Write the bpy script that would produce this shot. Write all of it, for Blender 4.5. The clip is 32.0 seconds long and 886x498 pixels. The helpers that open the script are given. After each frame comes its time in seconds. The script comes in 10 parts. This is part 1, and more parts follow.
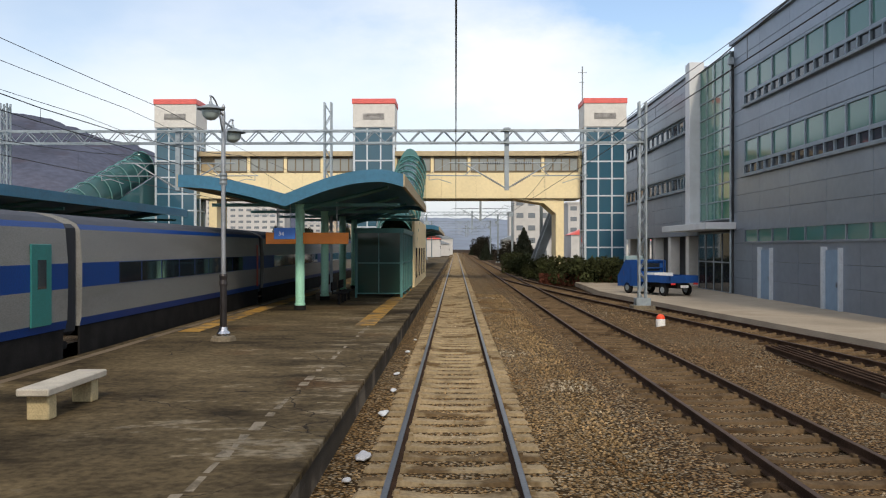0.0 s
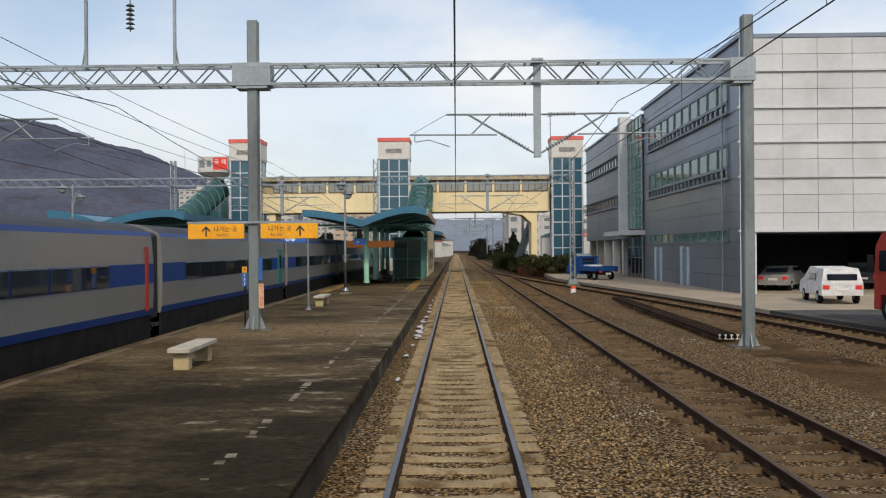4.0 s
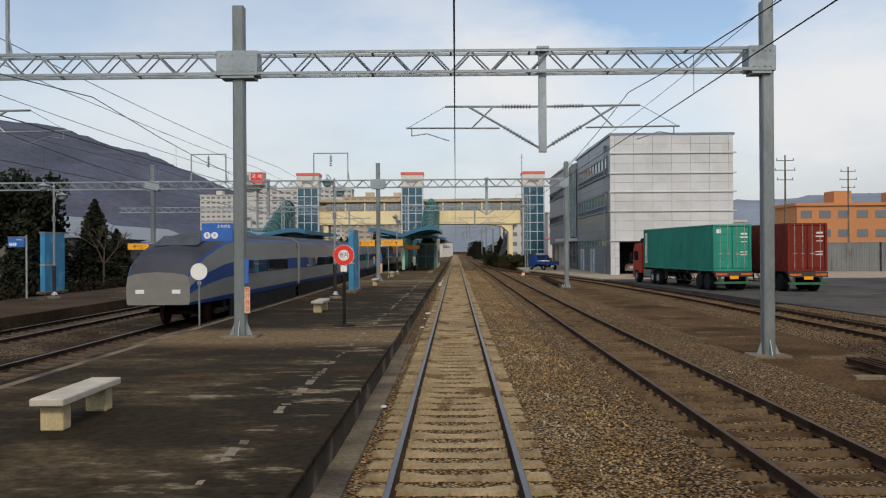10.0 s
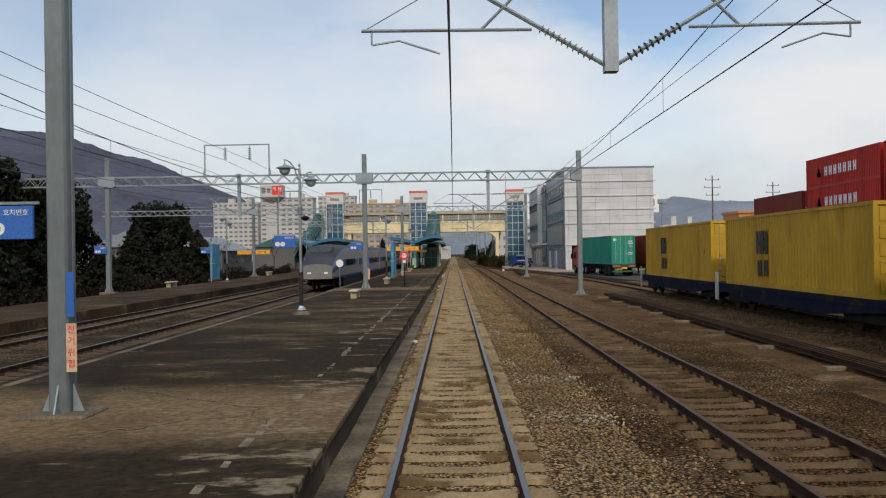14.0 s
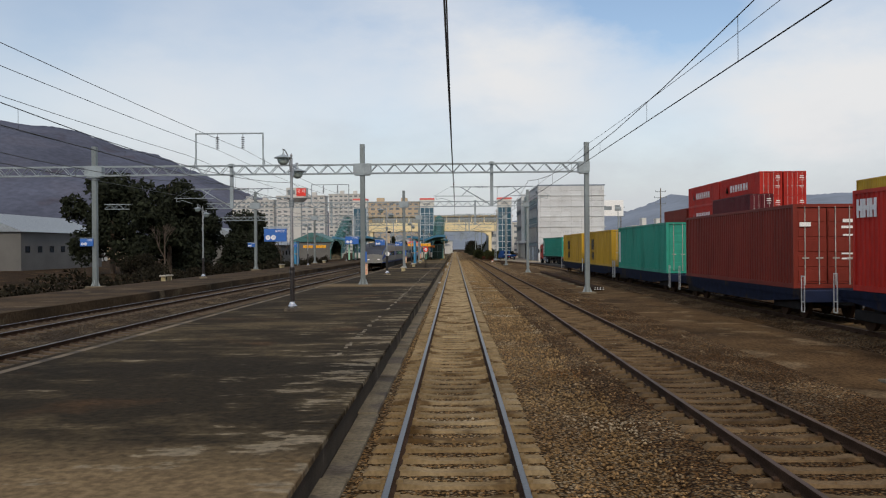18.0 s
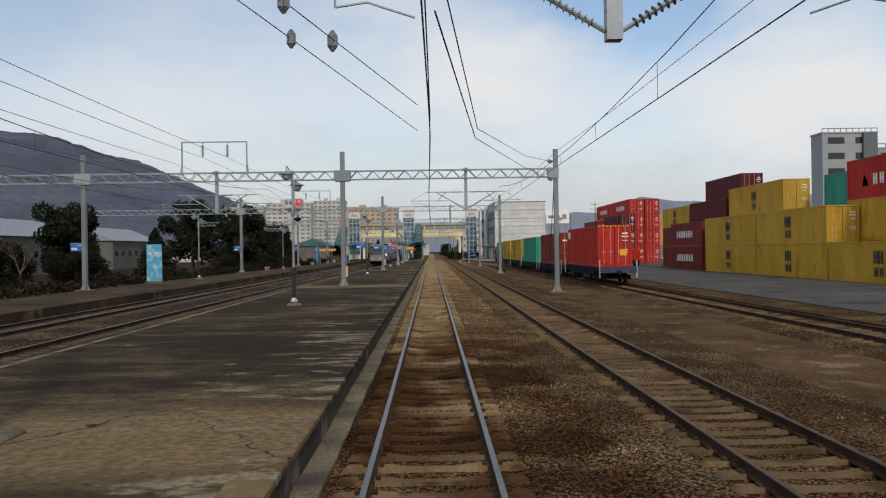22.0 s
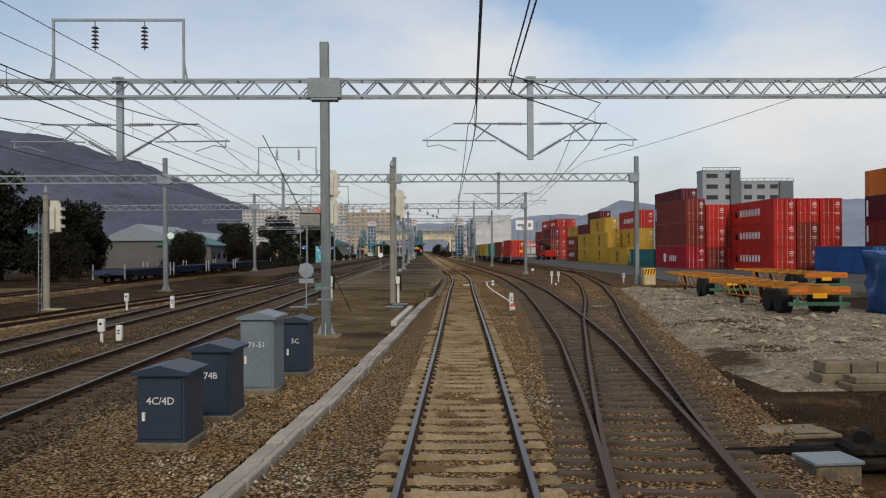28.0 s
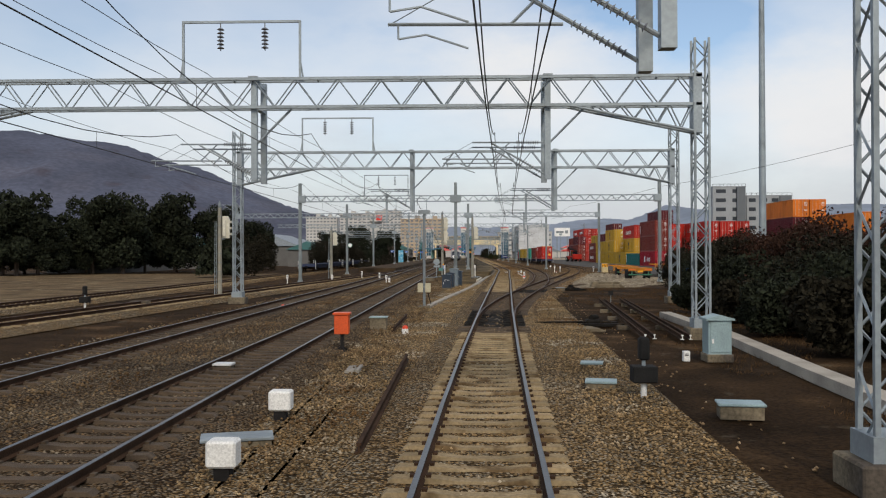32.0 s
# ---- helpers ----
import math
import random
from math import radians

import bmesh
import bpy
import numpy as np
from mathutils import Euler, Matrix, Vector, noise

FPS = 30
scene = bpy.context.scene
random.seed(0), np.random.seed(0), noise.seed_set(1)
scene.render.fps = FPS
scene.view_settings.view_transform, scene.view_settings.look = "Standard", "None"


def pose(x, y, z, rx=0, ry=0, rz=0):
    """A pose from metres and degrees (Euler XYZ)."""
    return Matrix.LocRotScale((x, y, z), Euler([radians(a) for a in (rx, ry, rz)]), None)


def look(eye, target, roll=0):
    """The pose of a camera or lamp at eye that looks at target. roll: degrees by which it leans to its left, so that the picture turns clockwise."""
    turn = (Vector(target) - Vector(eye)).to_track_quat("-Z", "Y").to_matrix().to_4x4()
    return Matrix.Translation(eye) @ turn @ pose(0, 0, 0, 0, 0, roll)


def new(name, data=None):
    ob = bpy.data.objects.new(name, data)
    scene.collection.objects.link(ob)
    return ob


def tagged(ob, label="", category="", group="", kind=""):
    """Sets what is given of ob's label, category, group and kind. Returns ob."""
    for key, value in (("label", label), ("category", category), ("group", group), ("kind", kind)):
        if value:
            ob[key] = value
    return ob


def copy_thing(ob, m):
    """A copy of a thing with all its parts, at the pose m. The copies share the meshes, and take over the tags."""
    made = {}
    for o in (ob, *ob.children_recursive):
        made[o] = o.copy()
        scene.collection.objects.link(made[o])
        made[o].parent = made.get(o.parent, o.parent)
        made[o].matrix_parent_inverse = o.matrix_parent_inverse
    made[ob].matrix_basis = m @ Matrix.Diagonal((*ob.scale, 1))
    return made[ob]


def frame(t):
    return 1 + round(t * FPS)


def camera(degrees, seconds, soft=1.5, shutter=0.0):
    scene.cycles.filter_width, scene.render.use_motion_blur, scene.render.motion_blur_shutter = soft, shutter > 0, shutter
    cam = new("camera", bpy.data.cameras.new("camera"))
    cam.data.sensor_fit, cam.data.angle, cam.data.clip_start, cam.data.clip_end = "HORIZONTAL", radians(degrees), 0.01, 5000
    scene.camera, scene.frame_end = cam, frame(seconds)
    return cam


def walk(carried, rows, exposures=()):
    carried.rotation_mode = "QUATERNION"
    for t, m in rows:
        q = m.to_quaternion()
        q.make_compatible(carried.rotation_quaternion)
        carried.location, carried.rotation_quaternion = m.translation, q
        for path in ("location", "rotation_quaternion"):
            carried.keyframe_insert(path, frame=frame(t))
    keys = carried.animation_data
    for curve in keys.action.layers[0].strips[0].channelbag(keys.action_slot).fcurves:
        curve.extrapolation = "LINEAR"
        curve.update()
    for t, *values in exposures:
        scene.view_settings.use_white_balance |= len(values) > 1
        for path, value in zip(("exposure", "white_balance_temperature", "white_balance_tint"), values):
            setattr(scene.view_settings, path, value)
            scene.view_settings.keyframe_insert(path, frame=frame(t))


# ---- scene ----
# camera and its way: a cab at the tail of a train, 2.6 m over the rails
cam = camera(54.4, 32.0, soft=1.15)
PATH = [
    (0.0, 0.0, 8.246, 2.59, 0.846, -0.064, -0.004),
    (1.0, 0.0, 2.515, 2.59, 0.875, -0.065, -0.37),
    (2.0, 0.0, -3.236, 2.59, 0.872, -0.051, -0.401),
    (3.0, 0.0, -9.201, 2.59, 0.871, -0.011, -0.556),
    (3.5, 0.0, -12.188, 2.59, 0.869, 0.026, -0.459),
    (5.5, 0.0, -24.377, 2.59, 0.856, -0.047, -0.459),
    (6.0, 0.0, -27.644, 2.59, 0.872, -0.003, -0.527),
    (7.0, 0.0, -34.239, 2.59, 0.96, -0.005, -0.436),
    (8.0, 0.0, -40.675, 2.59, 0.877, -0.089, -0.264),
    (9.0, 0.0, -47.764, 2.59, 0.871, 0.038, -0.132),
    (10.0, 0.0, -55.092, 2.59, 0.83, 0.089, -0.376),
    (11.0, 0.0, -62.942, 2.59, 0.878, 0.099, -0.541),
    (12.0, 0.0, -71.606, 2.59, 0.789, 0.096, -0.584),
    (13.0, 0.0, -80.105, 2.59, 0.778, 0.114, -0.528),
    (14.0, 0.0, -88.648, 2.59, 0.681, 0.269, -0.885),
    (16.5, 0.0, -113.883, 2.59, 0.839, 0.032, -0.32),
    (17.0, 0.0, -119.112, 2.59, 0.816, -0.055, -0.333),
    (18.0, 0.0, -130.257, 2.59, 0.783, -0.059, -0.447),
    (19.0, 0.0, -141.918, 2.59, 0.793, 0.012, -0.359),
    (20.0, 0.0, -153.828, 2.59, 0.596, 0.049, -0.574),
    (20.5, 0.107, -160.023, 2.59, 0.514, -0.089, -0.537),
    (21.0, 0.053, -166.379, 2.59, 0.161, -0.039, -0.684),
    (21.5, 0.044, -172.975, 2.59, -0.262, -0.008, -0.821),
    (22.0, 0.011, -179.738, 2.59, -0.779, 0.082, -0.846),
    (22.5, -0.082, -186.693, 2.59, -1.478, 0.076, -0.734),
    (23.0, -0.284, -193.465, 2.59, -2.043, 0.095, -0.578),
    (23.5, -0.626, -200.384, 2.59, -2.449, 0.043, -0.478),
    (24.0, -1.067, -207.456, 2.59, -2.629, 0.035, -0.331),
    (24.5, -1.46, -214.677, 2.59, -2.722, 0.069, 0.035),
    (26.5, -2.796, -244.447, 2.59, -2.573, 0.176, -0.612),
    (27.0, -3.162, -252.156, 2.59, -1.9, 0.308, -0.596),
    (27.5, -3.582, -259.79, 2.59, -1.839, 0.027, -0.599),
    (28.0, -3.979, -267.922, 2.59, -1.593, 0.052, -0.392),
    (28.5, -4.372, -276.28, 2.59, -1.368, 0.066, -0.585),
    (29.0, -4.771, -284.551, 2.59, -1.064, 0.04, -0.644),
    (29.5, -5.154, -292.788, 2.59, -0.872, 0.054, -0.746),
    (30.0, -5.501, -301.112, 2.59, -0.537, 0.02, -0.445),
    (30.5, -5.8, -308.4, 2.59, -0.182, 0.006, -0.291),
    (30.7, -5.84, -309.2, 2.59, 0.25, 0.1, -0.25),
    (31.0, -5.89, -309.6, 2.59, 0.94, 0.27, -0.2),
    (31.5, -6.05, -316.0, 2.59, 1.15, 0.27, -0.2),
    (32.0, -6.15, -323.9, 2.59, 1.5, 0.3, -0.2),
]
walk(cam, [(t, pose(x, y, z, 90 + p, 0, w) @ pose(0, 0, 0, 0, 0, r)) for t, x, y, z, w, p, r in PATH], ((0, 0.25), (2.5, 0.14), (6, -0.1), (12, -0.15), (20, -0.2), (27, -0.2), (28, -0.26), (30, -0.34), (30.6, -0.3), (31, -0.1), (32, -0.12)))

# ---- daylight: hazy sun from behind the camera, bright clouds on blue ----
SUN_EL, SUN_AZ = 38.0, 12.0
world = bpy.data.worlds.new("world")
scene.world = world
world.use_nodes = True
wn = world.node_tree
wn.nodes.clear()
w_out = wn.nodes.new("ShaderNodeOutputWorld")
w_bg = wn.nodes.new("ShaderNodeBackground")
w_sky = wn.nodes.new("ShaderNodeTexSky")
w_sky.sky_type, w_sky.sun_disc = "NISHITA", False
w_sky.sun_elevation, w_sky.sun_rotation = radians(SUN_EL), radians(180 + SUN_AZ)
w_sky.air_density, w_sky.dust_density = 1.0, 1.2
w_co = wn.nodes.new("ShaderNodeTexCoord")
w_sep = wn.nodes.new("ShaderNodeSeparateXYZ")
wn.links.new(w_co.outputs["Generated"], w_sep.inputs["Vector"])


def w_math(op, a, b=None, clamp=False):
    n = wn.nodes.new("ShaderNodeMath")
    n.operation, n.use_clamp = op, clamp
    for k, v in enumerate((a, b)):
        if v is None:
            continue
        if isinstance(v, (int, float)):
            n.inputs[k].default_value = v
        else:
            wn.links.new(v, n.inputs[k])
    return n.outputs["Value"]


def w_noise(scale, detail, rough, squash):
    m = wn.nodes.new("ShaderNodeMapping")
    m.inputs["Scale"].default_value = squash
    wn.links.new(w_co.outputs["Generated"], m.inputs["Vector"])
    n = wn.nodes.new("ShaderNodeTexNoise")
    n.inputs["Scale"].default_value, n.inputs["Detail"].default_value, n.inputs["Roughness"].default_value = scale, detail, rough
    wn.links.new(m.outputs["Vector"], n.inputs["Vector"])
    return n.outputs["Fac"]


# slopes of the view direction: across and up, the same to the north and to the south
w_deep = w_math("MAXIMUM", w_math("ABSOLUTE", w_sep.outputs["Y"]), 0.12)
n_soft, n_puff = w_noise(2.6, 5.0, 0.55, (1.0, 1.0, 2.2)), w_noise(6.5, 6.0, 0.6, (1.0, 1.0, 2.0))
w_u = w_math("ADD", w_math("DIVIDE", w_sep.outputs["X"], w_deep), w_math("MULTIPLY", w_math("SUBTRACT", n_soft, 0.5), 0.30))
w_v = w_math("ADD", w_math("DIVIDE", w_sep.outputs["Z"], w_deep), w_math("MULTIPLY", w_math("SUBTRACT", n_puff, 0.5), 0.16))


def bank(u, v, ru, rv, gain):
    """A soft cloud bank, or with a negative gain a gap, about a direction."""
    du, dv = w_math("DIVIDE", w_math("SUBTRACT", w_u, u), ru), w_math("DIVIDE", w_math("SUBTRACT", w_v, v), rv)
    d2 = w_math("ADD", w_math("MULTIPLY", du, du), w_math("MULTIPLY", dv, dv))
    return w_math("MULTIPLY", w_math("EXPONENT", w_math("MULTIPLY", d2, -1.0)), gain)


cloud = w_math("ADD", 0.45, w_math("MULTIPLY", w_math("SUBTRACT", n_soft, 0.5), 0.9))
for row in ((0.05, 0.20, 0.13, 0.085, 0.60), (0.47, 0.17, 0.17, 0.075, 0.62), (-0.33, 0.17, 0.22, 0.07, 0.22), (0.22, 0.29, 0.13, 0.06, -0.75), (0.30, 0.215, 0.06, 0.03, -0.25), (-0.12, 0.28, 0.10, 0.05, -0.22), (-0.45, 0.27, 0.12, 0.06, -0.15)):
    cloud = w_math("ADD", cloud, bank(*row))
w_fac = w_math("MINIMUM", w_math("MAXIMUM", cloud, 0.04), 1.0)
w_mix = wn.nodes.new("ShaderNodeMix")
w_mix.data_type = "RGBA"
w_mix.inputs[7].default_value = (9.0, 9.05, 9.15, 1)
w_gain = wn.nodes.new("ShaderNodeVectorMath")
w_gain.operation = "SCALE"
w_gain.inputs["Scale"].default_value = 1.45
wn.links.new(w_fac, w_mix.inputs[0])
wn.links.new(w_sky.outputs["Color"], w_gain.inputs[0])
wn.links.new(w_gain.outputs["Vector"], w_mix.inputs[6])
# grey winter haze along the horizon
w_low = wn.nodes.new("ShaderNodeMapRange")
w_low.interpolation_type = "SMOOTHSTEP"
w_low.inputs["From Min"].default_value, w_low.inputs["From Max"].default_value = 0.03, 0.17
w_low.inputs["To Min"].default_value, w_low.inputs["To Max"].default_value = 0.88, 0.0
wn.links.new(w_v, w_low.inputs["Value"])
w_haze = wn.nodes.new("ShaderNodeMix")
w_haze.data_type = "RGBA"
w_haze.inputs[7].default_value = (6.5, 6.75, 7.15, 1)
wn.links.new(w_low.outputs["Result"], w_haze.inputs[0])
wn.links.new(w_mix.outputs[2], w_haze.inputs[6])
wn.links.new(w_haze.outputs[2], w_bg.inputs["Color"])
w_bg.inputs["Strength"].default_value = 0.101
wn.links.new(w_bg.outputs["Background"], w_out.inputs["Surface"])

sun = new("sun", bpy.data.lights.new("sun", "SUN"))
sun.data.energy, sun.data.angle, sun.data.color = 1.9, radians(7), (1.0, 0.87, 0.68)
_az, _el = radians(SUN_AZ), radians(SUN_EL)
sun.matrix_world = look((math.sin(_az) * 60, -math.cos(_az) * 60 * 1.0, 60 * math.tan(_el)), (0, 0, 0))

# ---- materials ----
MATS = {}


def material(name, colour, rough=0.7, metal=0.0, spots=(), scale=3.0, amount=0.35, bump=0.0, bump_scale=60.0, per_object=0.0, per_island=0.0,
             coat=0.0, stretch=(1, 1, 1), fine=40.0, fine_amount=0.2, spec=0.5):
    """A surface with variation at two scales. spots: (colour, threshold) of stains laid over the base colour."""
    m = bpy.data.materials.new(name)
    m.use_nodes = True
    nt = m.node_tree
    b = nt.nodes["Principled BSDF"]
    b.inputs["Roughness"].default_value, b.inputs["Metallic"].default_value = rough, metal
    b.inputs["Coat Weight"].default_value = coat
    b.inputs["Specular IOR Level"].default_value = spec
    co = nt.nodes.new("ShaderNodeTexCoord")
    mp = nt.nodes.new("ShaderNodeMapping")
    mp.inputs["Scale"].default_value = stretch
    geo = nt.nodes.new("ShaderNodeNewGeometry")
    nt.links.new(geo.outputs["Position"], mp.inputs["Vector"])

    def noise_of(s, detail=4.0):
        n = nt.nodes.new("ShaderNodeTexNoise")
        n.inputs["Scale"].default_value, n.inputs["Detail"].default_value = s, detail
        nt.links.new(mp.outputs["Vector"], n.inputs["Vector"])
        return n.outputs["Fac"]

    def value(fac, lo, hi, a=0.3, c=0.7):
        r = nt.nodes.new("ShaderNodeMapRange")
        r.inputs["From Min"].default_value, r.inputs["From Max"].default_value = a, c
        r.inputs["To Min"].default_value, r.inputs["To Max"].default_value = lo, hi
        nt.links.new(fac, r.inputs["Value"])
        return r.outputs["Result"]

    def times(p, q):
        x = nt.nodes.new("ShaderNodeMath")
        x.operation = "MULTIPLY"
        nt.links.new(p, x.inputs[0])
        nt.links.new(q, x.inputs[1])
        return x.outputs["Value"]

    v = times(value(noise_of(scale), 1 - amount, 1 + amount), value(noise_of(fine, 3.0), 1 - fine_amount, 1 + fine_amount))
    if per_object:
        oi = nt.nodes.new("ShaderNodeObjectInfo")
        v = times(v, value(oi.outputs["Random"], 1 - per_object, 1 + per_object, 0, 1))
    if per_island:
        v = times(v, value(geo.outputs["Random Per Island"], 1 - per_island, 1 + per_island, 0, 1))
    base = nt.nodes.new("ShaderNodeRGB")
    base.outputs[0].default_value = (*colour, 1)
    last = base.outputs[0]
    for n, (col, at, s) in enumerate(spots):
        mix = nt.nodes.new("ShaderNodeMix")
        mix.data_type = "RGBA"
        mix.inputs[7].default_value = (*col, 1)
        nt.links.new(value(noise_of(s, 6.0), 0, 1, at, at + (0.07 if s > 0.3 else 0.15)), mix.inputs[0])
        nt.links.new(last, mix.inputs[6])
        last = mix.outputs[2]
    hsv = nt.nodes.new("ShaderNodeHueSaturation")
    nt.links.new(last, hsv.inputs["Color"])
    nt.links.new(v, hsv.inputs["Value"])
    nt.links.new(hsv.outputs["Color"], b.inputs["Base Color"])
    if bump:
        bp = nt.nodes.new("ShaderNodeBump")
        bp.inputs["Strength"].default_value, bp.inputs["Distance"].default_value = bump, 0.02
        nt.links.new(noise_of(bump_scale, 3.0), bp.inputs["Height"])
        nt.links.new(bp.outputs["Normal"], b.inputs["Normal"])
    MATS[name] = m
    return m


def glass_like(name, colour, rough=0.06, spec=0.6):
    m = bpy.data.materials.new(name)
    m.use_nodes = True
    b = m.node_tree.nodes["Principled BSDF"]
    b.inputs["Base Color"].default_value = (*colour, 1)
    b.inputs["Roughness"].default_value = rough
    b.inputs["Specular IOR Level"].default_value = spec
    MATS[name] = m
    return m


def stony(name, dark, brown, grey, scale, grey_share=0.45, patch=0.25, gap=0.35, bump=0.9, spec=0.15):
    """A bed of broken stones: cells of uneven tone, sunk gaps with their shade painted in, and larger drifts of brown
    and grey.
    """
    m = bpy.data.materials.new(name)
    m.use_nodes = True
    nt = m.node_tree
    b = nt.nodes["Principled BSDF"]
    b.inputs["Roughness"].default_value, b.inputs["Specular IOR Level"].default_value = 0.95, spec
    geo = nt.nodes.new("ShaderNodeNewGeometry")
    vor = nt.nodes.new("ShaderNodeTexVoronoi")
    vor.inputs["Scale"].default_value = scale
    nt.links.new(geo.outputs["Position"], vor.inputs["Vector"])
    big = nt.nodes.new("ShaderNodeTexNoise")
    big.inputs["Scale"].default_value, big.inputs["Detail"].default_value = patch, 5.0
    nt.links.new(geo.outputs["Position"], big.inputs["Vector"])
    sep = nt.nodes.new("ShaderNodeSeparateColor")
    nt.links.new(vor.outputs["Color"], sep.inputs["Color"])
    add = nt.nodes.new("ShaderNodeMath")
    add.operation = "ADD"
    nt.links.new(sep.outputs[0], add.inputs[0])
    nt.links.new(big.outputs["Fac"], add.inputs[1])
    pick = nt.nodes.new("ShaderNodeMapRange")
    pick.inputs["From Min"].default_value, pick.inputs["From Max"].default_value = 1.35 - grey_share, 1.65 - grey_share
    nt.links.new(add.outputs["Value"], pick.inputs["Value"])
    mix = nt.nodes.new("ShaderNodeMix")
    mix.data_type = "RGBA"
    mix.inputs[6].default_value, mix.inputs[7].default_value = (*brown, 1), (*grey, 1)
    nt.links.new(pick.outputs["Result"], mix.inputs[0])
    tone = nt.nodes.new("ShaderNodeMapRange")
    tone.inputs["To Min"].default_value, tone.inputs["To Max"].default_value = 0.45, 1.45
    nt.links.new(sep.outputs[1], tone.inputs["Value"])
    hsv = nt.nodes.new("ShaderNodeHueSaturation")
    nt.links.new(mix.outputs[2], hsv.inputs["Color"])
    nt.links.new(tone.outputs["Result"], hsv.inputs["Value"])
    # shade between the stones, put into the colour as dark cell rims
    rim = nt.nodes.new("ShaderNodeMapRange")
    rim.inputs["From Min"].default_value, rim.inputs["From Max"].default_value = gap, gap + 0.3
    nt.links.new(vor.outputs["Distance"], rim.inputs["Value"])
    mix2 = nt.nodes.new("ShaderNodeMix")
    mix2.data_type = "RGBA"
    mix2.inputs[7].default_value = (*dark, 1)
    nt.links.new(rim.outputs["Result"], mix2.inputs[0])
    nt.links.new(hsv.outputs["Color"], mix2.inputs[6])
    nt.links.new(mix2.outputs[2], b.inputs["Base Color"])
    bp = nt.nodes.new("ShaderNodeBump")
    bp.invert = True
    bp.inputs["Strength"].default_value, bp.inputs["Distance"].default_value = bump, 0.03
    nt.links.new(vor.outputs["Distance"], bp.inputs["Height"])
    nt.links.new(bp.outputs["Normal"], b.inputs["Normal"])
    MATS[name] = m
    return m


EARTH = material("brown_earth", (0.033, 0.0195, 0.0095), 0.97, spots=(((0.085, 0.052, 0.026), 0.55, 0.3), ((0.016, 0.011, 0.007), 0.55, 0.13), ((0.065, 0.050, 0.032), 0.63, 1.3)), scale=0.6, amount=0.4, bump=0.7, bump_scale=22, fine=14, fine_amount=0.5, spec=0.05)
BALLAST = stony("ballast_bed", (0.040, 0.025, 0.011), (0.265, 0.165, 0.072), (0.32, 0.26, 0.175), 21.0, grey_share=0.37, spec=0.05)
STONE = material("ballast_stone", (0.295, 0.200, 0.100), 0.92, spots=(((0.33, 0.28, 0.20), 0.56, 0.45), ((0.17, 0.092, 0.036), 0.55, 0.3)), scale=0.9, amount=0.3, per_island=0.42, fine=30, fine_amount=0.2, spec=0.08)
BALLAST_DARK = stony("main_line_ballast_bed", (0.030, 0.020, 0.011), (0.19, 0.128, 0.068), (0.25, 0.21, 0.155), 21.0, spec=0.05)
STONE_DARK = material("main_line_ballast_stone", (0.22, 0.155, 0.088), 0.92, spots=(((0.27, 0.235, 0.18), 0.56, 0.45), ((0.12, 0.070, 0.032), 0.55, 0.3)), scale=0.9, amount=0.3, per_island=0.45, fine=30, fine_amount=0.2, spec=0.08)
BALLAST_SIDE = stony("siding_ballast_bed", (0.034, 0.021, 0.011), (0.235, 0.142, 0.064), (0.28, 0.225, 0.15), 21.0, grey_share=0.36, spec=0.05)
STONE_SIDE = material("siding_ballast_stone", (0.245, 0.165, 0.090), 0.92, spots=(((0.29, 0.25, 0.185), 0.56, 0.45), ((0.13, 0.075, 0.034), 0.55, 0.3)), scale=0.9, amount=0.3, per_island=0.45, fine=30, fine_amount=0.2, spec=0.08)


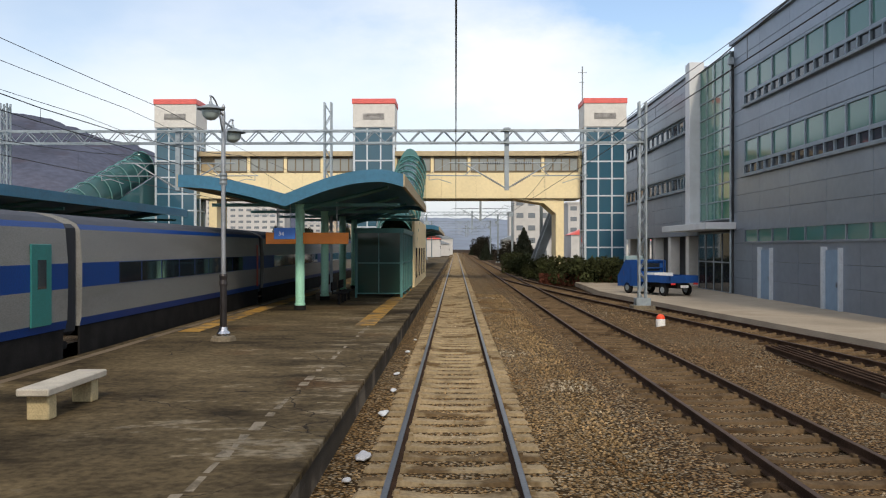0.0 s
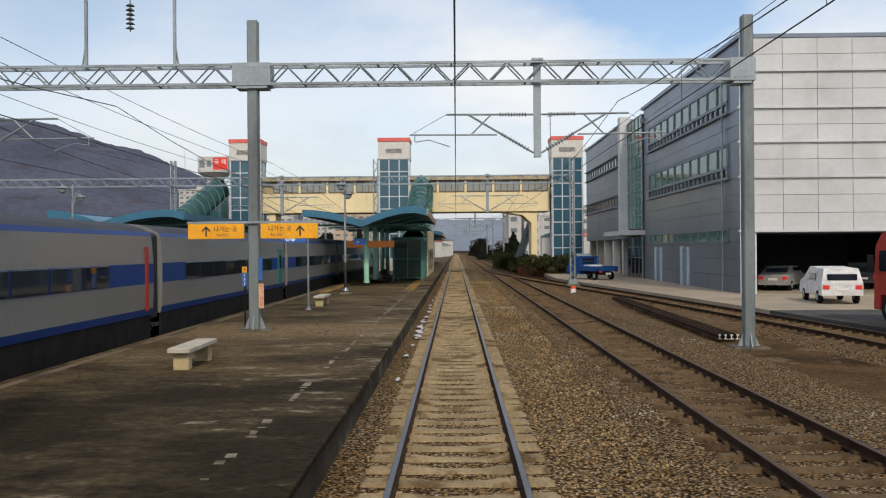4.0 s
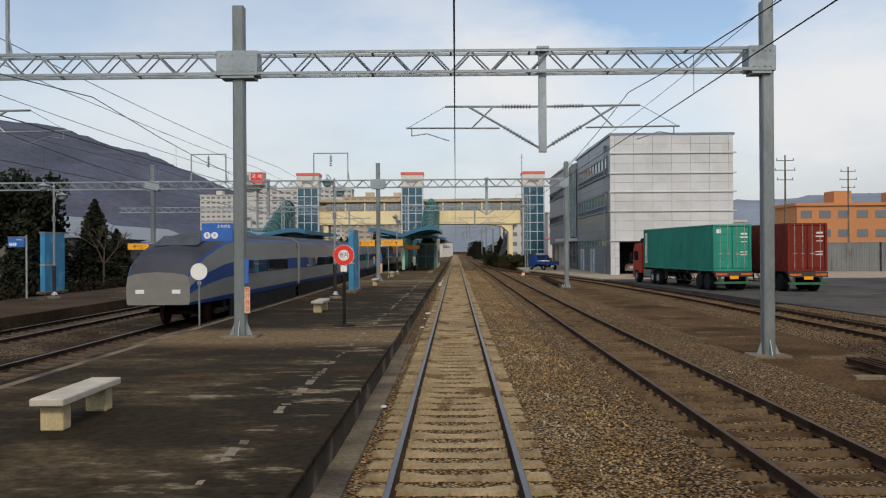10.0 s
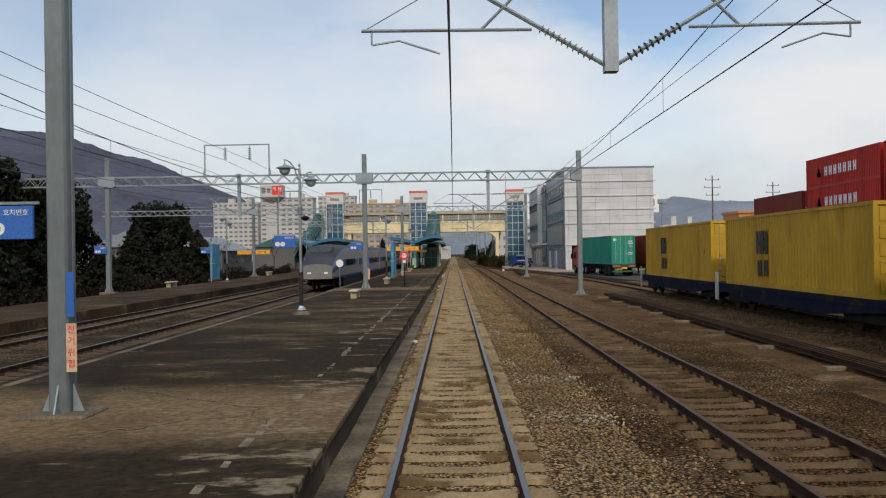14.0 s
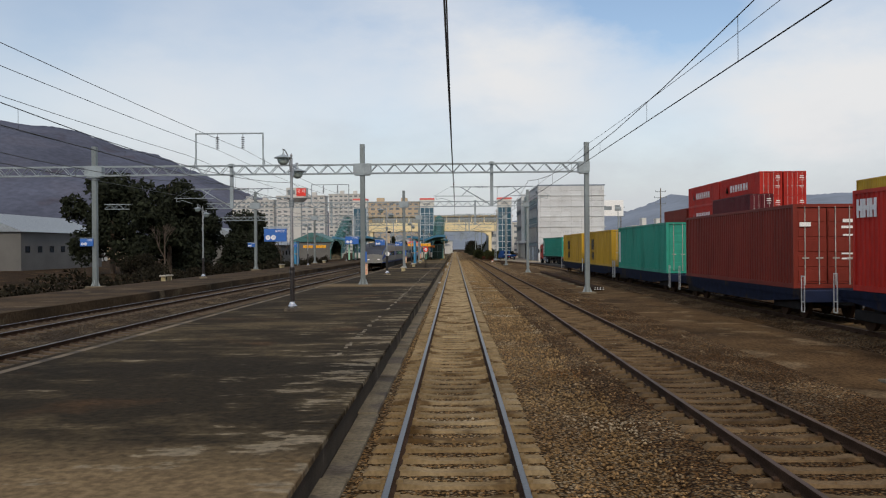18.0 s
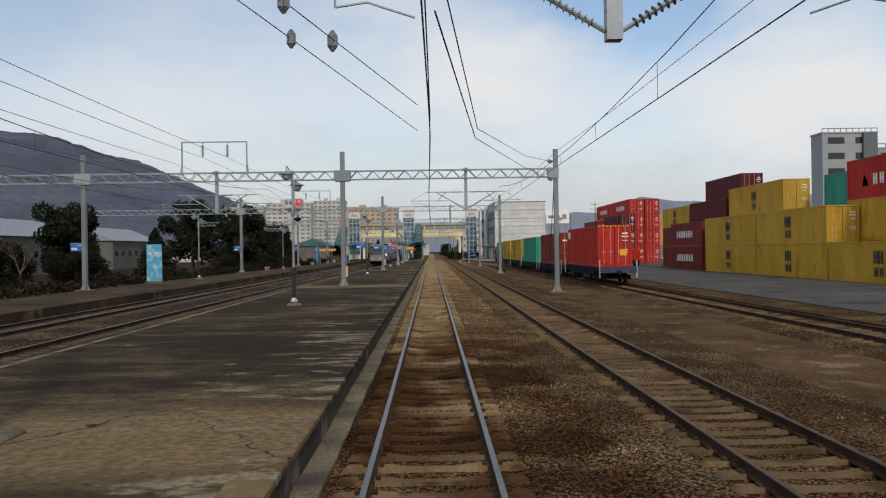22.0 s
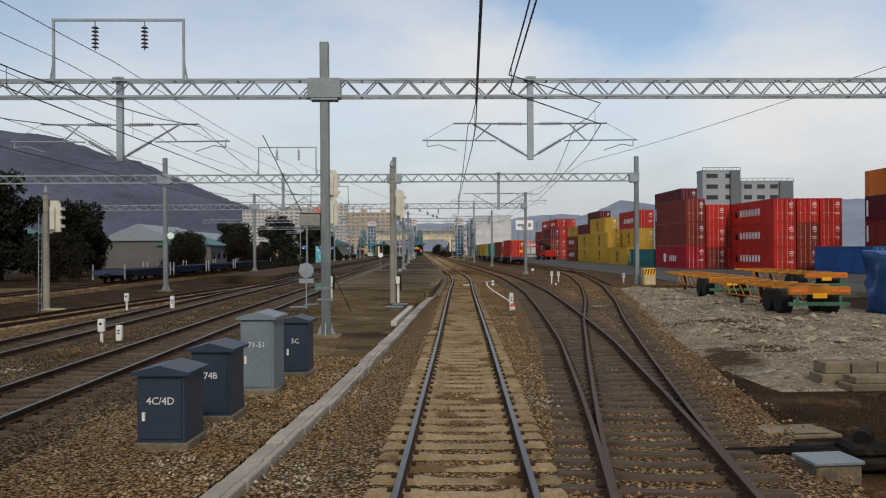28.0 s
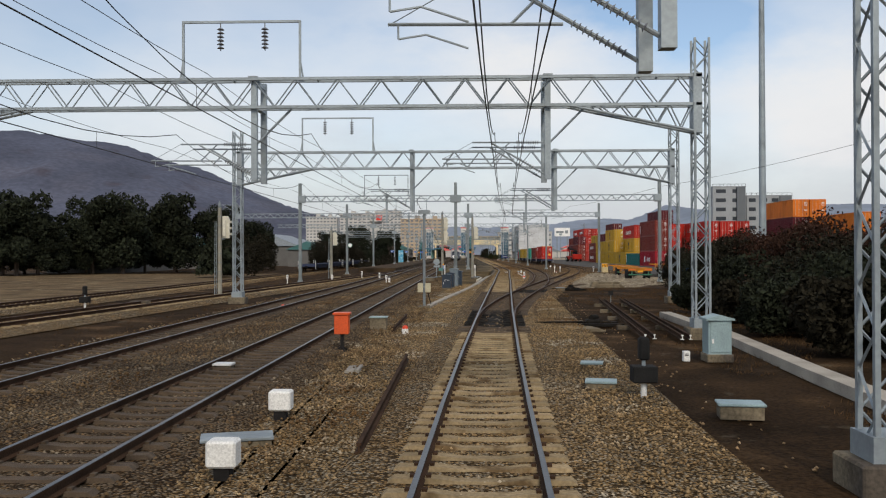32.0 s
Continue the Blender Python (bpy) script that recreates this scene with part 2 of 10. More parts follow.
def platform_surface(name):
    """Old platform concrete: dark lengths and paler ones, with worn flakes that thicken towards the track."""
    m = bpy.data.materials.new(name)
    m.use_nodes = True
    nt = m.node_tree
    b = nt.nodes["Principled BSDF"]
    b.inputs["Roughness"].default_value, b.inputs["Specular IOR Level"].default_value = 0.92, 0.07
    geo = nt.nodes.new("ShaderNodeNewGeometry")
    sep = nt.nodes.new("ShaderNodeSeparateXYZ")
    nt.links.new(geo.outputs["Position"], sep.inputs["Vector"])

    def calc(op, p, q, clamp=False):
        n = nt.nodes.new("ShaderNodeMath")
        n.operation, n.use_clamp = op, clamp
        for k, v in enumerate((p, q)):
            if isinstance(v, (int, float)):
                n.inputs[k].default_value = v
            else:
                nt.links.new(v, n.inputs[k])
        return n.outputs["Value"]

    def span(v, a0, a1, b0, b1):
        n = nt.nodes.new("ShaderNodeMapRange")
        for key, val in zip(("From Min", "From Max", "To Min", "To Max"), (a0, a1, b0, b1)):
            n.inputs[key].default_value = val
        nt.links.new(v, n.inputs["Value"])
        return n.outputs["Result"]

    def grain(scale, detail=5.0, squash=(1, 1, 1), rough=0.55):
        mp = nt.nodes.new("ShaderNodeMapping")
        mp.inputs["Scale"].default_value = squash
        nt.links.new(geo.outputs["Position"], mp.inputs["Vector"])
        n = nt.nodes.new("ShaderNodeTexNoise")
        n.inputs["Scale"].default_value, n.inputs["Detail"].default_value, n.inputs["Roughness"].default_value = scale, detail, rough
        nt.links.new(mp.outputs["Vector"], n.inputs["Vector"])
        return n.outputs["Fac"]

    def blend(fac, p, q):
        n = nt.nodes.new("ShaderNodeMix")
        n.data_type = "RGBA"
        nt.links.new(fac, n.inputs[0])
        for k, v in ((6, p), (7, q)):
            if isinstance(v, tuple):
                n.inputs[k].default_value = (*v, 1)
            else:
                nt.links.new(v, n.inputs[k])
        return n.outputs[2]

    y = sep.outputs["Y"]
    bare = calc("MAXIMUM", span(y, -8.0, 8.0, 0.0, 0.46), span(y, -160.0, -196.0, 0.0, 0.56))
    big, mid, small = grain(0.11), grain(0.42, 6.0, (0.75, 1.2, 1)), grain(1.7, 6.0, (0.6, 1.3, 1), 0.62)
    f = calc("ADD", bare, calc("MULTIPLY", calc("SUBTRACT", big, 0.46), 1.5))
    f = calc("ADD", f, calc("MULTIPLY", calc("SUBTRACT", mid, 0.5), 1.9))
    f = calc("ADD", f, calc("MULTIPLY", calc("SUBTRACT", small, 0.5), 1.4), True)
    col = blend(f, (0.026, 0.0195, 0.0115), (0.155, 0.116, 0.063))
    dust = None
    for gy in (9.5, -32.0, -76.0, -122.8, -168.9):
        away = calc("ABSOLUTE", calc("SUBTRACT", y, gy), 0.0)
        near = span(calc("ADD", away, calc("MULTIPLY", calc("SUBTRACT", mid, 0.5), 2.2)), 1.2, 2.8, 0.8, 0.0)
        dust = near if dust is None else calc("MAXIMUM", dust, near)
    col = blend(dust, col, (0.19, 0.135, 0.075))
    col = blend(span(grain(0.3, 5.0), 0.60, 0.72, 0.0, 0.7), col, (0.088, 0.046, 0.020))
    edge = span(sep.outputs["X"], -5.6, -2.0, 0.0, 0.125)
    flake = calc("ADD", small, edge)
    flake = calc("ADD", flake, calc("MULTIPLY", calc("SUBTRACT", mid, 0.5), 0.35))
    col = blend(span(flake, 0.67, 0.73, 0.0, 0.8), col, (0.215, 0.178, 0.125))
    hsv = nt.nodes.new("ShaderNodeHueSaturation")
    nt.links.new(col, hsv.inputs["Color"])
    nt.links.new(span(grain(9.0, 4.0), 0.3, 0.7, 0.6, 1.4), hsv.inputs["Value"])
    nt.links.new(hsv.outputs["Color"], b.inputs["Base Color"])
    bp = nt.nodes.new("ShaderNodeBump")
    bp.inputs["Strength"].default_value, bp.inputs["Distance"].default_value = 0.35, 0.02
    nt.links.new(grain(24.0, 3.0), bp.inputs["Height"])
    nt.links.new(bp.outputs["Normal"], b.inputs["Normal"])
    MATS[name] = m
    return m


PLATFORM = platform_surface("platform_concrete")
FAR_PLAT = material("brown_far_platform", (0.062, 0.042, 0.025), 0.93, spots=(((0.030, 0.022, 0.015), 0.5, 0.2), ((0.11, 0.085, 0.055), 0.6, 0.5)), scale=0.35, amount=0.35, bump=0.3, bump_scale=30, fine=11, fine_amount=0.4, spec=0.07)
def add_cracks(m, scale, width, colour):
    """Thin irregular cracks between large cells, wandering by a noise."""
    nt = m.node_tree
    b = nt.nodes["Principled BSDF"]
    old = b.inputs["Base Color"].links[0].from_socket
    geo = nt.nodes.new("ShaderNodeNewGeometry")
    no = nt.nodes.new("ShaderNodeTexNoise")
    no.inputs["Scale"].default_value, no.inputs["Detail"].default_value = 1.3, 5.0
    nt.links.new(geo.outputs["Position"], no.inputs["Vector"])
    mul = nt.nodes.new("ShaderNodeVectorMath")
    mul.operation = "MULTIPLY_ADD"
    mul.inputs[1].default_value = (0.9, 0.9, 0.0)
    nt.links.new(no.outputs["Color"], mul.inputs[0])
    nt.links.new(geo.outputs["Position"], mul.inputs[2])
    vor = nt.nodes.new("ShaderNodeTexVoronoi")
    vor.feature = "DISTANCE_TO_EDGE"
    vor.inputs["Scale"].default_value = scale
    nt.links.new(mul.outputs["Vector"], vor.inputs["Vector"])
    lim = nt.nodes.new("ShaderNodeMapRange")
    lim.inputs["From Min"].default_value, lim.inputs["From Max"].default_value = width * 0.4, width
    lim.inputs["To Min"].default_value, lim.inputs["To Max"].default_value = 1.0, 0.0
    nt.links.new(vor.outputs["Distance"], lim.inputs["Value"])
    mix = nt.nodes.new("ShaderNodeMix")
    mix.data_type = "RGBA"
    mix.inputs[7].default_value = (*colour, 1)
    nt.links.new(lim.outputs["Result"], mix.inputs[0])
    nt.links.new(old, mix.inputs[6])
    nt.links.new(mix.outputs[2], b.inputs["Base Color"])


add_cracks(PLATFORM, 0.17, 0.0016, (0.022, 0.018, 0.014))


def tint_length(m, y0, y1, soft, colour):
    """Multiplies the base colour along a length of track, in noisy patches with soft ends."""
    nt = m.node_tree
    b = nt.nodes["Principled BSDF"]
    old = b.inputs["Base Color"].links[0].from_socket
    geo = nt.nodes.new("ShaderNodeNewGeometry")
    sep = nt.nodes.new("ShaderNodeSeparateXYZ")
    nt.links.new(geo.outputs["Position"], sep.inputs["Vector"])
    no = nt.nodes.new("ShaderNodeTexNoise")
    no.inputs["Scale"].default_value, no.inputs["Detail"].default_value = 0.5, 5.0
    nt.links.new(geo.outputs["Position"], no.inputs["Vector"])
    ends = []
    for p, q in ((y0 - soft, y0 + soft), (y1 + soft, y1 - soft)):
        r = nt.nodes.new("ShaderNodeMapRange")
        r.inputs["From Min"].default_value, r.inputs["From Max"].default_value = p, q
        nt.links.new(sep.outputs["Y"], r.inputs["Value"])
        ends.append(r.outputs["Result"])
    r = nt.nodes.new("ShaderNodeMapRange")
    r.inputs["From Min"].default_value, r.inputs["From Max"].default_value = 0.32, 0.55
    nt.links.new(no.outputs["Fac"], r.inputs["Value"])
    fac = r.outputs["Result"]
    for e in ends:
        mu = nt.nodes.new("ShaderNodeMath")
        mu.operation = "MULTIPLY"
        nt.links.new(fac, mu.inputs[0])
        nt.links.new(e, mu.inputs[1])
        fac = mu.outputs["Value"]
    mix = nt.nodes.new("ShaderNodeMix")
    mix.data_type, mix.blend_type = "RGBA", "MULTIPLY"
    mix.inputs[7].default_value = (*colour, 1)
    nt.links.new(fac, mix.inputs[0])
    nt.links.new(old, mix.inputs[6])
    nt.links.new(mix.outputs[2], b.inputs["Base Color"])


# rust and brake dust from -173 to -151, then a longer darker length
for _m in (BALLAST, STONE):
    tint_length(_m, -173.0, -151.0, 5.0, (0.36, 0.25, 0.17))
    tint_length(_m, -232.0, -104.0, 14.0, (0.66, 0.60, 0.55))
# siding ballast darker between -206 and -50
for _m in (BALLAST_SIDE, STONE_SIDE):
    tint_length(_m, -206.0, -50.0, 16.0, (0.46, 0.39, 0.32))
for _m in (BALLAST_DARK, STONE_DARK):
    tint_length(_m, -226.0, 900.0, 14.0, (0.36, 0.34, 0.35))
    tint_length(_m, -430.0, -226.0, 14.0, (0.62, 0.58, 0.55))
for _m in (BALLAST, STONE):
    tint_length(_m, -430.0, -258.0, 10.0, (0.88, 0.93, 1.03))
KERB = material("worn_edge_concrete", (0.155, 0.128, 0.088), 0.9, spots=(((0.09, 0.075, 0.06), 0.52, 0.7),), scale=1.2, amount=0.35, bump=0.4, bump_scale=25, fine=16, fine_amount=0.3, spec=0.25)
EDGEWALL = material("dark_platform_wall", (0.055, 0.045, 0.033), 0.92, spots=(((0.12, 0.10, 0.075), 0.56, 0.8),), scale=0.8, amount=0.4, bump=0.4, bump_scale=20, spec=0.2)
SLEEPER = material("sleeper_concrete", (0.285, 0.220, 0.132), 0.92, spots=(((0.13, 0.088, 0.046), 0.55, 1.1),), scale=1.5, amount=0.25, per_object=0.14, bump=0.4, bump_scale=40, fine=20, spec=0.07)
GREASE = material("greased_black_timber", (0.011, 0.010, 0.009), 0.85, spots=(((0.035, 0.025, 0.016), 0.58, 2.4),), scale=2.0, amount=0.5, per_object=0.3, bump=0.9, bump_scale=25, spec=0.12)
TIMBER = material("dark_timber", (0.072, 0.051, 0.033), 0.93, scale=2.0, amount=0.4, per_object=0.2, bump=0.5, bump_scale=40, stretch=(1, 6, 1))
tint_length(SLEEPER, -173.0, -151.0, 5.0, (0.34, 0.23, 0.155))
tint_length(SLEEPER, -232.0, -104.0, 14.0, (0.60, 0.54, 0.46))
SLEEPER_SIDE = material("stained_siding_sleeper", (0.135, 0.092, 0.052), 0.93, spots=(((0.075, 0.048, 0.026), 0.54, 1.1),), scale=1.5, amount=0.3, per_object=0.2, bump=0.4, bump_scale=40, fine=20, spec=0.06)
RAIL_RUST = material("rusty_rail_side", (0.050, 0.029, 0.018), 0.9, scale=1.5, amount=0.35, bump=0.3, bump_scale=60, spec=0.1)
RAIL_TOP = material("polished_rail_head", (0.125, 0.125, 0.13), 0.36, 0.9, scale=0.6, amount=0.2, fine=20)
RAIL_DULL = material("dull_rail_head", (0.085, 0.055, 0.040), 0.6, 0.4, scale=0.8, amount=0.3, spec=0.2)
GALV = material("galvanised_steel", (0.285, 0.33, 0.36), 0.5, 0.35, spots=(((0.22, 0.255, 0.275), 0.55, 0.6),), scale=0.8, amount=0.15, bump=0.05, fine=12, fine_amount=0.1)
POST_STEEL = material("grey_green_steel_post", (0.185, 0.215, 0.225), 0.5, 0.3, spots=(((0.135, 0.155, 0.16), 0.56, 0.5),), scale=0.7, amount=0.2, stretch=(1, 1, 0.4), bump=0.05, fine=12, fine_amount=0.1)
GALV_DARK = material("weathered_galvanised", (0.20, 0.23, 0.25), 0.55, 0.35, scale=0.8, amount=0.2)
WIRE = material("copper_wire_dull", (0.06, 0.065, 0.07), 0.6, 0.5)
PORCELAIN = material("brown_grey_porcelain", (0.16, 0.17, 0.19), 0.25)
PANEL_DARK = material("blue_grey_metal_panel", (0.19, 0.225, 0.275), 0.36, 0.45, scale=0.25, amount=0.12, per_object=0.05, fine=3, fine_amount=0.06)
PANEL_WHITE = material("white_metal_panel", (0.55, 0.565, 0.58), 0.45, 0.1, spots=(((0.51, 0.52, 0.53), 0.55, 0.5),), scale=0.3, amount=0.07, per_object=0.04, fine=4, fine_amount=0.04)
PANEL_SEAM = material("panel_joint", (0.05, 0.055, 0.06), 0.7)
GREEN_GLASS = glass_like("green_tinted_glass", (0.045, 0.15, 0.125), 0.08)
BLUE_GLASS = glass_like("blue_tinted_glass", (0.035, 0.10, 0.15), 0.05)
DARK_GLASS = glass_like("dark_glass", (0.015, 0.02, 0.028), 0.05)
WIN_FRAME = material("slate_window_frame", (0.20, 0.25, 0.30), 0.45, 0.3, amount=0.08)
FRAME = material("pale_aluminium_frame", (0.55, 0.60, 0.64), 0.4, 0.3, amount=0.08)
# the sky mirrored in the panes is put into this pale base colour
BRIDGE_GLASS = glass_like("sky_pale_glass", (0.27, 0.29, 0.28), 0.18)
BROWN_FRAME = material("brown_window_frame", (0.15, 0.115, 0.07), 0.6, amount=0.1)
YELLOW_WALL = material("pale_yellow_panel", (0.80, 0.67, 0.40), 0.6, scale=0.3, amount=0.07, fine=5, fine_amount=0.05, per_object=0.03)
TAN = material("tan_metal_trim", (0.45, 0.36, 0.22), 0.6, amount=0.12)
TEAL = material("teal_painted_steel", (0.08, 0.22, 0.21), 0.5, amount=0.15, scale=0.6)
BLUE_ROOF = material("blue_canopy_sheet", (0.035, 0.15, 0.25), 0.4, amount=0.15, scale=0.5, fine=8, fine_amount=0.1)
MINT = material("mint_painted_column", (0.34, 0.66, 0.50), 0.5, amount=0.12, scale=1.0)
GLAZE = glass_like("teal_roof_glazing", (0.05, 0.17, 0.17), 0.12)
LOUVRE = material("louvre_metal", (0.30, 0.29, 0.28), 0.6)
CREAM = material("cream_cladding", (0.62, 0.60, 0.56), 0.6, amount=0.06)
CORAL = material("coral_red_trim", (0.70, 0.13, 0.11), 0.5, amount=0.08)
WHITE = material("white_paint", (0.72, 0.72, 0.70), 0.5, amount=0.08, scale=1.5)
BLACK = material("black_rubber", (0.014, 0.014, 0.014), 0.85, amount=0.3, spec=0.2)
DARK = material("dark_underframe", (0.016, 0.015, 0.015), 0.85, amount=0.35, scale=2, spec=0.15)
SIGN_YELLOW = material("sign_amber", (0.88, 0.40, 0.012), 0.4, amount=0.05)
SIGN_BLUE = material("sign_blue", (0.03, 0.13, 0.46), 0.4, amount=0.06)
SIGN_RED = material("sign_red", (0.72, 0.035, 0.022), 0.4, amount=0.06)
SIGN_WHITE = material("sign_white", (0.80, 0.80, 0.80), 0.4, amount=0.04)
SIGN_BLACK = material("sign_ink", (0.02, 0.02, 0.022), 0.5)
CHROME = material("polished_steel", (0.62, 0.62, 0.63), 0.22, 1.0, amount=0.08)
LAMP_POST = material("bare_steel_post", (0.42, 0.43, 0.44), 0.35, 0.8, amount=0.12)
LAMP_DARK = material("dark_post_sleeve", (0.035, 0.03, 0.03), 0.4, 0.3)
GLOBE = material("frosted_globe", (0.34, 0.41, 0.40), 0.35, amount=0.06)
BENCH = material("pale_terrazzo", (0.46, 0.42, 0.35), 0.75, amount=0.15, scale=3, fine=60, fine_amount=0.15)
BENCH_LEG = material("cream_stone_leg", (0.48, 0.39, 0.22), 0.8, amount=0.15, scale=3)
ASPHALT = material("grey_apron", (0.080, 0.078, 0.075), 0.93, spots=(((0.115, 0.11, 0.10), 0.55, 0.12), ((0.058, 0.055, 0.052), 0.55, 0.4)), scale=0.3, amount=0.2, bump=0.2, bump_scale=50, fine=12, fine_amount=0.15, spec=0.1)
PAVING = material("sandy_concrete_yard", (0.36, 0.305, 0.235), 0.9, spots=(((0.46, 0.40, 0.31), 0.56, 0.15), ((0.24, 0.195, 0.145), 0.55, 0.3)), scale=0.3, amount=0.2, bump=0.2, bump_scale=40, spec=0.1)
CABLE_LID = material("pale_duct_lid", (0.31, 0.28, 0.235), 0.85, amount=0.2, scale=1.0, per_object=0.12)
SNOW = material("old_snow", (0.55, 0.56, 0.58), 0.7, amount=0.2, scale=3, bump=0.4, bump_scale=30)

# ---- builders ----


def finish(name, bm, mats, smooth=False):
    me = bpy.data.meshes.new(name)
    bm.normal_update()
    bm.to_mesh(me)
    bm.free()
    for m in mats if isinstance(mats, (list, tuple)) else [mats]:
        me.materials.append(m)
    if smooth:
        me.polygons.foreach_set("use_smooth", [True] * len(me.polygons))
    return me


def part(name, bm, mats, parent, label="", smooth=False):
    ob = new(name, finish(name, bm, mats, smooth) if isinstance(bm, bmesh.types.BMesh) else bm)
    ob.parent = parent
    return tagged(ob, label)


def thing(name, label, category, at=(0, 0, 0), turn=0.0, group="", kind=""):
    ob = new(name)
    ob.matrix_world = pose(*at, 0, 0, turn)
    ob.empty_display_size = 0.1
    return tagged(ob, label, category, group, kind)


def solid(name, bm, mats, label, category, at=(0, 0, 0), turn=0.0, group="", kind="", smooth=False):
    ob = new(name, finish(name, bm, mats, smooth) if isinstance(bm, bmesh.types.BMesh) else bm)
    ob.matrix_world = pose(*at, 0, 0, turn)
    return tagged(ob, label, category, group, kind)


def box(bm, x0, x1, y0, y1, z0, z1, mi=0, bevel=0.0):
    vs = [bm.verts.new((x, y, z)) for z in (z0, z1) for y in (y0, y1) for x in (x0, x1)]
    fs = [bm.faces.new([vs[i] for i in q]) for q in ((0, 2, 3, 1), (4, 5, 7, 6), (0, 1, 5, 4), (2, 6, 7, 3), (0, 4, 6, 2), (1, 3, 7, 5))]
    for f in fs:
        f.material_index = mi
    if bevel:
        es = {e for f in fs for e in f.edges}
        r = bmesh.ops.bevel(bm, geom=list(es), offset=bevel, segments=1, affect="EDGES", profile=0.5)
        for f in r["faces"]:
            f.material_index = mi
    return bm


def boxes(*rows, bevel=0.0):
    bm = bmesh.new()
    for r in rows:
        box(bm, *r[:6], mi=r[6] if len(r) > 6 else 0, bevel=bevel)
    return bm


def tube(bm, a, b, r0, r1=None, n=8, mi=0, caps=True):
    """A round bar from a to b."""
    a, b = Vector(a), Vector(b)
    r1 = r0 if r1 is None else r1
    q = (b - a).to_track_quat("Z", "Y")
    rings = []
    for c, r in ((a, r0), (b, r1)):
        rings.append([bm.verts.new(c + q @ Vector((r * math.cos(2 * math.pi * k / n), r * math.sin(2 * math.pi * k / n), 0))) for k in range(n)])
    for k in range(n):
        bm.faces.new((rings[0][k], rings[0][(k + 1) % n], rings[1][(k + 1) % n], rings[1][k])).material_index = mi
    if caps:
        bm.faces.new(rings[0][::-1]).material_index = mi
        bm.faces.new(rings[1]).material_index = mi
    return bm


def lathe(bm, rows, n=12, at=(0, 0, 0), mi=0):
    """A turned body: rows of (radius, height)."""
    rings = []
    for r, z in rows:
        rings.append([bm.verts.new((at[0] + r * math.cos(2 * math.pi * k / n), at[1] + r * math.sin(2 * math.pi * k / n), at[2] + z)) for k in range(n)])
    for p, q in zip(rings, rings[1:]):
        for k in range(n):
            bm.faces.new((p[k], p[(k + 1) % n], q[(k + 1) % n], q[k])).material_index = mi
    bm.faces.new(rings[0][::-1]).material_index = mi
    bm.faces.new(rings[-1]).material_index = mi
    return bm


def path_tube(bm, pts, r, n=6, mi=0):
    for a, b in zip(pts, pts[1:]):
        tube(bm, a, b, r, n=n, mi=mi)
    return bm


def sweep(bm, line, profile, mi=0, closed=True):
    """Sweeps a profile of (side, up) along a line of (x, y, z) that runs mostly along y."""
    rings = []
    for i, p in enumerate(line):
        a, b = line[max(i - 1, 0)], line[min(i + 1, len(line) - 1)]
        d = Vector((b[0] - a[0], b[1] - a[1], 0)).normalized()
        s = Vector((d.y, -d.x, 0))
        rings.append([bm.verts.new(Vector(p) + s * u + Vector((0, 0, v))) for u, v in profile])
    m = len(profile)
    for p, q in zip(rings, rings[1:]):
        for k in range(m if closed else m - 1):
            bm.faces.new((p[k], p[(k + 1) % m], q[(k + 1) % m], q[k])).material_index = mi if isinstance(mi, int) else mi[k]
    if closed:
        bm.faces.new(rings[0][::-1])
        bm.faces.new(rings[-1])
    bmesh.ops.recalc_face_normals(bm, faces=bm.faces)
    return bm


def prism(bm, poly, y0, y1, mi=0):
    """Extrudes a polygon of (x, z) from y0 to y1."""
    a = [bm.verts.new((x, y0, z)) for x, z in poly]
    b = [bm.verts.new((x, y1, z)) for x, z in poly]
    n = len(poly)
    fs = [bm.faces.new(a), bm.faces.new(b[::-1])]
    fs += [bm.faces.new((a[k], b[k], b[(k + 1) % n], a[(k + 1) % n])) for k in range(n)]
    for f in fs:
        f.material_index = mi
    bmesh.ops.recalc_face_normals(bm, faces=fs)
    return bm


WORD_MESH = {}


def words(text, size, mat, parent, at, rot=(90, 0, 0), name="lettering", align="CENTER", depth=0.004):
    """Raised lettering in the built-in font, as a mesh part."""
    key = (text, size, mat.name, align)
    if key not in WORD_MESH:
        cu = bpy.data.curves.new(name, "FONT")
        cu.body, cu.size, cu.extrude, cu.align_x, cu.align_y = text, size, depth, align, "CENTER"
        cu.resolution_u = 2
        tmp = bpy.data.objects.new(name, cu)
        me = bpy.data.meshes.new_from_object(tmp)
        bpy.data.objects.remove(tmp)
        bpy.data.curves.remove(cu)
        me.materials.clear()
        me.materials.append(mat)
        WORD_MESH[key] = me
    ob = new(name, WORD_MESH[key])
    ob.parent = parent
    ob.matrix_basis = pose(*at, *rot)
    return ob


def smooth_step(y, table):
    """A soft line through (y, x) pairs given with falling y."""
    ys = [-a for a, _ in table]
    return float(np.interp(-y, ys, [b for _, b in table]))


# centre lines of the tracks, x for a given y
OWN = [(200, 0.0), (-165, 0.0), (-179, -0.02), (-186.5, -0.12), (-193.5, -0.32), (-200.5, -0.64), (-207.5, -1.02), (-214.5, -1.38), (-244.5, -2.78), (-252, -3.16), (-268, -3.97), (-284.5, -4.77), (-301, -5.5), (-309.5, -5.83), (-330, -6.5), (-420, -8.6)]
LEFT_A = [(300, -9.75), (-45, -9.75), (-95, -10.5), (-170, -11.0), (-290, -11.5), (-420, -12.0)]
LEFT_B = [(300, -14.4), (-45, -14.4), (-95, -15.1), (-170, -15.6), (-250, -15.6), (-290, -16.2), (-420, -18.0)]
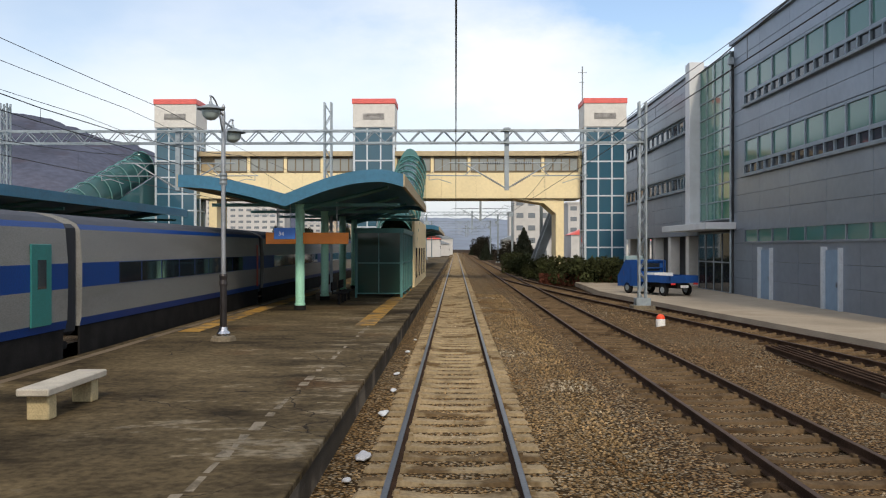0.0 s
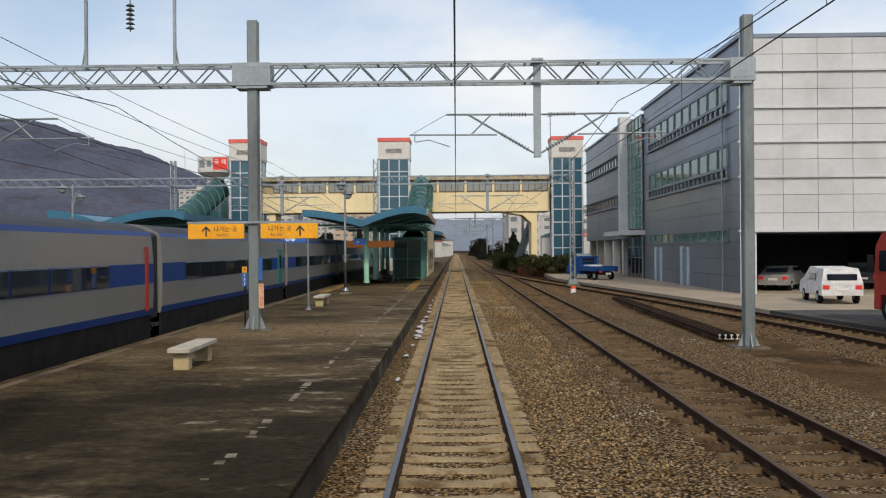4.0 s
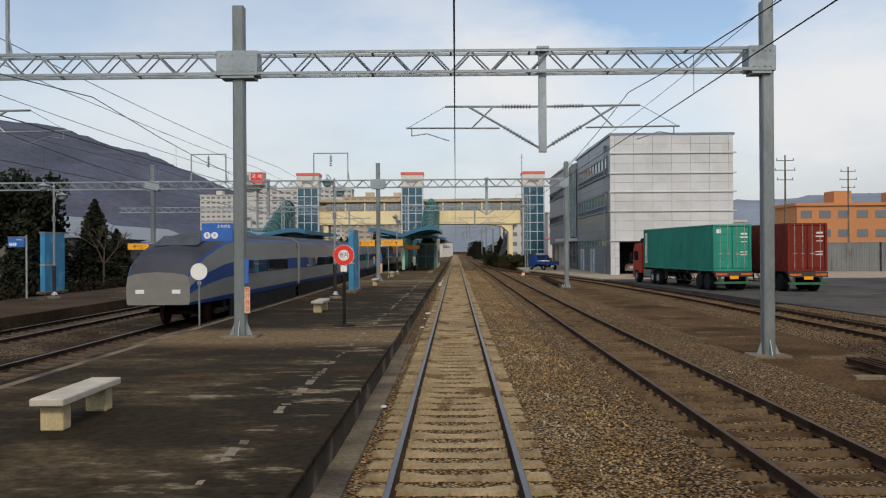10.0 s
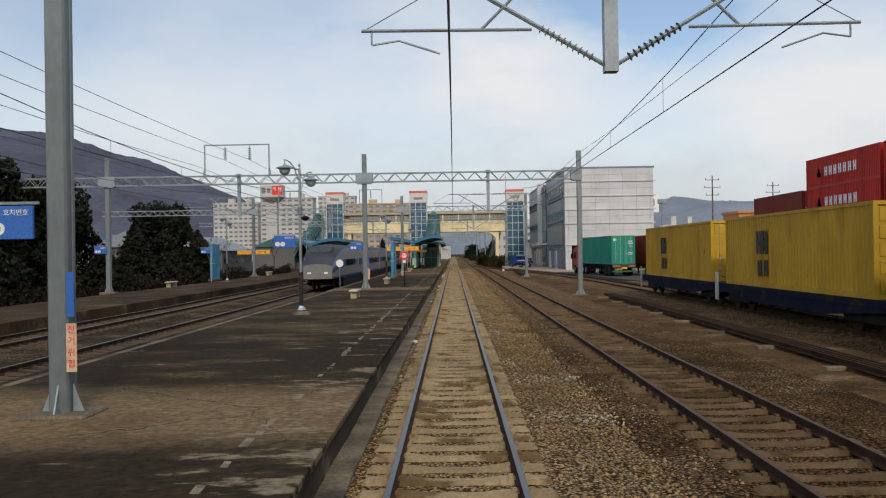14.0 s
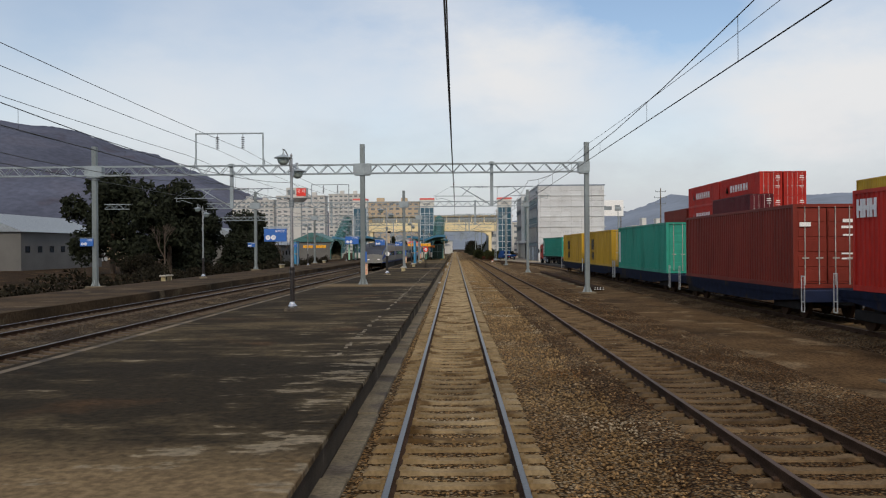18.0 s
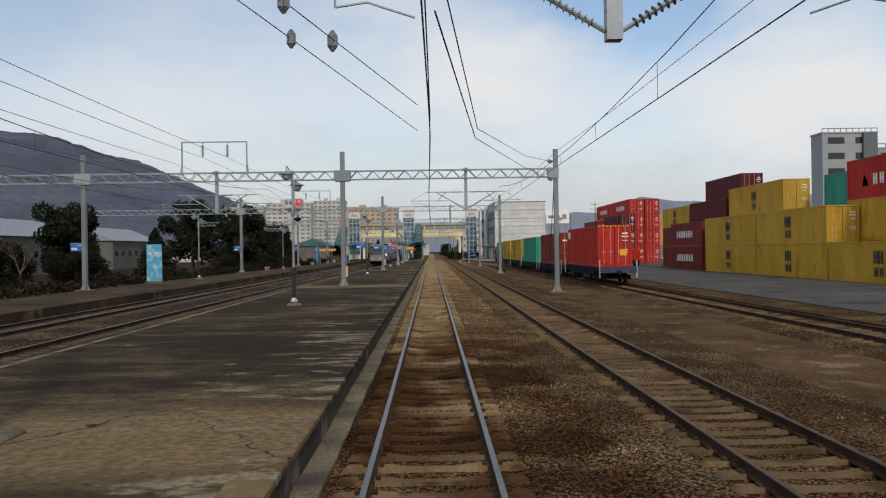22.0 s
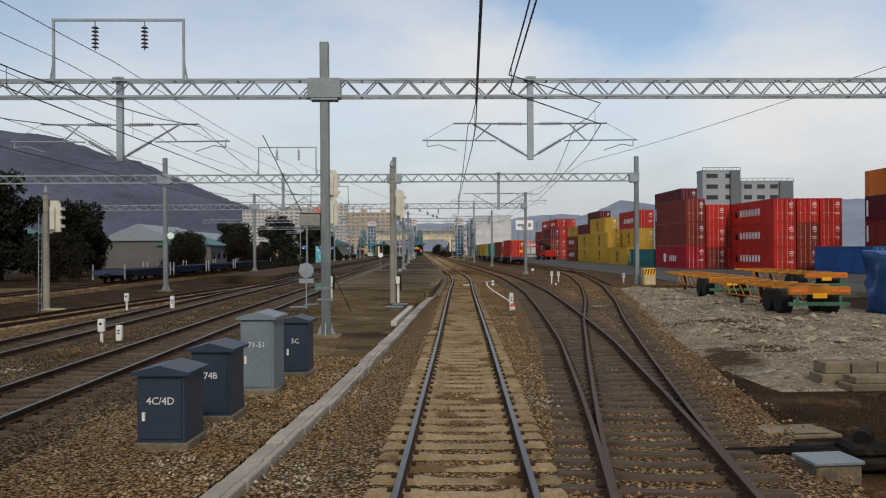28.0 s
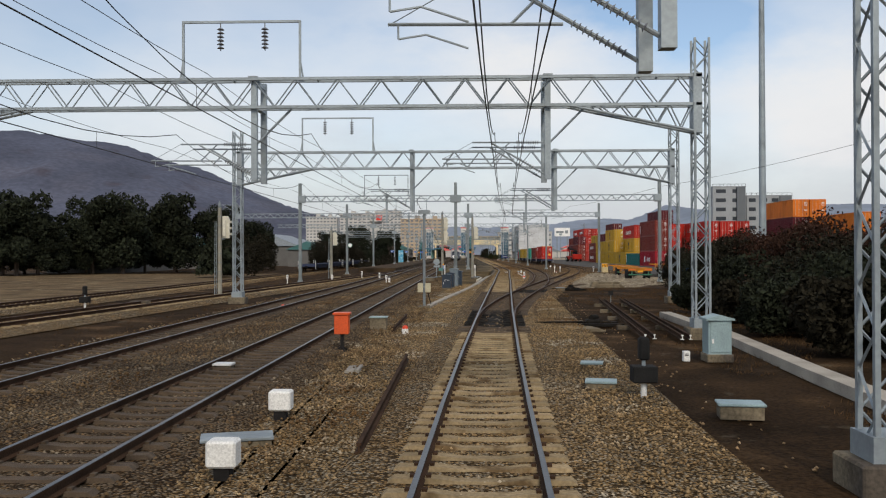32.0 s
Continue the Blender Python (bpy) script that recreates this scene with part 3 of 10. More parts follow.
LEFT_C = [(-185, -15.7), (-200, -16.6), (-225, -19.0), (-275, -23.4), (-330, -27.5), (-420, -33.0)]
RIGHT_A = [(300, 4.55), (-180, 4.55), (-190, 4.4), (-200, 4.0), (-215, 3.25), (-230, 2.05), (-243, 0.85), (-254, -0.5), (-259, -1.2), (-267, -2.45), (-275, -3.63), (-283, -4.55), (-288, -4.9), (-292, -5.1)]
RIGHT_B = [(84, 4.7), (75, 5.3), (60, 6.7), (44, 8.6), (30, 10.3), (12, 12.0), (-8, 13.0), (-30, 13.4), (-158, 13.3), (-172, 12.7), (-187, 11.1), (-207, 8.3), (-224, 5.3), (-236, 2.9), (-247, 0.9), (-255, -0.52), (-263, -1.83)]


def own(y):
    return smooth_step(y, OWN)

# ---- ground, tracks, platforms ----
Z_GROUND = -0.30


def wavy_sheet(x0, x1, y0, y1, nx, ny, z, amp=0.0, s=0.1):
    bm = bmesh.new()
    g = [[bm.verts.new((x, y, z + amp * noise.noise((x * s, y * s, 0.3)))) for x in np.linspace(x0, x1, nx)] for y in np.linspace(y0, y1, ny)]
    for j in range(ny - 1):
        for i in range(nx - 1):
            bm.faces.new((g[j][i], g[j][i + 1], g[j + 1][i + 1], g[j + 1][i]))
    return bm


solid("ground", wavy_sheet(-2500, 2500, -2500, 3500, 60, 70, Z_GROUND - 0.08), EARTH, "bare brown earth between and beside the railway tracks", "ground", kind="structure")


def line_of(table, y0, y1, z=0.0, step=4.0):
    n = max(2, int(abs(y1 - y0) / step) + 1)
    return [(smooth_step(y, table), y, z) for y in np.linspace(y0, y1, n)]


RAIL_PROFILE = [(-0.065, -0.155), (0.065, -0.155), (0.065, -0.14), (0.012, -0.118), (0.010, -0.042), (0.036, -0.034), (0.036, -0.004), (0.030, 0.0), (-0.030, 0.0), (-0.036, -0.004), (-0.036, -0.034), (-0.010, -0.042), (-0.012, -0.118), (-0.065, -0.14)]
RAIL_MI = [0, 0, 0, 0, 0, 0, 1, 1, 1, 0, 0, 0, 0, 0]


def sleeper_mesh(name, mat, half=1.15):
    bm = bmesh.new()
    rows = [(-half, 0.0), (-half + 0.06, 0.0), (-0.55, 0.0), (-0.3, -0.03), (0.3, -0.03), (0.55, 0.0), (half - 0.06, 0.0), (half, 0.0)]
    top, mid = [], []
    for k, (x, dz) in enumerate(rows):
        end = 0.05 if k in (0, len(rows) - 1) else 0.0
        w = 0.105 if abs(x) > 0.4 else 0.09
        top.append([bm.verts.new((x, sgn * w, -0.135 + dz - end)) for sgn in (-1, 1)])
        mid.append([bm.verts.new((x, sgn * (w + 0.035), -0.30)) for sgn in (-1, 1)])
    for k in range(len(rows) - 1):
        bm.faces.new((top[k][0], top[k + 1][0], top[k + 1][1], top[k][1]))
        bm.faces.new((mid[k][0], mid[k + 1][0], top[k + 1][0], top[k][0]))
        bm.faces.new((top[k][1], top[k + 1][1], mid[k + 1][1], mid[k][1]))
    for k in (0, -1):
        bm.faces.new((mid[k][0], top[k][0], top[k][1], mid[k][1]) if k == 0 else (mid[k][1], top[k][1], top[k][0], mid[k][0]))
    for sx in (-0.7525, 0.7525):
        for dx in (-0.10, 0.10):
            box(bm, sx + dx - 0.03, sx + dx + 0.03, -0.05, 0.05, -0.14, -0.10, mi=1)
    return finish(name, bm, [mat, RAIL_RUST])


def track(name, label, table, y0, y1, near, shiny=True, mat=None, spacing=0.6, drop=0.0, timber=None, bed=None, blades=0.0, grease=None):
    t = thing(name, label, "railway track", kind="structure")
    line = line_of(table, y0, y1, -drop, 3.0)
    rails = line_of(table, y0, y1 - blades, -drop - (0.004 if blades else 0.0), 3.0)
    for side, x in (("rail", -0.7525), ("rail", 0.7525)):
        bm = bmesh.new()
        sweep(bm, rails, [(u + x, v) for u, v in RAIL_PROFILE], mi=RAIL_MI)
        part(side, bm, [RAIL_RUST, RAIL_TOP if shiny else RAIL_DULL], t)
    me = sleeper_mesh("sleeper", mat or SLEEPER)
    me_dark = sleeper_mesh("sleeper", TIMBER, 1.35) if timber else me
    me_black = sleeper_mesh("sleeper", GREASE, 1.2) if grease else me
    faces, nv = [], 0
    base = [v.co.copy() for v in me.vertices]
    polys = [tuple(p.vertices) for p in me.polygons]
    rest = []
    n = int(abs(y1 - y0) / spacing)
    made = 0
    rng = random.Random(name)
    for k in range(n):
        y = max(y0, y1) - k * spacing
        x = smooth_step(y, table)
        slope = math.atan2(smooth_step(y - 1, table) - x, 1.0)
        m = pose(x, y + rng.uniform(-0.02, 0.02), -drop + rng.uniform(-0.008, 0.004), 0, 0, math.degrees(slope) + rng.uniform(-0.6, 0.6))
        if near[0] <= y <= near[1] and made < 290:
            ob = new("sleeper", me_black if grease and grease[0] < y < grease[1] else me_dark if timber and timber[0] < y < timber[1] else me)
            ob.parent, ob.matrix_basis = t, m
            made += 1
        else:
            rest += [tuple(m @ c) for c in base]
            faces += [tuple(i + nv for i in p) for p in polys]
            nv += len(base)
    if rest:
        jm = bpy.data.meshes.new("far_sleepers")
        jm.from_pydata(rest, [], faces)
        jm.materials.append(mat or SLEEPER)
        ob = new("far_sleepers", jm)
        ob.parent = t
        tagged(ob, "", "", "", "stuff")
    if grease:
        bm = bmesh.new()
        lo, hi = [], []
        for gx, gyy, gz in line_of(table, grease[1], grease[0], 0.0, 0.25):
            wl, wr = 0.34 + 0.3 * noise.noise((gyy * 0.9, 1.3, 0)), 0.34 + 0.3 * noise.noise((gyy * 0.9, 7.7, 0))
            lo.append([bm.verts.new((gx - wl, gyy, -0.2)), bm.verts.new((gx + wr, gyy, -0.2))])
            hi.append([bm.verts.new((gx - wl + 0.05, gyy, -0.178)), bm.verts.new((gx + wr - 0.05, gyy, -0.178))])
        for j in range(len(lo) - 1):
            bm.faces.new((hi[j][0], hi[j][1], hi[j + 1][1], hi[j + 1][0]))
            bm.faces.new((lo[j][0], hi[j][0], hi[j + 1][0], lo[j + 1][0]))
            bm.faces.new((hi[j][1], lo[j][1], lo[j + 1][1], hi[j + 1][1]))
        bmesh.ops.recalc_face_normals(bm, faces=bm.faces)
        part("grease_patch", bm, GREASE, t, "black greased ballast between the switch rails")
    # ballast shoulder under the sleepers
    bm = bmesh.new()
    sweep(bm, line, [(-2.3, -0.34), (2.3, -0.34), (1.7, -0.185), (0.4, -0.20), (-0.4, -0.20), (-1.7, -0.185)])
    part("ballast_bed", bm, bed or BALLAST, t)
    return t


track("own_track", "single track on pale concrete sleepers and brown ballast", OWN, 520, -420, (-330, -160), True, timber=(-294, -262), grease=(-291.5, -282.0))
track("right_track", "rusty siding track on weathered sleepers and ballast", RIGHT_A, 520, -286, (-286, -115), False, SLEEPER_SIDE, timber=(-290, -200), bed=BALLAST_SIDE, blades=5.5, grease=(-263.5, -258.5))
track("yard_track", "rusty goods track beside the container yard", RIGHT_B, 84, -254, (-254, -84), False, SLEEPER_SIDE, drop=0.02, timber=(-260, -222), bed=BALLAST_SIDE, blades=8.5)
track("left_track", "main line track beside the island platform", LEFT_A, 520, -420, (-300, -130), True, TIMBER, bed=BALLAST_DARK)
track("far_left_track", "second main line track on dark ballast", LEFT_B, 520, -420, (-300, -130), True, TIMBER, bed=BALLAST_DARK)
track("outer_left_track", "outer siding track curving away on old ballast", LEFT_C, -190, -420, (-330, -190), False)


def strip(name, line_l, line_r, z_top, z_bot, mat, label, category="pavement", kind="structure"):
    """A slab between two lines of (x, y)."""
    bm = bmesh.new()
    n = len(line_l)
    rows = []
    for (xa, ya), (xb, yb) in zip(line_l, line_r):
        rows.append([bm.verts.new((xa, ya, z_bot)), bm.verts.new((xa, ya, z_top)), bm.verts.new((xb, yb, z_top)), bm.verts.new((xb, yb, z_bot))])
    for p, q in zip(rows, rows[1:]):
        for k in range(3):
            bm.faces.new((p[k], q[k], q[k + 1], p[k + 1]))
    bm.faces.new(rows[0])
    bm.faces.new(rows[-1][::-1])
    bmesh.ops.recalc_face_normals(bm, faces=bm.faces)
    return solid(name, bm, mat, label, category, kind=kind)


PLAT_LEFT = [(230, -8.1), (-45, -8.1), (-95, -8.8), (-170, -9.35), (-222, -9.7)]
ys = list(np.arange(230, -216, -3.0)) + [-217.0]
Z_PLAT = 0.30
strip("platform", [(smooth_step(y, PLAT_LEFT), y) for y in ys], [(own(y) - 1.66, y) for y in ys], Z_PLAT, -0.35, PLATFORM, "dark stained concrete island platform with worn patches", "platform")

# far platform of the opposite side
strip("far_platform", [(smooth_step(y, LEFT_B) - 7.6, y) for y in ys if y > -190], [(smooth_step(y, LEFT_B) - 1.7, y) for y in ys if y > -190], 0.3, -0.35, FAR_PLAT, "long brown concrete platform of the main line", "platform")

# yard beside the station building and the container yard
yy = list(np.linspace(140, -330, 60))
YARD_EDGE = [(140, 9.0), (75, 9.2), (60, 8.7), (44, 10.4), (30, 12.0), (12, 13.7), (0, 14.7), (-8, 15.2), (-30, 16.9), (-160, 16.9), (-190, 16.5), (-215, 15.5), (-226, 15.0)]
strip("station_yard", [(smooth_step(y, YARD_EDGE), y) for y in yy if y > 20], [(75, y) for y in yy if y > 20], -0.02, -0.35, PAVING, "pale dusty concrete yard in front of the depot building")
strip("container_yard", [(smooth_step(y, YARD_EDGE), y) for y in yy if -226 < y < 28], [(75, y) for y in yy if -226 < y < 28], -0.03, -0.35, ASPHALT, "grey asphalt container yard beside the goods track")


def between(name, table_l, dl, table_r, dr, y0, y1, label, z=-0.245, mat=None):
    yb = np.linspace(y0, y1, int(abs(y1 - y0) / 3) + 2)
    strip(name, [(smooth_step(y, table_l) + dl, y) for y in yb], [(max(smooth_step(y, table_r) + dr, smooth_step(y, table_l) + dl + 0.05), y) for y in yb], z, -0.36, mat or BALLAST, label, "ballast")


DUCT = [(-190, -2.05), (-203, -2.25), (-217, -3.25), (-228, -4.1), (-240, -4.85), (-251, -5.62), (-263, -6.75), (-275, -7.9), (-290, -8.9), (-312, -8.85), (-330, -9.0)]
between("ballast_middle", OWN, 1.6, RIGHT_A, -1.6, 500, -232, "brown and grey ballast between the single track and the siding")
between("ballast_edge", OWN, 1.6, OWN, 3.5, -258, -345, "pale ballast shoulder beside the single track")
between("ballast_left", LEFT_A, 1.6, DUCT, -0.3, -247, -345, "yellowish ballast between the main line and the duct")
between("ballast_gap", DUCT, -0.35, DUCT, 0.3, -280.5, -345, "ballast where the duct lies buried")
between("ballast_duct", DUCT, 0.25, OWN, -1.6, -218, -345, "grey ballast between the duct and the single track")
between("ballast_main", LEFT_B, 1.6, LEFT_A, -1.6, 500, -345, "dark ballast between the main line tracks", mat=BALLAST_DARK)
between("ballast_siding", RIGHT_A, 1.6, RIGHT_A, 3.2, 60, -230, "ballast shoulder beside the siding", -0.26, BALLAST_SIDE)
SIDING_EARTH = material("rusty_brown_earth", (0.088, 0.054, 0.026), 0.96, spots=(((0.045, 0.028, 0.015), 0.53, 0.22), ((0.15, 0.105, 0.06), 0.58, 0.7)), scale=0.5, amount=0.35, bump=0.7, bump_scale=18, fine=12, fine_amount=0.45, spec=0.05)
between("siding_earth", RIGHT_A, 3.1, RIGHT_B, -2.0, 30, -205, "rusty brown earth between the siding and the goods track", -0.31, SIDING_EARTH)
between("ballast_apron", RIGHT_B, 1.5, YARD_EDGE, 0.02, -14, -205, "dusty ballast between the goods track and the apron", -0.08, BALLAST_SIDE)

# the platform runs out in a slope of earth
bm = bmesh.new()
rows = []
for y, z in ((-216.8, 0.26), (-220, 0.10), (-224, -0.12), (-230, -0.34)):
    rows.append([bm.verts.new((x, y, z + 0.05 * noise.noise((x, y, 1)))) for x in np.linspace(-9.4, own(y) - 1.75 - (0.6 if y < -217 else 0), 10)])
for p, q in zip(rows, rows[1:]):
    for k in range(9):
        bm.faces.new((p[k], p[k + 1], q[k + 1], q[k]))
for k in (0, -1):
    low = [bm.verts.new((r[k].co.x, r[k].co.y, -0.42)) for r in rows]
    for j in range(3):
        bm.faces.new((rows[j][k], rows[j + 1][k], low[j + 1], low[j]))
bmesh.ops.recalc_face_normals(bm, faces=bm.faces)
WORN_EARTH = material("worn_dusty_earth", (0.105, 0.073, 0.036), 0.95, spots=(((0.040, 0.027, 0.014), 0.53, 0.3), ((0.155, 0.118, 0.066), 0.57, 0.7)), scale=0.5, amount=0.35, bump=0.7, bump_scale=18, fine=11, fine_amount=0.45, spec=0.05)
solid("platform_ramp", bm, WORN_EARTH, "earth slope at the end of the platform", "ground", kind="structure", smooth=True)

# ---- overhead line gantries ----
CAP_Z = 7.30


def insulator(bm, a, b, n=8, r=0.055, mi=1):
    a, b = Vector(a), Vector(b)
    tube(bm, a, b, 0.018, n=6, mi=mi)
    for k in range(n):
        c = a.lerp(b, (k + 0.5) / n)
        d = (b - a).normalized() * 0.012
        tube(bm, c - d, c + d, r, r * 0.6, n=8, mi=mi)


def truss(bm, x0, x1, z0, z1, y0=-0.22, y1=0.22, step=1.05, t=0.035):
    for y in (y0, y1):
        for z in (z0, z1):
            box(bm, x0, x1, y - t, y + t, z - t, z + t)
    n = max(2, int(round((x1 - x0) / step)))
    xs = np.linspace(x0, x1, n + 1)
    for y in (y0, y1):
        for k in range(n):
            xm = (xs[k] + xs[k + 1]) / 2
            tube(bm, (xs[k], y, z0), (xm, y, z1), 0.024, n=4, caps=False)
            tube(bm, (xm, y, z1), (xs[k + 1], y, z0), 0.024, n=4, caps=False)
    for x in xs[::2]:
        for z in (z0, z1):
            box(bm, x - 0.025, x + 0.025, y0, y1, z - 0.02, z + 0.02)


def lattice_pole(bm, x, z0, z1, w=0.24):
    for sx in (-w, w):
        for sy in (-w, w):
            box(bm, x + sx - 0.035, x + sx + 0.035, sy - 0.035, sy + 0.035, z0, z1)
    n = int((z1 - z0) / 0.5)
    zs = np.linspace(z0 + 0.1, z1 - 0.05, n + 1)
    for k in range(n):
        s = 1 if k % 2 else -1
        for sy in (-w, w):
            tube(bm, (x - s * w, sy, zs[k]), (x + s * w, sy, zs[k + 1]), 0.022, n=4, caps=False)
        for sx in (-w, w):
            tube(bm, (x + sx, -s * w, zs[k]), (x + sx, s * w, zs[k + 1]), 0.022, n=4, caps=False)


def cantilever(parent, x, z, side, dy=0.0):
    """The hinged bracket that carries the wires on one side of a drop post; side +1 to +x."""
    bm = bmesh.new()
    s = side
    tube(bm, (x + s * 0.12, 0, z - 0.88), (x + s * 2.6, 0, z - 0.86), 0.032, n=6)
    insulator(bm, (x + s * 0.3, 0, z - 0.88), (x + s * 1.1, 0, z - 0.87), 10, 0.075)
    tube(bm, (x + s * 0.1, 0, z - 1.98), (x + s * 1.95, 0, z - 0.88), 0.034, n=6)
    insulator(bm, (x + s * 0.25, 0, z - 1.89), (x + s * 1.05, 0, z - 1.42), 10, 0.075)
    tube(bm, (x + s * 1.15, 0, z - 1.45), (x + s * 3.65, 0, z - 1.43), 0.026, n=6)
    tube(bm, (x + s * 1.3, 0, z - 0.86), (x + s * 1.9, 0, z - 1.45), 0.024, n=6)
    path_tube(bm, [(x + s * 3.5, 0, z - 1.45), (x + s * 3.5, 0, z - 1.64), (x + s * 3.1, 0, z - 1.58), (x + s * 2.5, 0, z - 1.78)], 0.016, n=5)
    tube(bm, (x + s * 2.6, 0, z - 0.86), (x + s * 3.6, 0, z - 1.42), 0.008, n=4)
    bmesh.ops.translate(bm, vec=(0, dy, 0), verts=bm.verts)
    part("cantilever", bm, [GALV, PORCELAIN], parent)


def gantry(y, poles, drops, label, lattice=False, cap=CAP_Z, z_plat=(), x_from=None, x_to=None, top=1.25, frames=(), sides=(-1, 1), deep=0.62, haunch=False):
    """poles: x of the posts; drops: x of the hanging posts; frames: (x0, x1, insulators) of the small portals on top of the beam."""
    g = thing("catenary_gantry", label, "catenary gantry", (0, y, 0), group="catenary gantries")
    for x in poles:
        base = Z_PLAT if x in z_plat else -0.28
        bm = bmesh.new()
        if lattice:
            lattice_pole(bm, x, base + 0.25, cap + deep + top, 0.15 if not haunch else 0.24)
            box(bm, x - 0.32, x + 0.32, -0.32, 0.32, base + 0.2, base + 0.62)
        else:
            # rolled section with rounded edges
            ring = [(-0.15, -0.13), (-0.12, -0.16), (0.12, -0.16), (0.15, -0.13), (0.15, -0.06), (0.135, -0.05), (0.135, 0.05), (0.15, 0.06), (0.15, 0.13), (0.12, 0.16), (-0.12, 0.16), (-0.15, 0.13), (-0.15, 0.06), (-0.135, 0.05), (-0.135, -0.05), (-0.15, -0.06)]
            lo = [bm.verts.new((x + u, v, base)) for u, v in ring]
            hi = [bm.verts.new((x + u, v, cap + deep + top)) for u, v in ring]
            bm.faces.new(lo[::-1]), bm.faces.new(hi)
            for k in range(len(ring)):
                bm.faces.new((lo[k], lo[(k + 1) % len(ring)], hi[(k + 1) % len(ring)], hi[k]))
            for sx, sy in ((-1, 0), (1, 0), (0, -1), (0, 1)):
                gb = bmesh.new()
                v = [(sx * 0.15, sy * 0.16, base + 0.02), (sx * 0.32, sy * 0.33, base + 0.02), (sx * 0.15, sy * 0.16, base + 0.45)]
                o = (0.012 * abs(sy), 0.012 * abs(sx))
                a = [gb.verts.new((x + p[0] - o[0], p[1] - o[1], p[2])) for p in v]
                b = [gb.verts.new((x + p[0] + o[0], p[1] + o[1], p[2])) for p in v]
                gb.faces.new(a), gb.faces.new(b[::-1])
                for k in range(3):
                    gb.faces.new((a[k], b[k], b[(k + 1) % 3], a[(k + 1) % 3]))
                bmesh.ops.recalc_face_normals(gb, faces=gb.faces)
                part("gusset", gb, GALV, g)
        part("post", bm, GALV if lattice else POST_STEEL, g)
        pad = bmesh.new()
        box(pad, x - 0.5, x + 0.5, -0.45, 0.45, base - 0.12, base + (0.3 if lattice else 0.05), bevel=0.03)
        part("footing", pad, KERB, g, "cast concrete footing")
        if not lattice:
            # a bolted plate box; at the outer posts it reaches inwards only
            xa, xb = (x - 0.55 if x > min(poles) or x_from is not None else x - 0.17), (x + 0.55 if x < max(poles) else x + 0.17)
            pl = boxes((xa, xb, -0.27, 0.27, cap - 0.02, cap + deep + 0.02), bevel=0.012)
            box(pl, xa + 0.1, xb - 0.1, -0.25, 0.25, cap - 0.09, cap - 0.025)
            for sx in np.linspace(xa + 0.14, xb - 0.14, 4):
                for sz in (0.1, deep - 0.1):
                    tube(pl, (sx, -0.29, cap + sz), (sx, -0.27, cap + sz), 0.03, n=6)
            part("joint_plate", pl, GALV, g)
    bm = bmesh.new()
    x0, x1 = (min(poles) if x_from is None else x_from), (max(poles) if x_to is None else x_to)
    truss(bm, x0, x1, cap + 0.035, cap + deep - 0.035, step=1.05 if deep < 0.8 else 1.5, t=0.035 if deep < 0.8 else 0.05)
    if haunch:
        for xe, s in ((x0, 1), (x1, -1)):
            for ys_ in (-0.22, 0.22):
                # sloping lower chord with its lattice up to the beam
                tube(bm, (xe, ys_, cap - 0.95), (xe + s * 4.6, ys_, cap + 0.03), 0.05, n=6)
                for q in range(5):
                    xa_, xb_ = xe + s * (0.3 + 0.8 * q), xe + s * (0.7 + 0.8 * q)
                    tube(bm, (xa_, ys_, cap + 0.04), (xb_, ys_, cap - 0.95 + 0.98 * (0.7 + 0.8 * q) / 4.6), 0.026, n=4, caps=False)
                    tube(bm, (xb_, ys_, cap - 0.95 + 0.98 * (0.7 + 0.8 * q) / 4.6), (xa_ + s * 0.8, ys_, cap + 0.04), 0.026, n=4, caps=False)
            box(bm, min(xe, xe + s * 0.3), max(xe, xe + s * 0.3), -0.27, 0.27, cap - 0.95, cap + deep + 0.05)
    part("beam", bm, GALV, g, "welded triangular truss beam")
    for x in drops:
        bm = bmesh.new()
        box(bm, x - 0.1, x + 0.1, -0.1, 0.1, cap - (2.5 if haunch else 2.1), cap + deep + 0.1)
        box(bm, x - 0.16, x + 0.16, -0.28, 0.28, cap + deep, cap + deep + 0.06)
        if haunch:
            for z in (cap + 0.05, cap + deep - 0.15):
                part("spacer", boxes((x - 0.09, x + 0.09, 0.1, 1.3, z, z + 0.12)), GALV, g)
            part("brace", tube(bmesh.new(), (x + 0.1, 0, cap - 1.2), (x + 1.3, 0, cap), 0.045, n=6), GALV, g)
            back = boxes((x - 0.1, x + 0.1, 1.3, 1.5, cap - 2.5, cap + deep + 0.1))
            part("drop_post", back, GALV, g)
        part("drop_post", bm, GALV, g)
        for s in sides:
            cantilever(g, x, cap - (0.35 if haunch else 0), s)
            if haunch:
                cantilever(g, x, cap - 0.35, s, 1.4)
    for xa, xb, hung in frames:
        bm = bmesh.new()
        z = cap + deep
        box(bm, xa - 0.04, xb + 0.04, -0.04, 0.04, z + 1.97, z + 2.05)
        for x, s in ((xa, -1), (xb, 1)):
            box(bm, x - 0.04, x + 0.04, -0.04, 0.04, z - 0.02, z + 1.97)
            tube(bm, (x + s * 0.12, 0, z - 0.02), (x, 0, z + 0.7), 0.03, n=5)
        part("feeder_frame", bm, GALV, g)
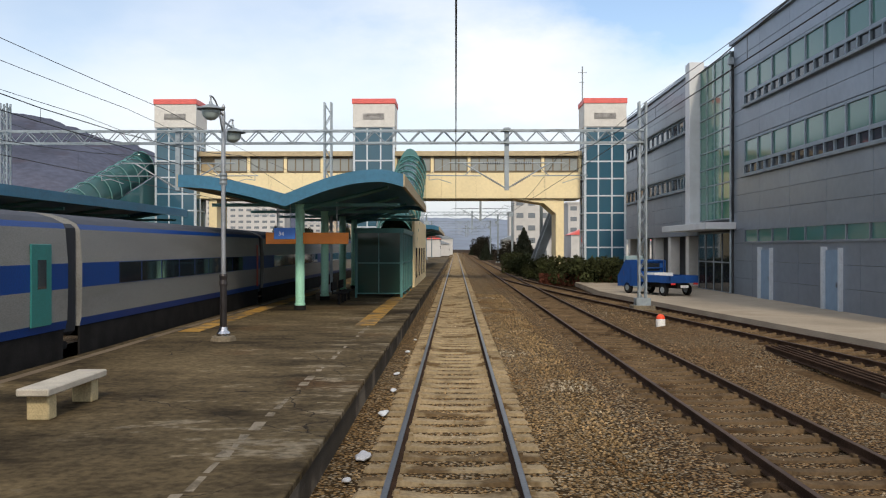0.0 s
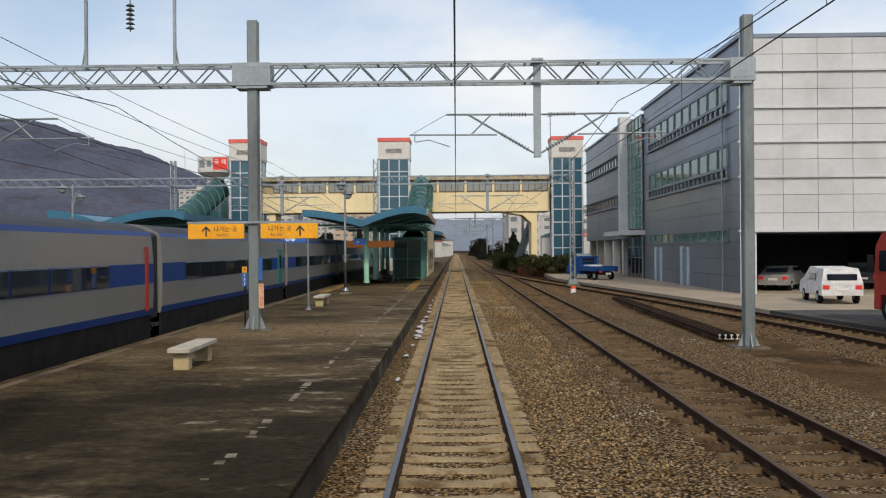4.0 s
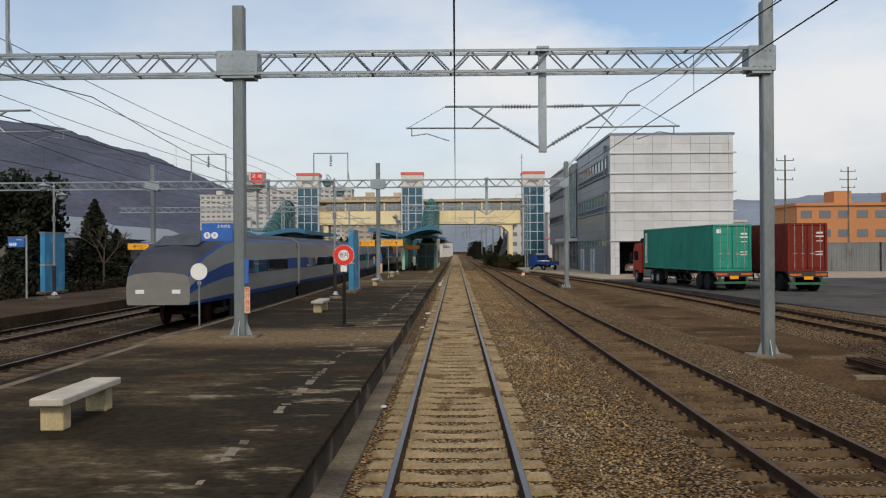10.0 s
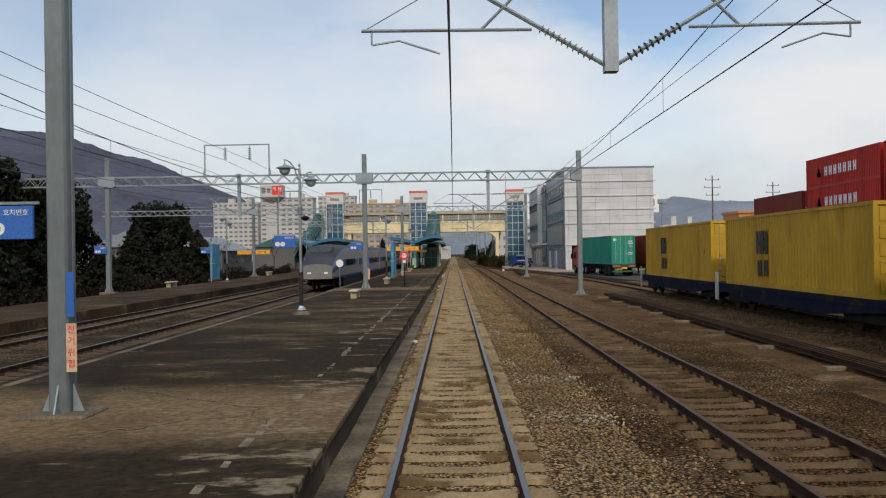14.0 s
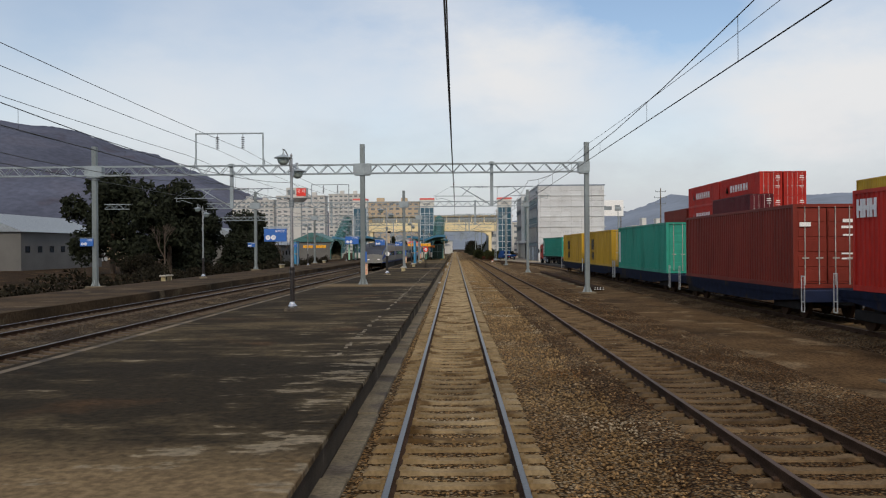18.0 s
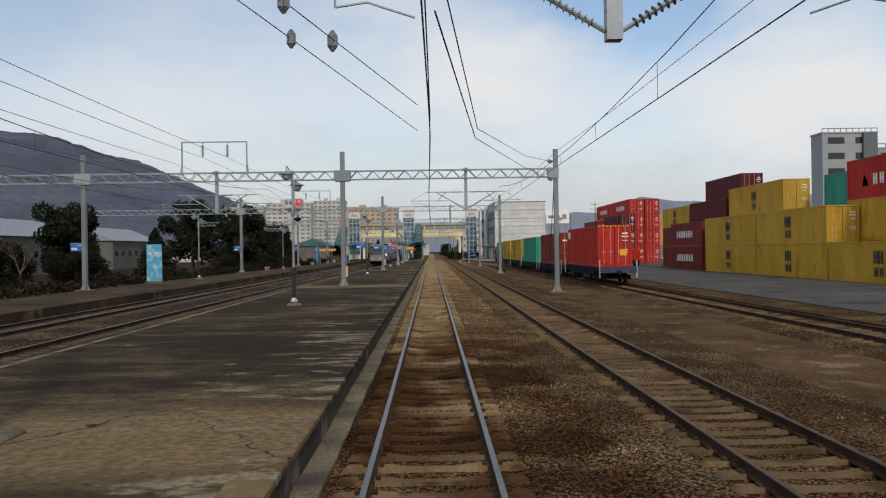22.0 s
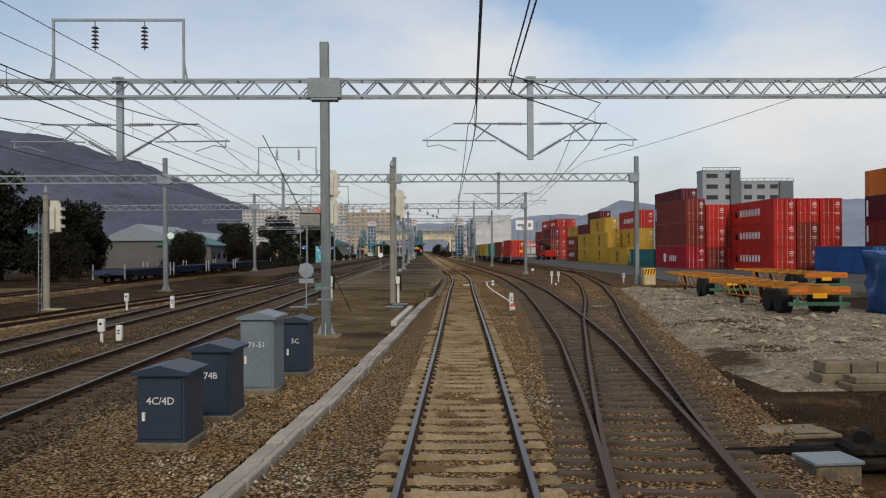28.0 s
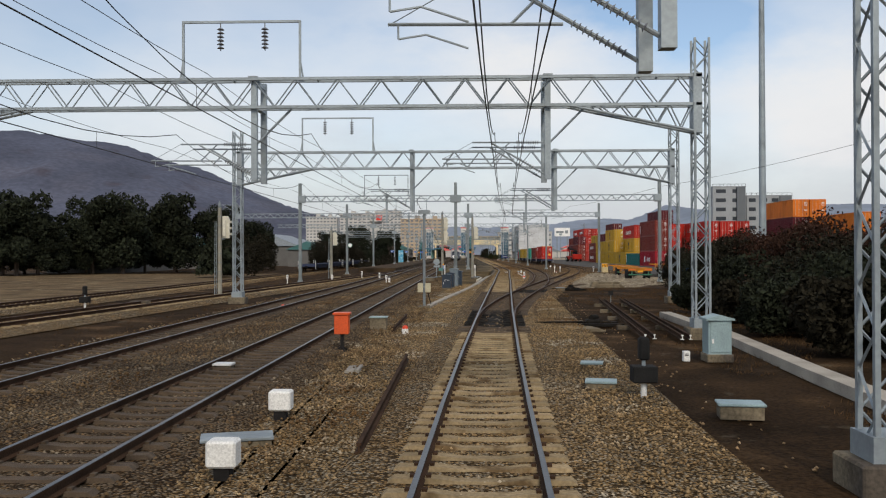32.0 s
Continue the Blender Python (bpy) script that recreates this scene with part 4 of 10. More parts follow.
        for k in range(hung):
            x = xa + (xb - xa) * ((k + 0.5) / hung if hung == 1 else (0.32, 0.70)[k])
            bm = bmesh.new()
            tube(bm, (x, 0, z + 1.97), (x, 0, z + 1.0), 0.02, n=6)
            for q in range(6):
                tube(bm, (x, 0, z + 1.8 - 0.13 * q), (x, 0, z + 1.74 - 0.13 * q), 0.05, 0.13, n=10)
            part("hanging_insulator", bm, PORCELAIN, g)
    return g


PX, RX, LX = -5.78, 8.31, -22.75
for gy in (9.5, -32.0, -76.0, -122.8, -168.9):
    gantry(gy, (LX, PX, RX), (2.35, -14.05), "galvanised steel portal gantry with truss beam across the tracks", z_plat=(PX, LX), frames=((-19.84, -17.23, 1), (-10.6, -8.04, 1)) if gy > 0 else ((-16.3, -12.05, 2),), x_from=-40)
end_gantry = gantry(-203.5, (-38.3, LX, PX, 12.4), (2.0, -14.05), "galvanised steel portal gantry at the platform end", z_plat=(PX,), frames=((-15.85, -11.6, 2),), cap=7.65)
cantilever(end_gantry, -38.3, 10.4, -1)
gantry(-238.8, (-22.54, -7.12, 12.89), (-0.18, -13.94), "wide galvanised portal gantry over the yard throat", frames=((-16.13, -11.82, 2),), cap=7.72)
gantry(47.2, (-20.5, PX, 8.4), (2.3, -12.6), "portal gantry on lattice posts by the station canopy", lattice=True, z_plat=(PX,), x_from=-40)
gantry(-272.5, (-19.8, 6.2), (-0.8, -9.35), "haunched lattice gantry over four tracks", lattice=True, frames=((-15.9, -11.66, 2),), sides=(-1,), deep=1.05, haunch=True, cap=7.65)
gantry(-294.0, (-26.0, 1.95), (-3.3, -13.5), "tall haunched lattice gantry over the junction", lattice=True, frames=((-16.0, -11.9, 2),), sides=(-1,), deep=1.05, haunch=True, cap=7.65)
gantry(-313.0, (-30.0, -0.9), (-3.6,), "lattice gantry close to the track", lattice=True, sides=(-1,), deep=1.05, haunch=True, cap=7.65)
for gy in (92, 135, 178, 215):
    gantry(gy, (LX, PX, 8.3), (2.4, -12.6), "distant galvanised portal gantry", z_plat=(PX,), x_from=-30)

# ---- depot building beside the yard ----
def pane_grid(parent, name, axis, plane, u0, u1, z0, z1, cols, rows, glass, frame, bar=0.05, depth=0.06, out=-1):
    """A glazed field in the plane axis = plane, facing out: a frame mesh with one pane mesh for every opening under it."""
    bm = bmesh.new()

    def slab(a0, a1, c0, c1, d0, d1):
        lo, hi = sorted((plane + out * d0, plane + out * d1))
        if axis == "x":
            box(bm, lo, hi, a0, a1, c0, c1)
        else:
            box(bm, a0, a1, lo, hi, c0, c1)

    us, zs = np.linspace(u0, u1, cols + 1), np.linspace(z0, z1, rows + 1)
    for k, u in enumerate(us):
        slab(u - bar / 2, u + bar / 2, z0, z1, -0.02, depth)
    for k, z in enumerate(zs):
        slab(u0, u1, z - bar / 2, z + bar / 2, -0.018, depth - 0.004)
    fr = part("window_frame", bm, frame, parent)
    for i in range(cols):
        for j in range(rows):
            pb = bmesh.new()
            a0, a1, c0, c1 = us[i] + bar / 2, us[i + 1] - bar / 2, zs[j] + bar / 2, zs[j + 1] - bar / 2
            lo, hi = sorted((plane + out * 0.0, plane + out * 0.02))
            if axis == "x":
                box(pb, lo, hi, a0, a1, c0, c1)
            else:
                box(pb, a0, a1, lo, hi, c0, c1)
            part("pane", pb, glass, fr)
    return fr


def panel_field(parent, axis, plane, u0, u1, z0, z1, nu, nz, mat, gap=0.02, proud=0.05, out=-1):
    """Cladding panels, one mesh each, with open joints between them."""
    du, dz = (u1 - u0) / nu, (z1 - z0) / nz
    bm = bmesh.new()
    a, c = du / 2 - gap / 2, dz / 2 - gap / 2
    if axis == "x":
        box(bm, -proud / 2, proud / 2, -a, a, -c, c, bevel=0.008)
    else:
        box(bm, -a, a, -proud / 2, proud / 2, -c, c, bevel=0.008)
    me = finish("panel", bm, mat)
    for i in range(nu):
        for j in range(nz):
            ob = new("panel", me)
            ob.parent = parent
            u, z = u0 + (i + 0.5) * du, z0 + (j + 0.5) * dz
            ob.location = (plane + out * proud / 2, u, z) if axis == "x" else (u, plane + out * proud / 2, z)


bld = thing("depot_building", "grey and white metal-clad three-storey depot building", "building")
XW, YS = 15.85, 33.05
for block in ((XW + 0.16, 28.3, YS + 0.05, 58.0, 3.42, 14.2), (XW + 0.16, 16.7, YS + 0.05, 58.0, -0.05, 3.42), (16.7, 28.3, 46.0, 58.0, -0.05, 3.42), (27.6, 28.3, YS + 0.05, 46, -0.05, 3.42), (XW + 0.05, 28.3, 58.0, 65.0, -0.05, 13.9),
             (XW + 0.16, 28.3, 65.0, 90.0, 3.4, 14.3), (18.5, 28.3, 65.0, 90.0, -0.05, 3.4)):
    part("wall", boxes(block), PANEL_SEAM, bld)
part("roof", boxes((XW - 0.1, 28.45, YS - 0.1, 58.2, 14.2, 14.42), (XW - 0.1, 28.45, 65, 90.1, 14.3, 14.5)), PANEL_DARK, bld)
# white south face
zb = [3.46, 6.47, 8.43, 10.33, 12.37, 14.2]
for k, (a, b) in enumerate(zip(zb, zb[1:])):
    panel_field(bld, "y", YS, 15.8, 16.28, a, b, 1, 2 if k else 3, PANEL_WHITE)
    panel_field(bld, "y", YS, 16.28, 27.84, a, b, 6, 2 if k else 3, PANEL_WHITE)
    panel_field(bld, "y", YS, 27.84, 28.3, a, b, 1, 2 if k else 3, PANEL_WHITE)
for z in zb[:-1]:
    part("ledge", boxes((15.7, 28.6, YS - 0.2, YS + 0.02, z - 0.07, z + 0.07), bevel=0.015), PANEL_WHITE, bld, "white metal band course")
panel_field(bld, "y", YS, 15.8, 16.72, -0.05, 3.38, 2, 4, PANEL_WHITE)
part("soffit", boxes((16.7, 28.3, YS, 46, 3.36, 3.43)), PANEL_DARK, bld)
# west face: cladding strips and window bands
for a, b, n in ((-0.05, 2.86, 3), (3.66, 6.5, 3), (8.62, 10.3, 2), (12.42, 14.2, 2)):
    panel_field(bld, "x", XW + 0.11, 33.1, 57.8, a, b, 6 if a > 0 else 8, n, PANEL_DARK, gap=0.015)
for a, b in ((2.86, 3.66), (6.5, 8.62), (10.3, 12.42)):
    panel_field(bld, "x", XW + 0.11, 33.1, 35.3, a, b, 1, 1, PANEL_DARK)
    panel_field(bld, "x", XW + 0.11, 55.8, 57.8, a, b, 1, 1, PANEL_DARK)
for z0, z1, low in ((6.62, 8.5, True), (10.42, 12.3, True), (2.9, 3.62, False)):
    w = part("window", boxes((XW + 0.08, XW + 0.2, 35.3, 55.8, z0 - 0.1, z1 + 0.1)), PANEL_SEAM, bld, "long ribbon window")
    if low:
        pane_grid(w, "pane", "x", XW + 0.08, 35.3, 55.8, z0 + 0.62, z1, 10, 1, GREEN_GLASS, WIN_FRAME, bar=0.13, depth=0.10)
        pane_grid(w, "pane", "x", XW + 0.08, 35.3, 55.8, z0, z0 + 0.56, 20, 1, DARK_GLASS, WIN_FRAME, bar=0.11, depth=0.12)
        part("window_sill", boxes((XW - 0.16, XW + 0.1, 35.0, 56.0, z0 - 0.14, z0 - 0.04)), GALV_DARK, w)
    else:
        pane_grid(w, "pane", "x", XW + 0.08, 35.3, 55.8, z0, z1, 10, 1, GREEN_GLASS, PANEL_DARK, bar=0.10, depth=0.10)
for y in (53.2, 45.4):
    d = part("door", boxes((XW - 0.02, XW + 0.1, y - 1.3, y, -0.02, 2.5), bevel=0.01), material("steel_blue_door_%d" % int(y), (0.16, 0.24, 0.33), 0.5, amount=0.08), bld, "blue-grey steel door")
    part("door_frame", boxes((XW - 0.14, XW + 0.1, y, y + 0.22, -0.05, 2.65)), FRAME, d)
    part("door_frame", boxes((XW - 0.1, XW + 0.1, y - 1.52, y - 1.36, -0.05, 2.6)), FRAME, d)
    part("door_handle", boxes((XW - 0.07, XW - 0.02, y - 1.18, y - 1.12, 0.95, 1.15)), CHROME, d)
for y, z0 in ((57.9, -0.05), (36.0, -0.05), (67.2, 4.2)):
    bm = tube(bmesh.new(), (XW - 0.1, y, z0), (XW - 0.1, y, 13.2), 0.06, n=8)
    box(bm, XW - 0.22, XW + 0.05, y - 0.16, y + 0.16, 13.1, 13.5)
    part("downpipe", bm, GALV, bld)
# glazed stair tower with its white fin
tw = part("stair_tower", boxes((XW + 0.02, XW + 0.3, 58.1, 64.2, 4.3, 13.8)), PANEL_SEAM, bld, "green glazed stair tower")
pane_grid(tw, "pane", "x", XW + 0.0, 58.1, 64.2, 4.3, 13.9, 4, 9, glass_like("stair_green_glass", (0.03, 0.16, 0.11), 0.05), GALV, bar=0.07, depth=0.08)
part("fin", boxes((XW - 0.75, XW + 0.2, 64.2, 65.2, 3.9, 14.6), bevel=0.02), PANEL_WHITE, bld, "white vertical fin")
part("entrance_canopy", boxes((XW - 1.7, XW + 0.3, 57.4, 67.6, 3.66, 4.05), bevel=0.02), PANEL_WHITE, bld)
pane_grid(bld, "pane", "x", XW + 0.05, 58.2, 64.8, -0.02, 3.5, 4, 2, DARK_GLASS, GALV_DARK, bar=0.08)
# far wing on piers
for a, b, n in ((3.4, 6.6, 3), (7.65, 10.55, 3), (11.55, 14.3, 3)):
    panel_field(bld, "x", XW + 0.11, 65.2, 89.9, a, b, 6, n, PANEL_DARK, gap=0.015)
for z0, z1 in ((6.66, 7.6), (10.6, 11.5)):
    w = part("window", boxes((XW + 0.08, XW + 0.2, 66.5, 89.5, z0 - 0.08, z1 + 0.08)), PANEL_SEAM, bld, "long ribbon window")
    pane_grid(w, "pane", "x", XW + 0.08, 66.8, 89.3, z0, z1, 14, 1, DARK_GLASS, WIN_FRAME, bar=0.16, depth=0.1)
    part("window_sill", boxes((XW - 0.2, XW + 0.1, 66.3, 89.6, z1 + 0.05, z1 + 0.16), (XW - 0.2, XW + 0.1, 66.3, 89.6, z0 - 0.16, z0 - 0.05)), GALV_DARK, w)
for y in (68.5, 73.5, 78.5, 83.5, 88.5):
    part("pier", boxes((XW + 0.25, XW + 0.95, y - 0.4, y + 0.4, -0.05, 3.45), bevel=0.03), CREAM, bld, "pale concrete pier")

# ---- footbridge and lifts ----
bridge = thing("footbridge", "pale yellow enclosed station footbridge with a ribbon of windows", "bridge")
BX0, BX1, BY0, BY1 = -21.3, 10.3, 79.6, 83.4
part("deck", boxes((BX0, BX1, BY0 + 0.06, BY1, 6.67, 8.84), (BX0, BX1, BY0 + 0.5, BY1, 8.84, 10.2)), TAN, bridge)
panel_field(bridge, "y", BY0 + 0.06, BX0, BX1, 6.7, 8.82, 11, 1, YELLOW_WALL, gap=0.015, proud=0.06)
part("roof", boxes((BX0, BX1 + 0.1, BY0 - 0.25, BY1 + 0.2, 10.18, 10.6), bevel=0.03), TAN, bridge)
for k in range(18):
    x = BX0 + 1.2 + k * 3.05
    if x < BX1 - 1.5:
        pane_grid(bridge, "pane", "y", BY0 + 0.12, x, x + 2.75, 8.95, 10.05, 4, 1, BRIDGE_GLASS, BROWN_FRAME, bar=0.1)
        part("pier", boxes((x + 2.78, x + 3.03, BY0 + 0.02, BY0 + 0.5, 8.84, 10.2)), YELLOW_WALL, bridge)
for x in (8.3, -20.6):
    part("portal_leg", boxes((x, x + 0.68, BY0 + 0.3, BY1 - 0.3, -0.1, 6.7), bevel=0.03), YELLOW_WALL, bridge, "yellow rendered support leg")
bm = bmesh.new()
prism(bm, [(4.8, 6.68), (8.35, 6.68), (8.35, 5.4), (7.3, 6.3)], BY0 + 0.25, BY1 - 0.3)
part("haunch", bm, YELLOW_WALL, bridge)
bm = bmesh.new()
for y in (88.0, 91.0):
    prism(bm, [(9.1, 6.6), (9.9, 6.6), (8.0, 1.6), (7.1, 1.2)], y - 0.2, y + 0.2)
part("stair_stringer", bm, GALV_DARK, bridge, "dark slanting stair stringer")


def lift_tower(x, y, label, z0, mast=False):
    lt = thing("lift_tower", label, "lift tower", group="lift towers")
    w = 3.3
    part("core", boxes((x + 0.12, x + w - 0.12, y + 0.12, y + 2.9, z0, 12.35)), DARK_GLASS, lt)
    pane_grid(lt, "pane", "y", y + 0.1, x, x + w, z0 + 1.3, 12.4, 3, 8, BLUE_GLASS, FRAME, bar=0.11, depth=0.08)
    pane_grid(lt, "pane", "x", x + 0.1, y, y + 3.0, z0 + 1.3, 12.4, 2, 8, BLUE_GLASS, FRAME, bar=0.11, depth=0.08)
    pane_grid(lt, "pane", "x", x + w - 0.1, y, y + 3.0, z0 + 1.3, 12.4, 2, 8, BLUE_GLASS, FRAME, bar=0.11, depth=0.08, out=1)
    part("plinth", boxes((x - 0.05, x + w + 0.05, y - 0.05, y + 3.0, z0, z0 + 1.3), bevel=0.02), CREAM, lt)
    part("head_house", boxes((x - 0.06, x + w + 0.06, y - 0.06, y + 3.06, 12.4, 14.3), bevel=0.02), CREAM, lt, "cream lift machine room")
    lv = boxes(*[(x + 0.75, x + 2.5, y - 0.11, y - 0.05, 13.05 + 0.1 * k, 13.12 + 0.1 * k) for k in range(5)])
    part("louvre", lv, LOUVRE, lt)
    part("parapet", boxes((x - 0.12, x + w + 0.12, y - 0.12, y + 3.12, 14.3, 14.72), bevel=0.02), CORAL, lt, "coral red parapet band")
    if mast:
        bm = tube(bmesh.new(), (x - 0.05, y + 1, 14.3), (x - 0.05, y + 1, 17.5), 0.05, n=6)
        tube(bm, (x - 0.4, y + 1, 17.0), (x + 0.3, y + 1, 17.0), 0.02, n=5)
        tube(bm, (x - 0.3, y + 1, 16.2), (x + 0.1, y + 1, 16.2), 0.02, n=5)
        part("aerial", bm, GALV_DARK, lt)
    return lt


lift_tower(10.45, 78.2, "lift tower with blue glazing and coral red parapet", -0.05, True)
lift_tower(-8.3, 78.2, "lift tower with blue glazing standing on the island platform", Z_PLAT)
lift_tower(-24.5, 78.2, "lift tower with blue glazing on the far platform", Z_PLAT)


def stair_tube(x, label):
    """Glazed barrel-roofed stairs that climb from the platform to the bridge."""
    st = thing("glazed_stairs", label, "stairs", group="glazed stairs")
    rows = [(60.0, 0.3), (79.6, 6.9)]
    bm = bmesh.new()
    n = 10
    rings = []
    for y, z in np.array([np.linspace(60.0, 79.7, 12), np.linspace(2.3, 8.5, 12)]).T:
        rings.append([bm.verts.new((x + 1.25 * math.cos(math.pi * k / n), y, z + 1.9 * math.sin(math.pi * k / n) + 0.2)) for k in range(n + 1)])
    for p, q in zip(rings, rings[1:]):
        for k in range(n):
            bm.faces.new((p[k], q[k], q[k + 1], p[k + 1]))
    bmesh.ops.solidify(bm, geom=bm.faces[:], thickness=0.04)
    part("barrel_roof", bm, GLAZE, st, "teal glazed barrel roof", smooth=True)
    for y, z in np.array([np.linspace(60.0, 79.7, 12), np.linspace(2.3, 8.5, 12)]).T:
        bm = bmesh.new()
        path_tube(bm, [(x + 1.29 * math.cos(math.pi * k / n), y, z + 1.95 * math.sin(math.pi * k / n) + 0.2) for k in range(n + 1)], 0.04, n=5)
        part("hoop", bm, TEAL, st)
    for sx in (-1.2, 1.2):
        sb = bmesh.new()
        a = [sb.verts.new((x + sx - 0.05, y, z)) for y, z in ((60, 0.3), (61, 0.3), (79.7, 6.3), (79.7, 8.6), (60, 2.4))]
        b = [sb.verts.new((x + sx + 0.05, y, z)) for y, z in ((60, 0.3), (61, 0.3), (79.7, 6.3), (79.7, 8.6), (60, 2.4))]
        sb.faces.new(a), sb.faces.new(b[::-1])
        for k in range(5):
            sb.faces.new((a[k], b[k], b[(k + 1) % 5], a[(k + 1) % 5]))
        bmesh.ops.recalc_face_normals(sb, faces=sb.faces)
        part("side_glazing", sb, GLAZE, st)
    me = finish("step", boxes((x - 1.15, x + 1.15, -0.16, 0.16, -0.17, 0.0)), KERB)
    for k in range(38):
        ob = new("step", me)
        ob.parent = st
        ob.location = (0, 61.4 + k * 0.475, 0.47 + k * 0.17)
    return st


stair_tube(-3.7, "teal glazed barrel-roofed stairs down to the island platform")
stair_tube(-26.3, "teal glazed barrel-roofed stairs down to the far platform")
bm = bmesh.new()
prism(bm, [(-4.6 + 0.9 - 0.9 * math.cos(math.pi * k / 10), 8.9 + 1.75 * math.sin(math.pi * k / 10)) for k in range(11)] + [(-2.8, 7.6), (-4.6, 7.6)], 78.0, 79.6)
solid("stair_head", bm, GLAZE, "rounded teal glazed head of the platform stairs", "stair head")


# ---- platform canopies ----
def canopy(name, xs, y0, y1, label, col_x, cols, gutter=None):
    """xs: (x, z) of the wavy roof line; one roof sheet with its fascia, and a row of columns."""
    c = thing(name, label, "canopy", group="platform canopies")
    fine = []
    n = 40
    px, pz = [p[0] for p in xs], [p[1] for p in xs]
    for k in range(n + 1):
        x = px[0] + (px[-1] - px[0]) * k / n
        i = max(j for j in range(len(px)) if px[j] <= x + 1e-9)
        if i == len(px) - 1:
            fine.append((x, pz[-1]))
            continue
        u = (x - px[i]) / (px[i + 1] - px[i])
        fine.append((x, pz[i] + (pz[i + 1] - pz[i]) * (math.sin(u * math.pi / 2) if pz[i + 1] > pz[i] else 1 - math.cos(u * math.pi / 2))))
    bm = bmesh.new()
    prism(bm, fine + [(x, z - 0.10) for x, z in fine[::-1]], y0, y1)
    part("roof_sheet", bm, BLUE_ROOF, c)
    for y in (y0 - 0.05, y1):
        bm = bmesh.new()
        prism(bm, [(x, z + 0.10) for x, z in fine] + [(x, z - 0.32) for x, z in fine[::-1]], y, y + 0.06)
        part("fascia", bm, BLUE_ROOF, c, "blue curved end fascia")
    for x, z in (fine[0], fine[-1]):
        part("gutter", boxes((x - 0.05, x + 0.05, y0, y1, z - 0.3, z + 0.1)), gutter or TAN, c)
    for y in cols:
        bm = lathe(bmesh.new(), [(0.2, 0.0), (0.2, 0.25), (0.17, 0.27), (0.17, 3.85), (0.2, 3.9)], 14, (col_x, y, Z_PLAT))
        part("column", bm, MINT, c, "mint green painted column", smooth=False)
        part("column_foot", lathe(bmesh.new(), [(0.215, 0.0), (0.215, 0.18)], 14, (col_x, y, Z_PLAT)), DARK, c)
        zc = Z_PLAT + 3.8
        bm = bmesh.new()
        for xe, ze in (fine[4], fine[-5]):
            a = Vector((col_x, y, zc - 0.1))
            tube(bm, a, (xe, y, ze - 0.3), 0.09, 0.06, n=8)
        box(bm, px[0] + 0.3, px[-1] - 0.3, y - 0.06, y + 0.06, zc + 0.02, zc + 0.14)
        part("bracket", bm, TEAL, c)
    return c


WAVE = [(-9.3, 4.95), (-5.7, 4.30), (-2.6, 5.12), (-1.75, 4.95)]
canopy("platform_canopy", WAVE, 37.0, 58.0, "blue wavy steel canopy on mint green columns over the platform", -5.75, (40.0, 46.0, 52.0, 57.0))
canopy("platform_canopy", [(-9.3, 4.7), (-5.7, 4.1), (-2.6, 4.9), (-1.75, 4.7)], 98.0, 140.0, "distant blue wavy canopy beyond the footbridge", -5.75, (100.0, 112.0, 124.0, 136.0))
canopy("platform_canopy", [(-23.4, 4.9), (-20.4, 4.2), (-16.6, 4.9), (-15.6, 4.7)], 34.0, 58.0, "blue wavy canopy of the opposite platform", -20.4, (36.0, 43.0, 50.0, 57.0), BLUE_ROOF)
sh = thing("waiting_shelter", "dark green glazed waiting shelter under the canopy", "shelter")
part("frame", boxes(*[(x - 0.05, x + 0.05, y - 0.05, y + 0.05, Z_PLAT, 3.4) for x in (-4.6, -2.5) for y in (48, 51, 54, 57)], (-4.7, -2.4, 47.9, 57.1, 3.3, 3.5)), TEAL, sh)
pane_grid(sh, "pane", "y", 48.0, -4.55, -2.55, 0.5, 3.3, 2, 2, glass_like("shelter_glass", (0.015, 0.05, 0.04), 0.08), TEAL)
pane_grid(sh, "pane", "x", -2.5, 48.0, 57.0, 0.5, 3.3, 6, 2, MATS["shelter_glass"], TEAL, out=1)
sh = thing("notice_wall", "yellow and teal stair flank with dark posters", "wall panel")
part("wall", boxes((-2.55, -2.4, 58.4, 77.5, Z_PLAT, 4.4)), YELLOW_WALL, sh)
for y in (60, 64, 68, 72):
    part("poster", boxes((-2.39, -2.36, y, y + 1.4, 0.8, 2.6)), DARK_GLASS, sh)
hs = thing("hanging_sign", "orange hanging wayfinding sign under the canopy", "sign")
part("board", boxes((-7.0, -3.95, 39.9, 40.05, 2.74, 3.16), bevel=0.01), material("sign_orange", (0.80, 0.24, 0.02), 0.4, amount=0.05), hs)
part("hanger", boxes((-6.6, -6.56, 39.95, 40.0, 3.16, 4.32), (-4.4, -4.36, 39.95, 40.0, 3.16, 4.32)), GALV, hs)
hs = thing("hanging_sign", "small blue carriage number sign under the canopy", "sign")
part("board", boxes((-6.36, -5.61, 38.3, 38.36, 2.9, 3.3), bevel=0.01), SIGN_BLUE, hs)
part("hanger", boxes((-6.2, -6.17, 38.3, 38.34, 3.3, 4.3), (-5.8, -5.77, 38.3, 38.34, 3.3, 4.2)), GALV, hs)
words("34", 0.2, SIGN_WHITE, hs, (-6.1, 38.295, 3.08))
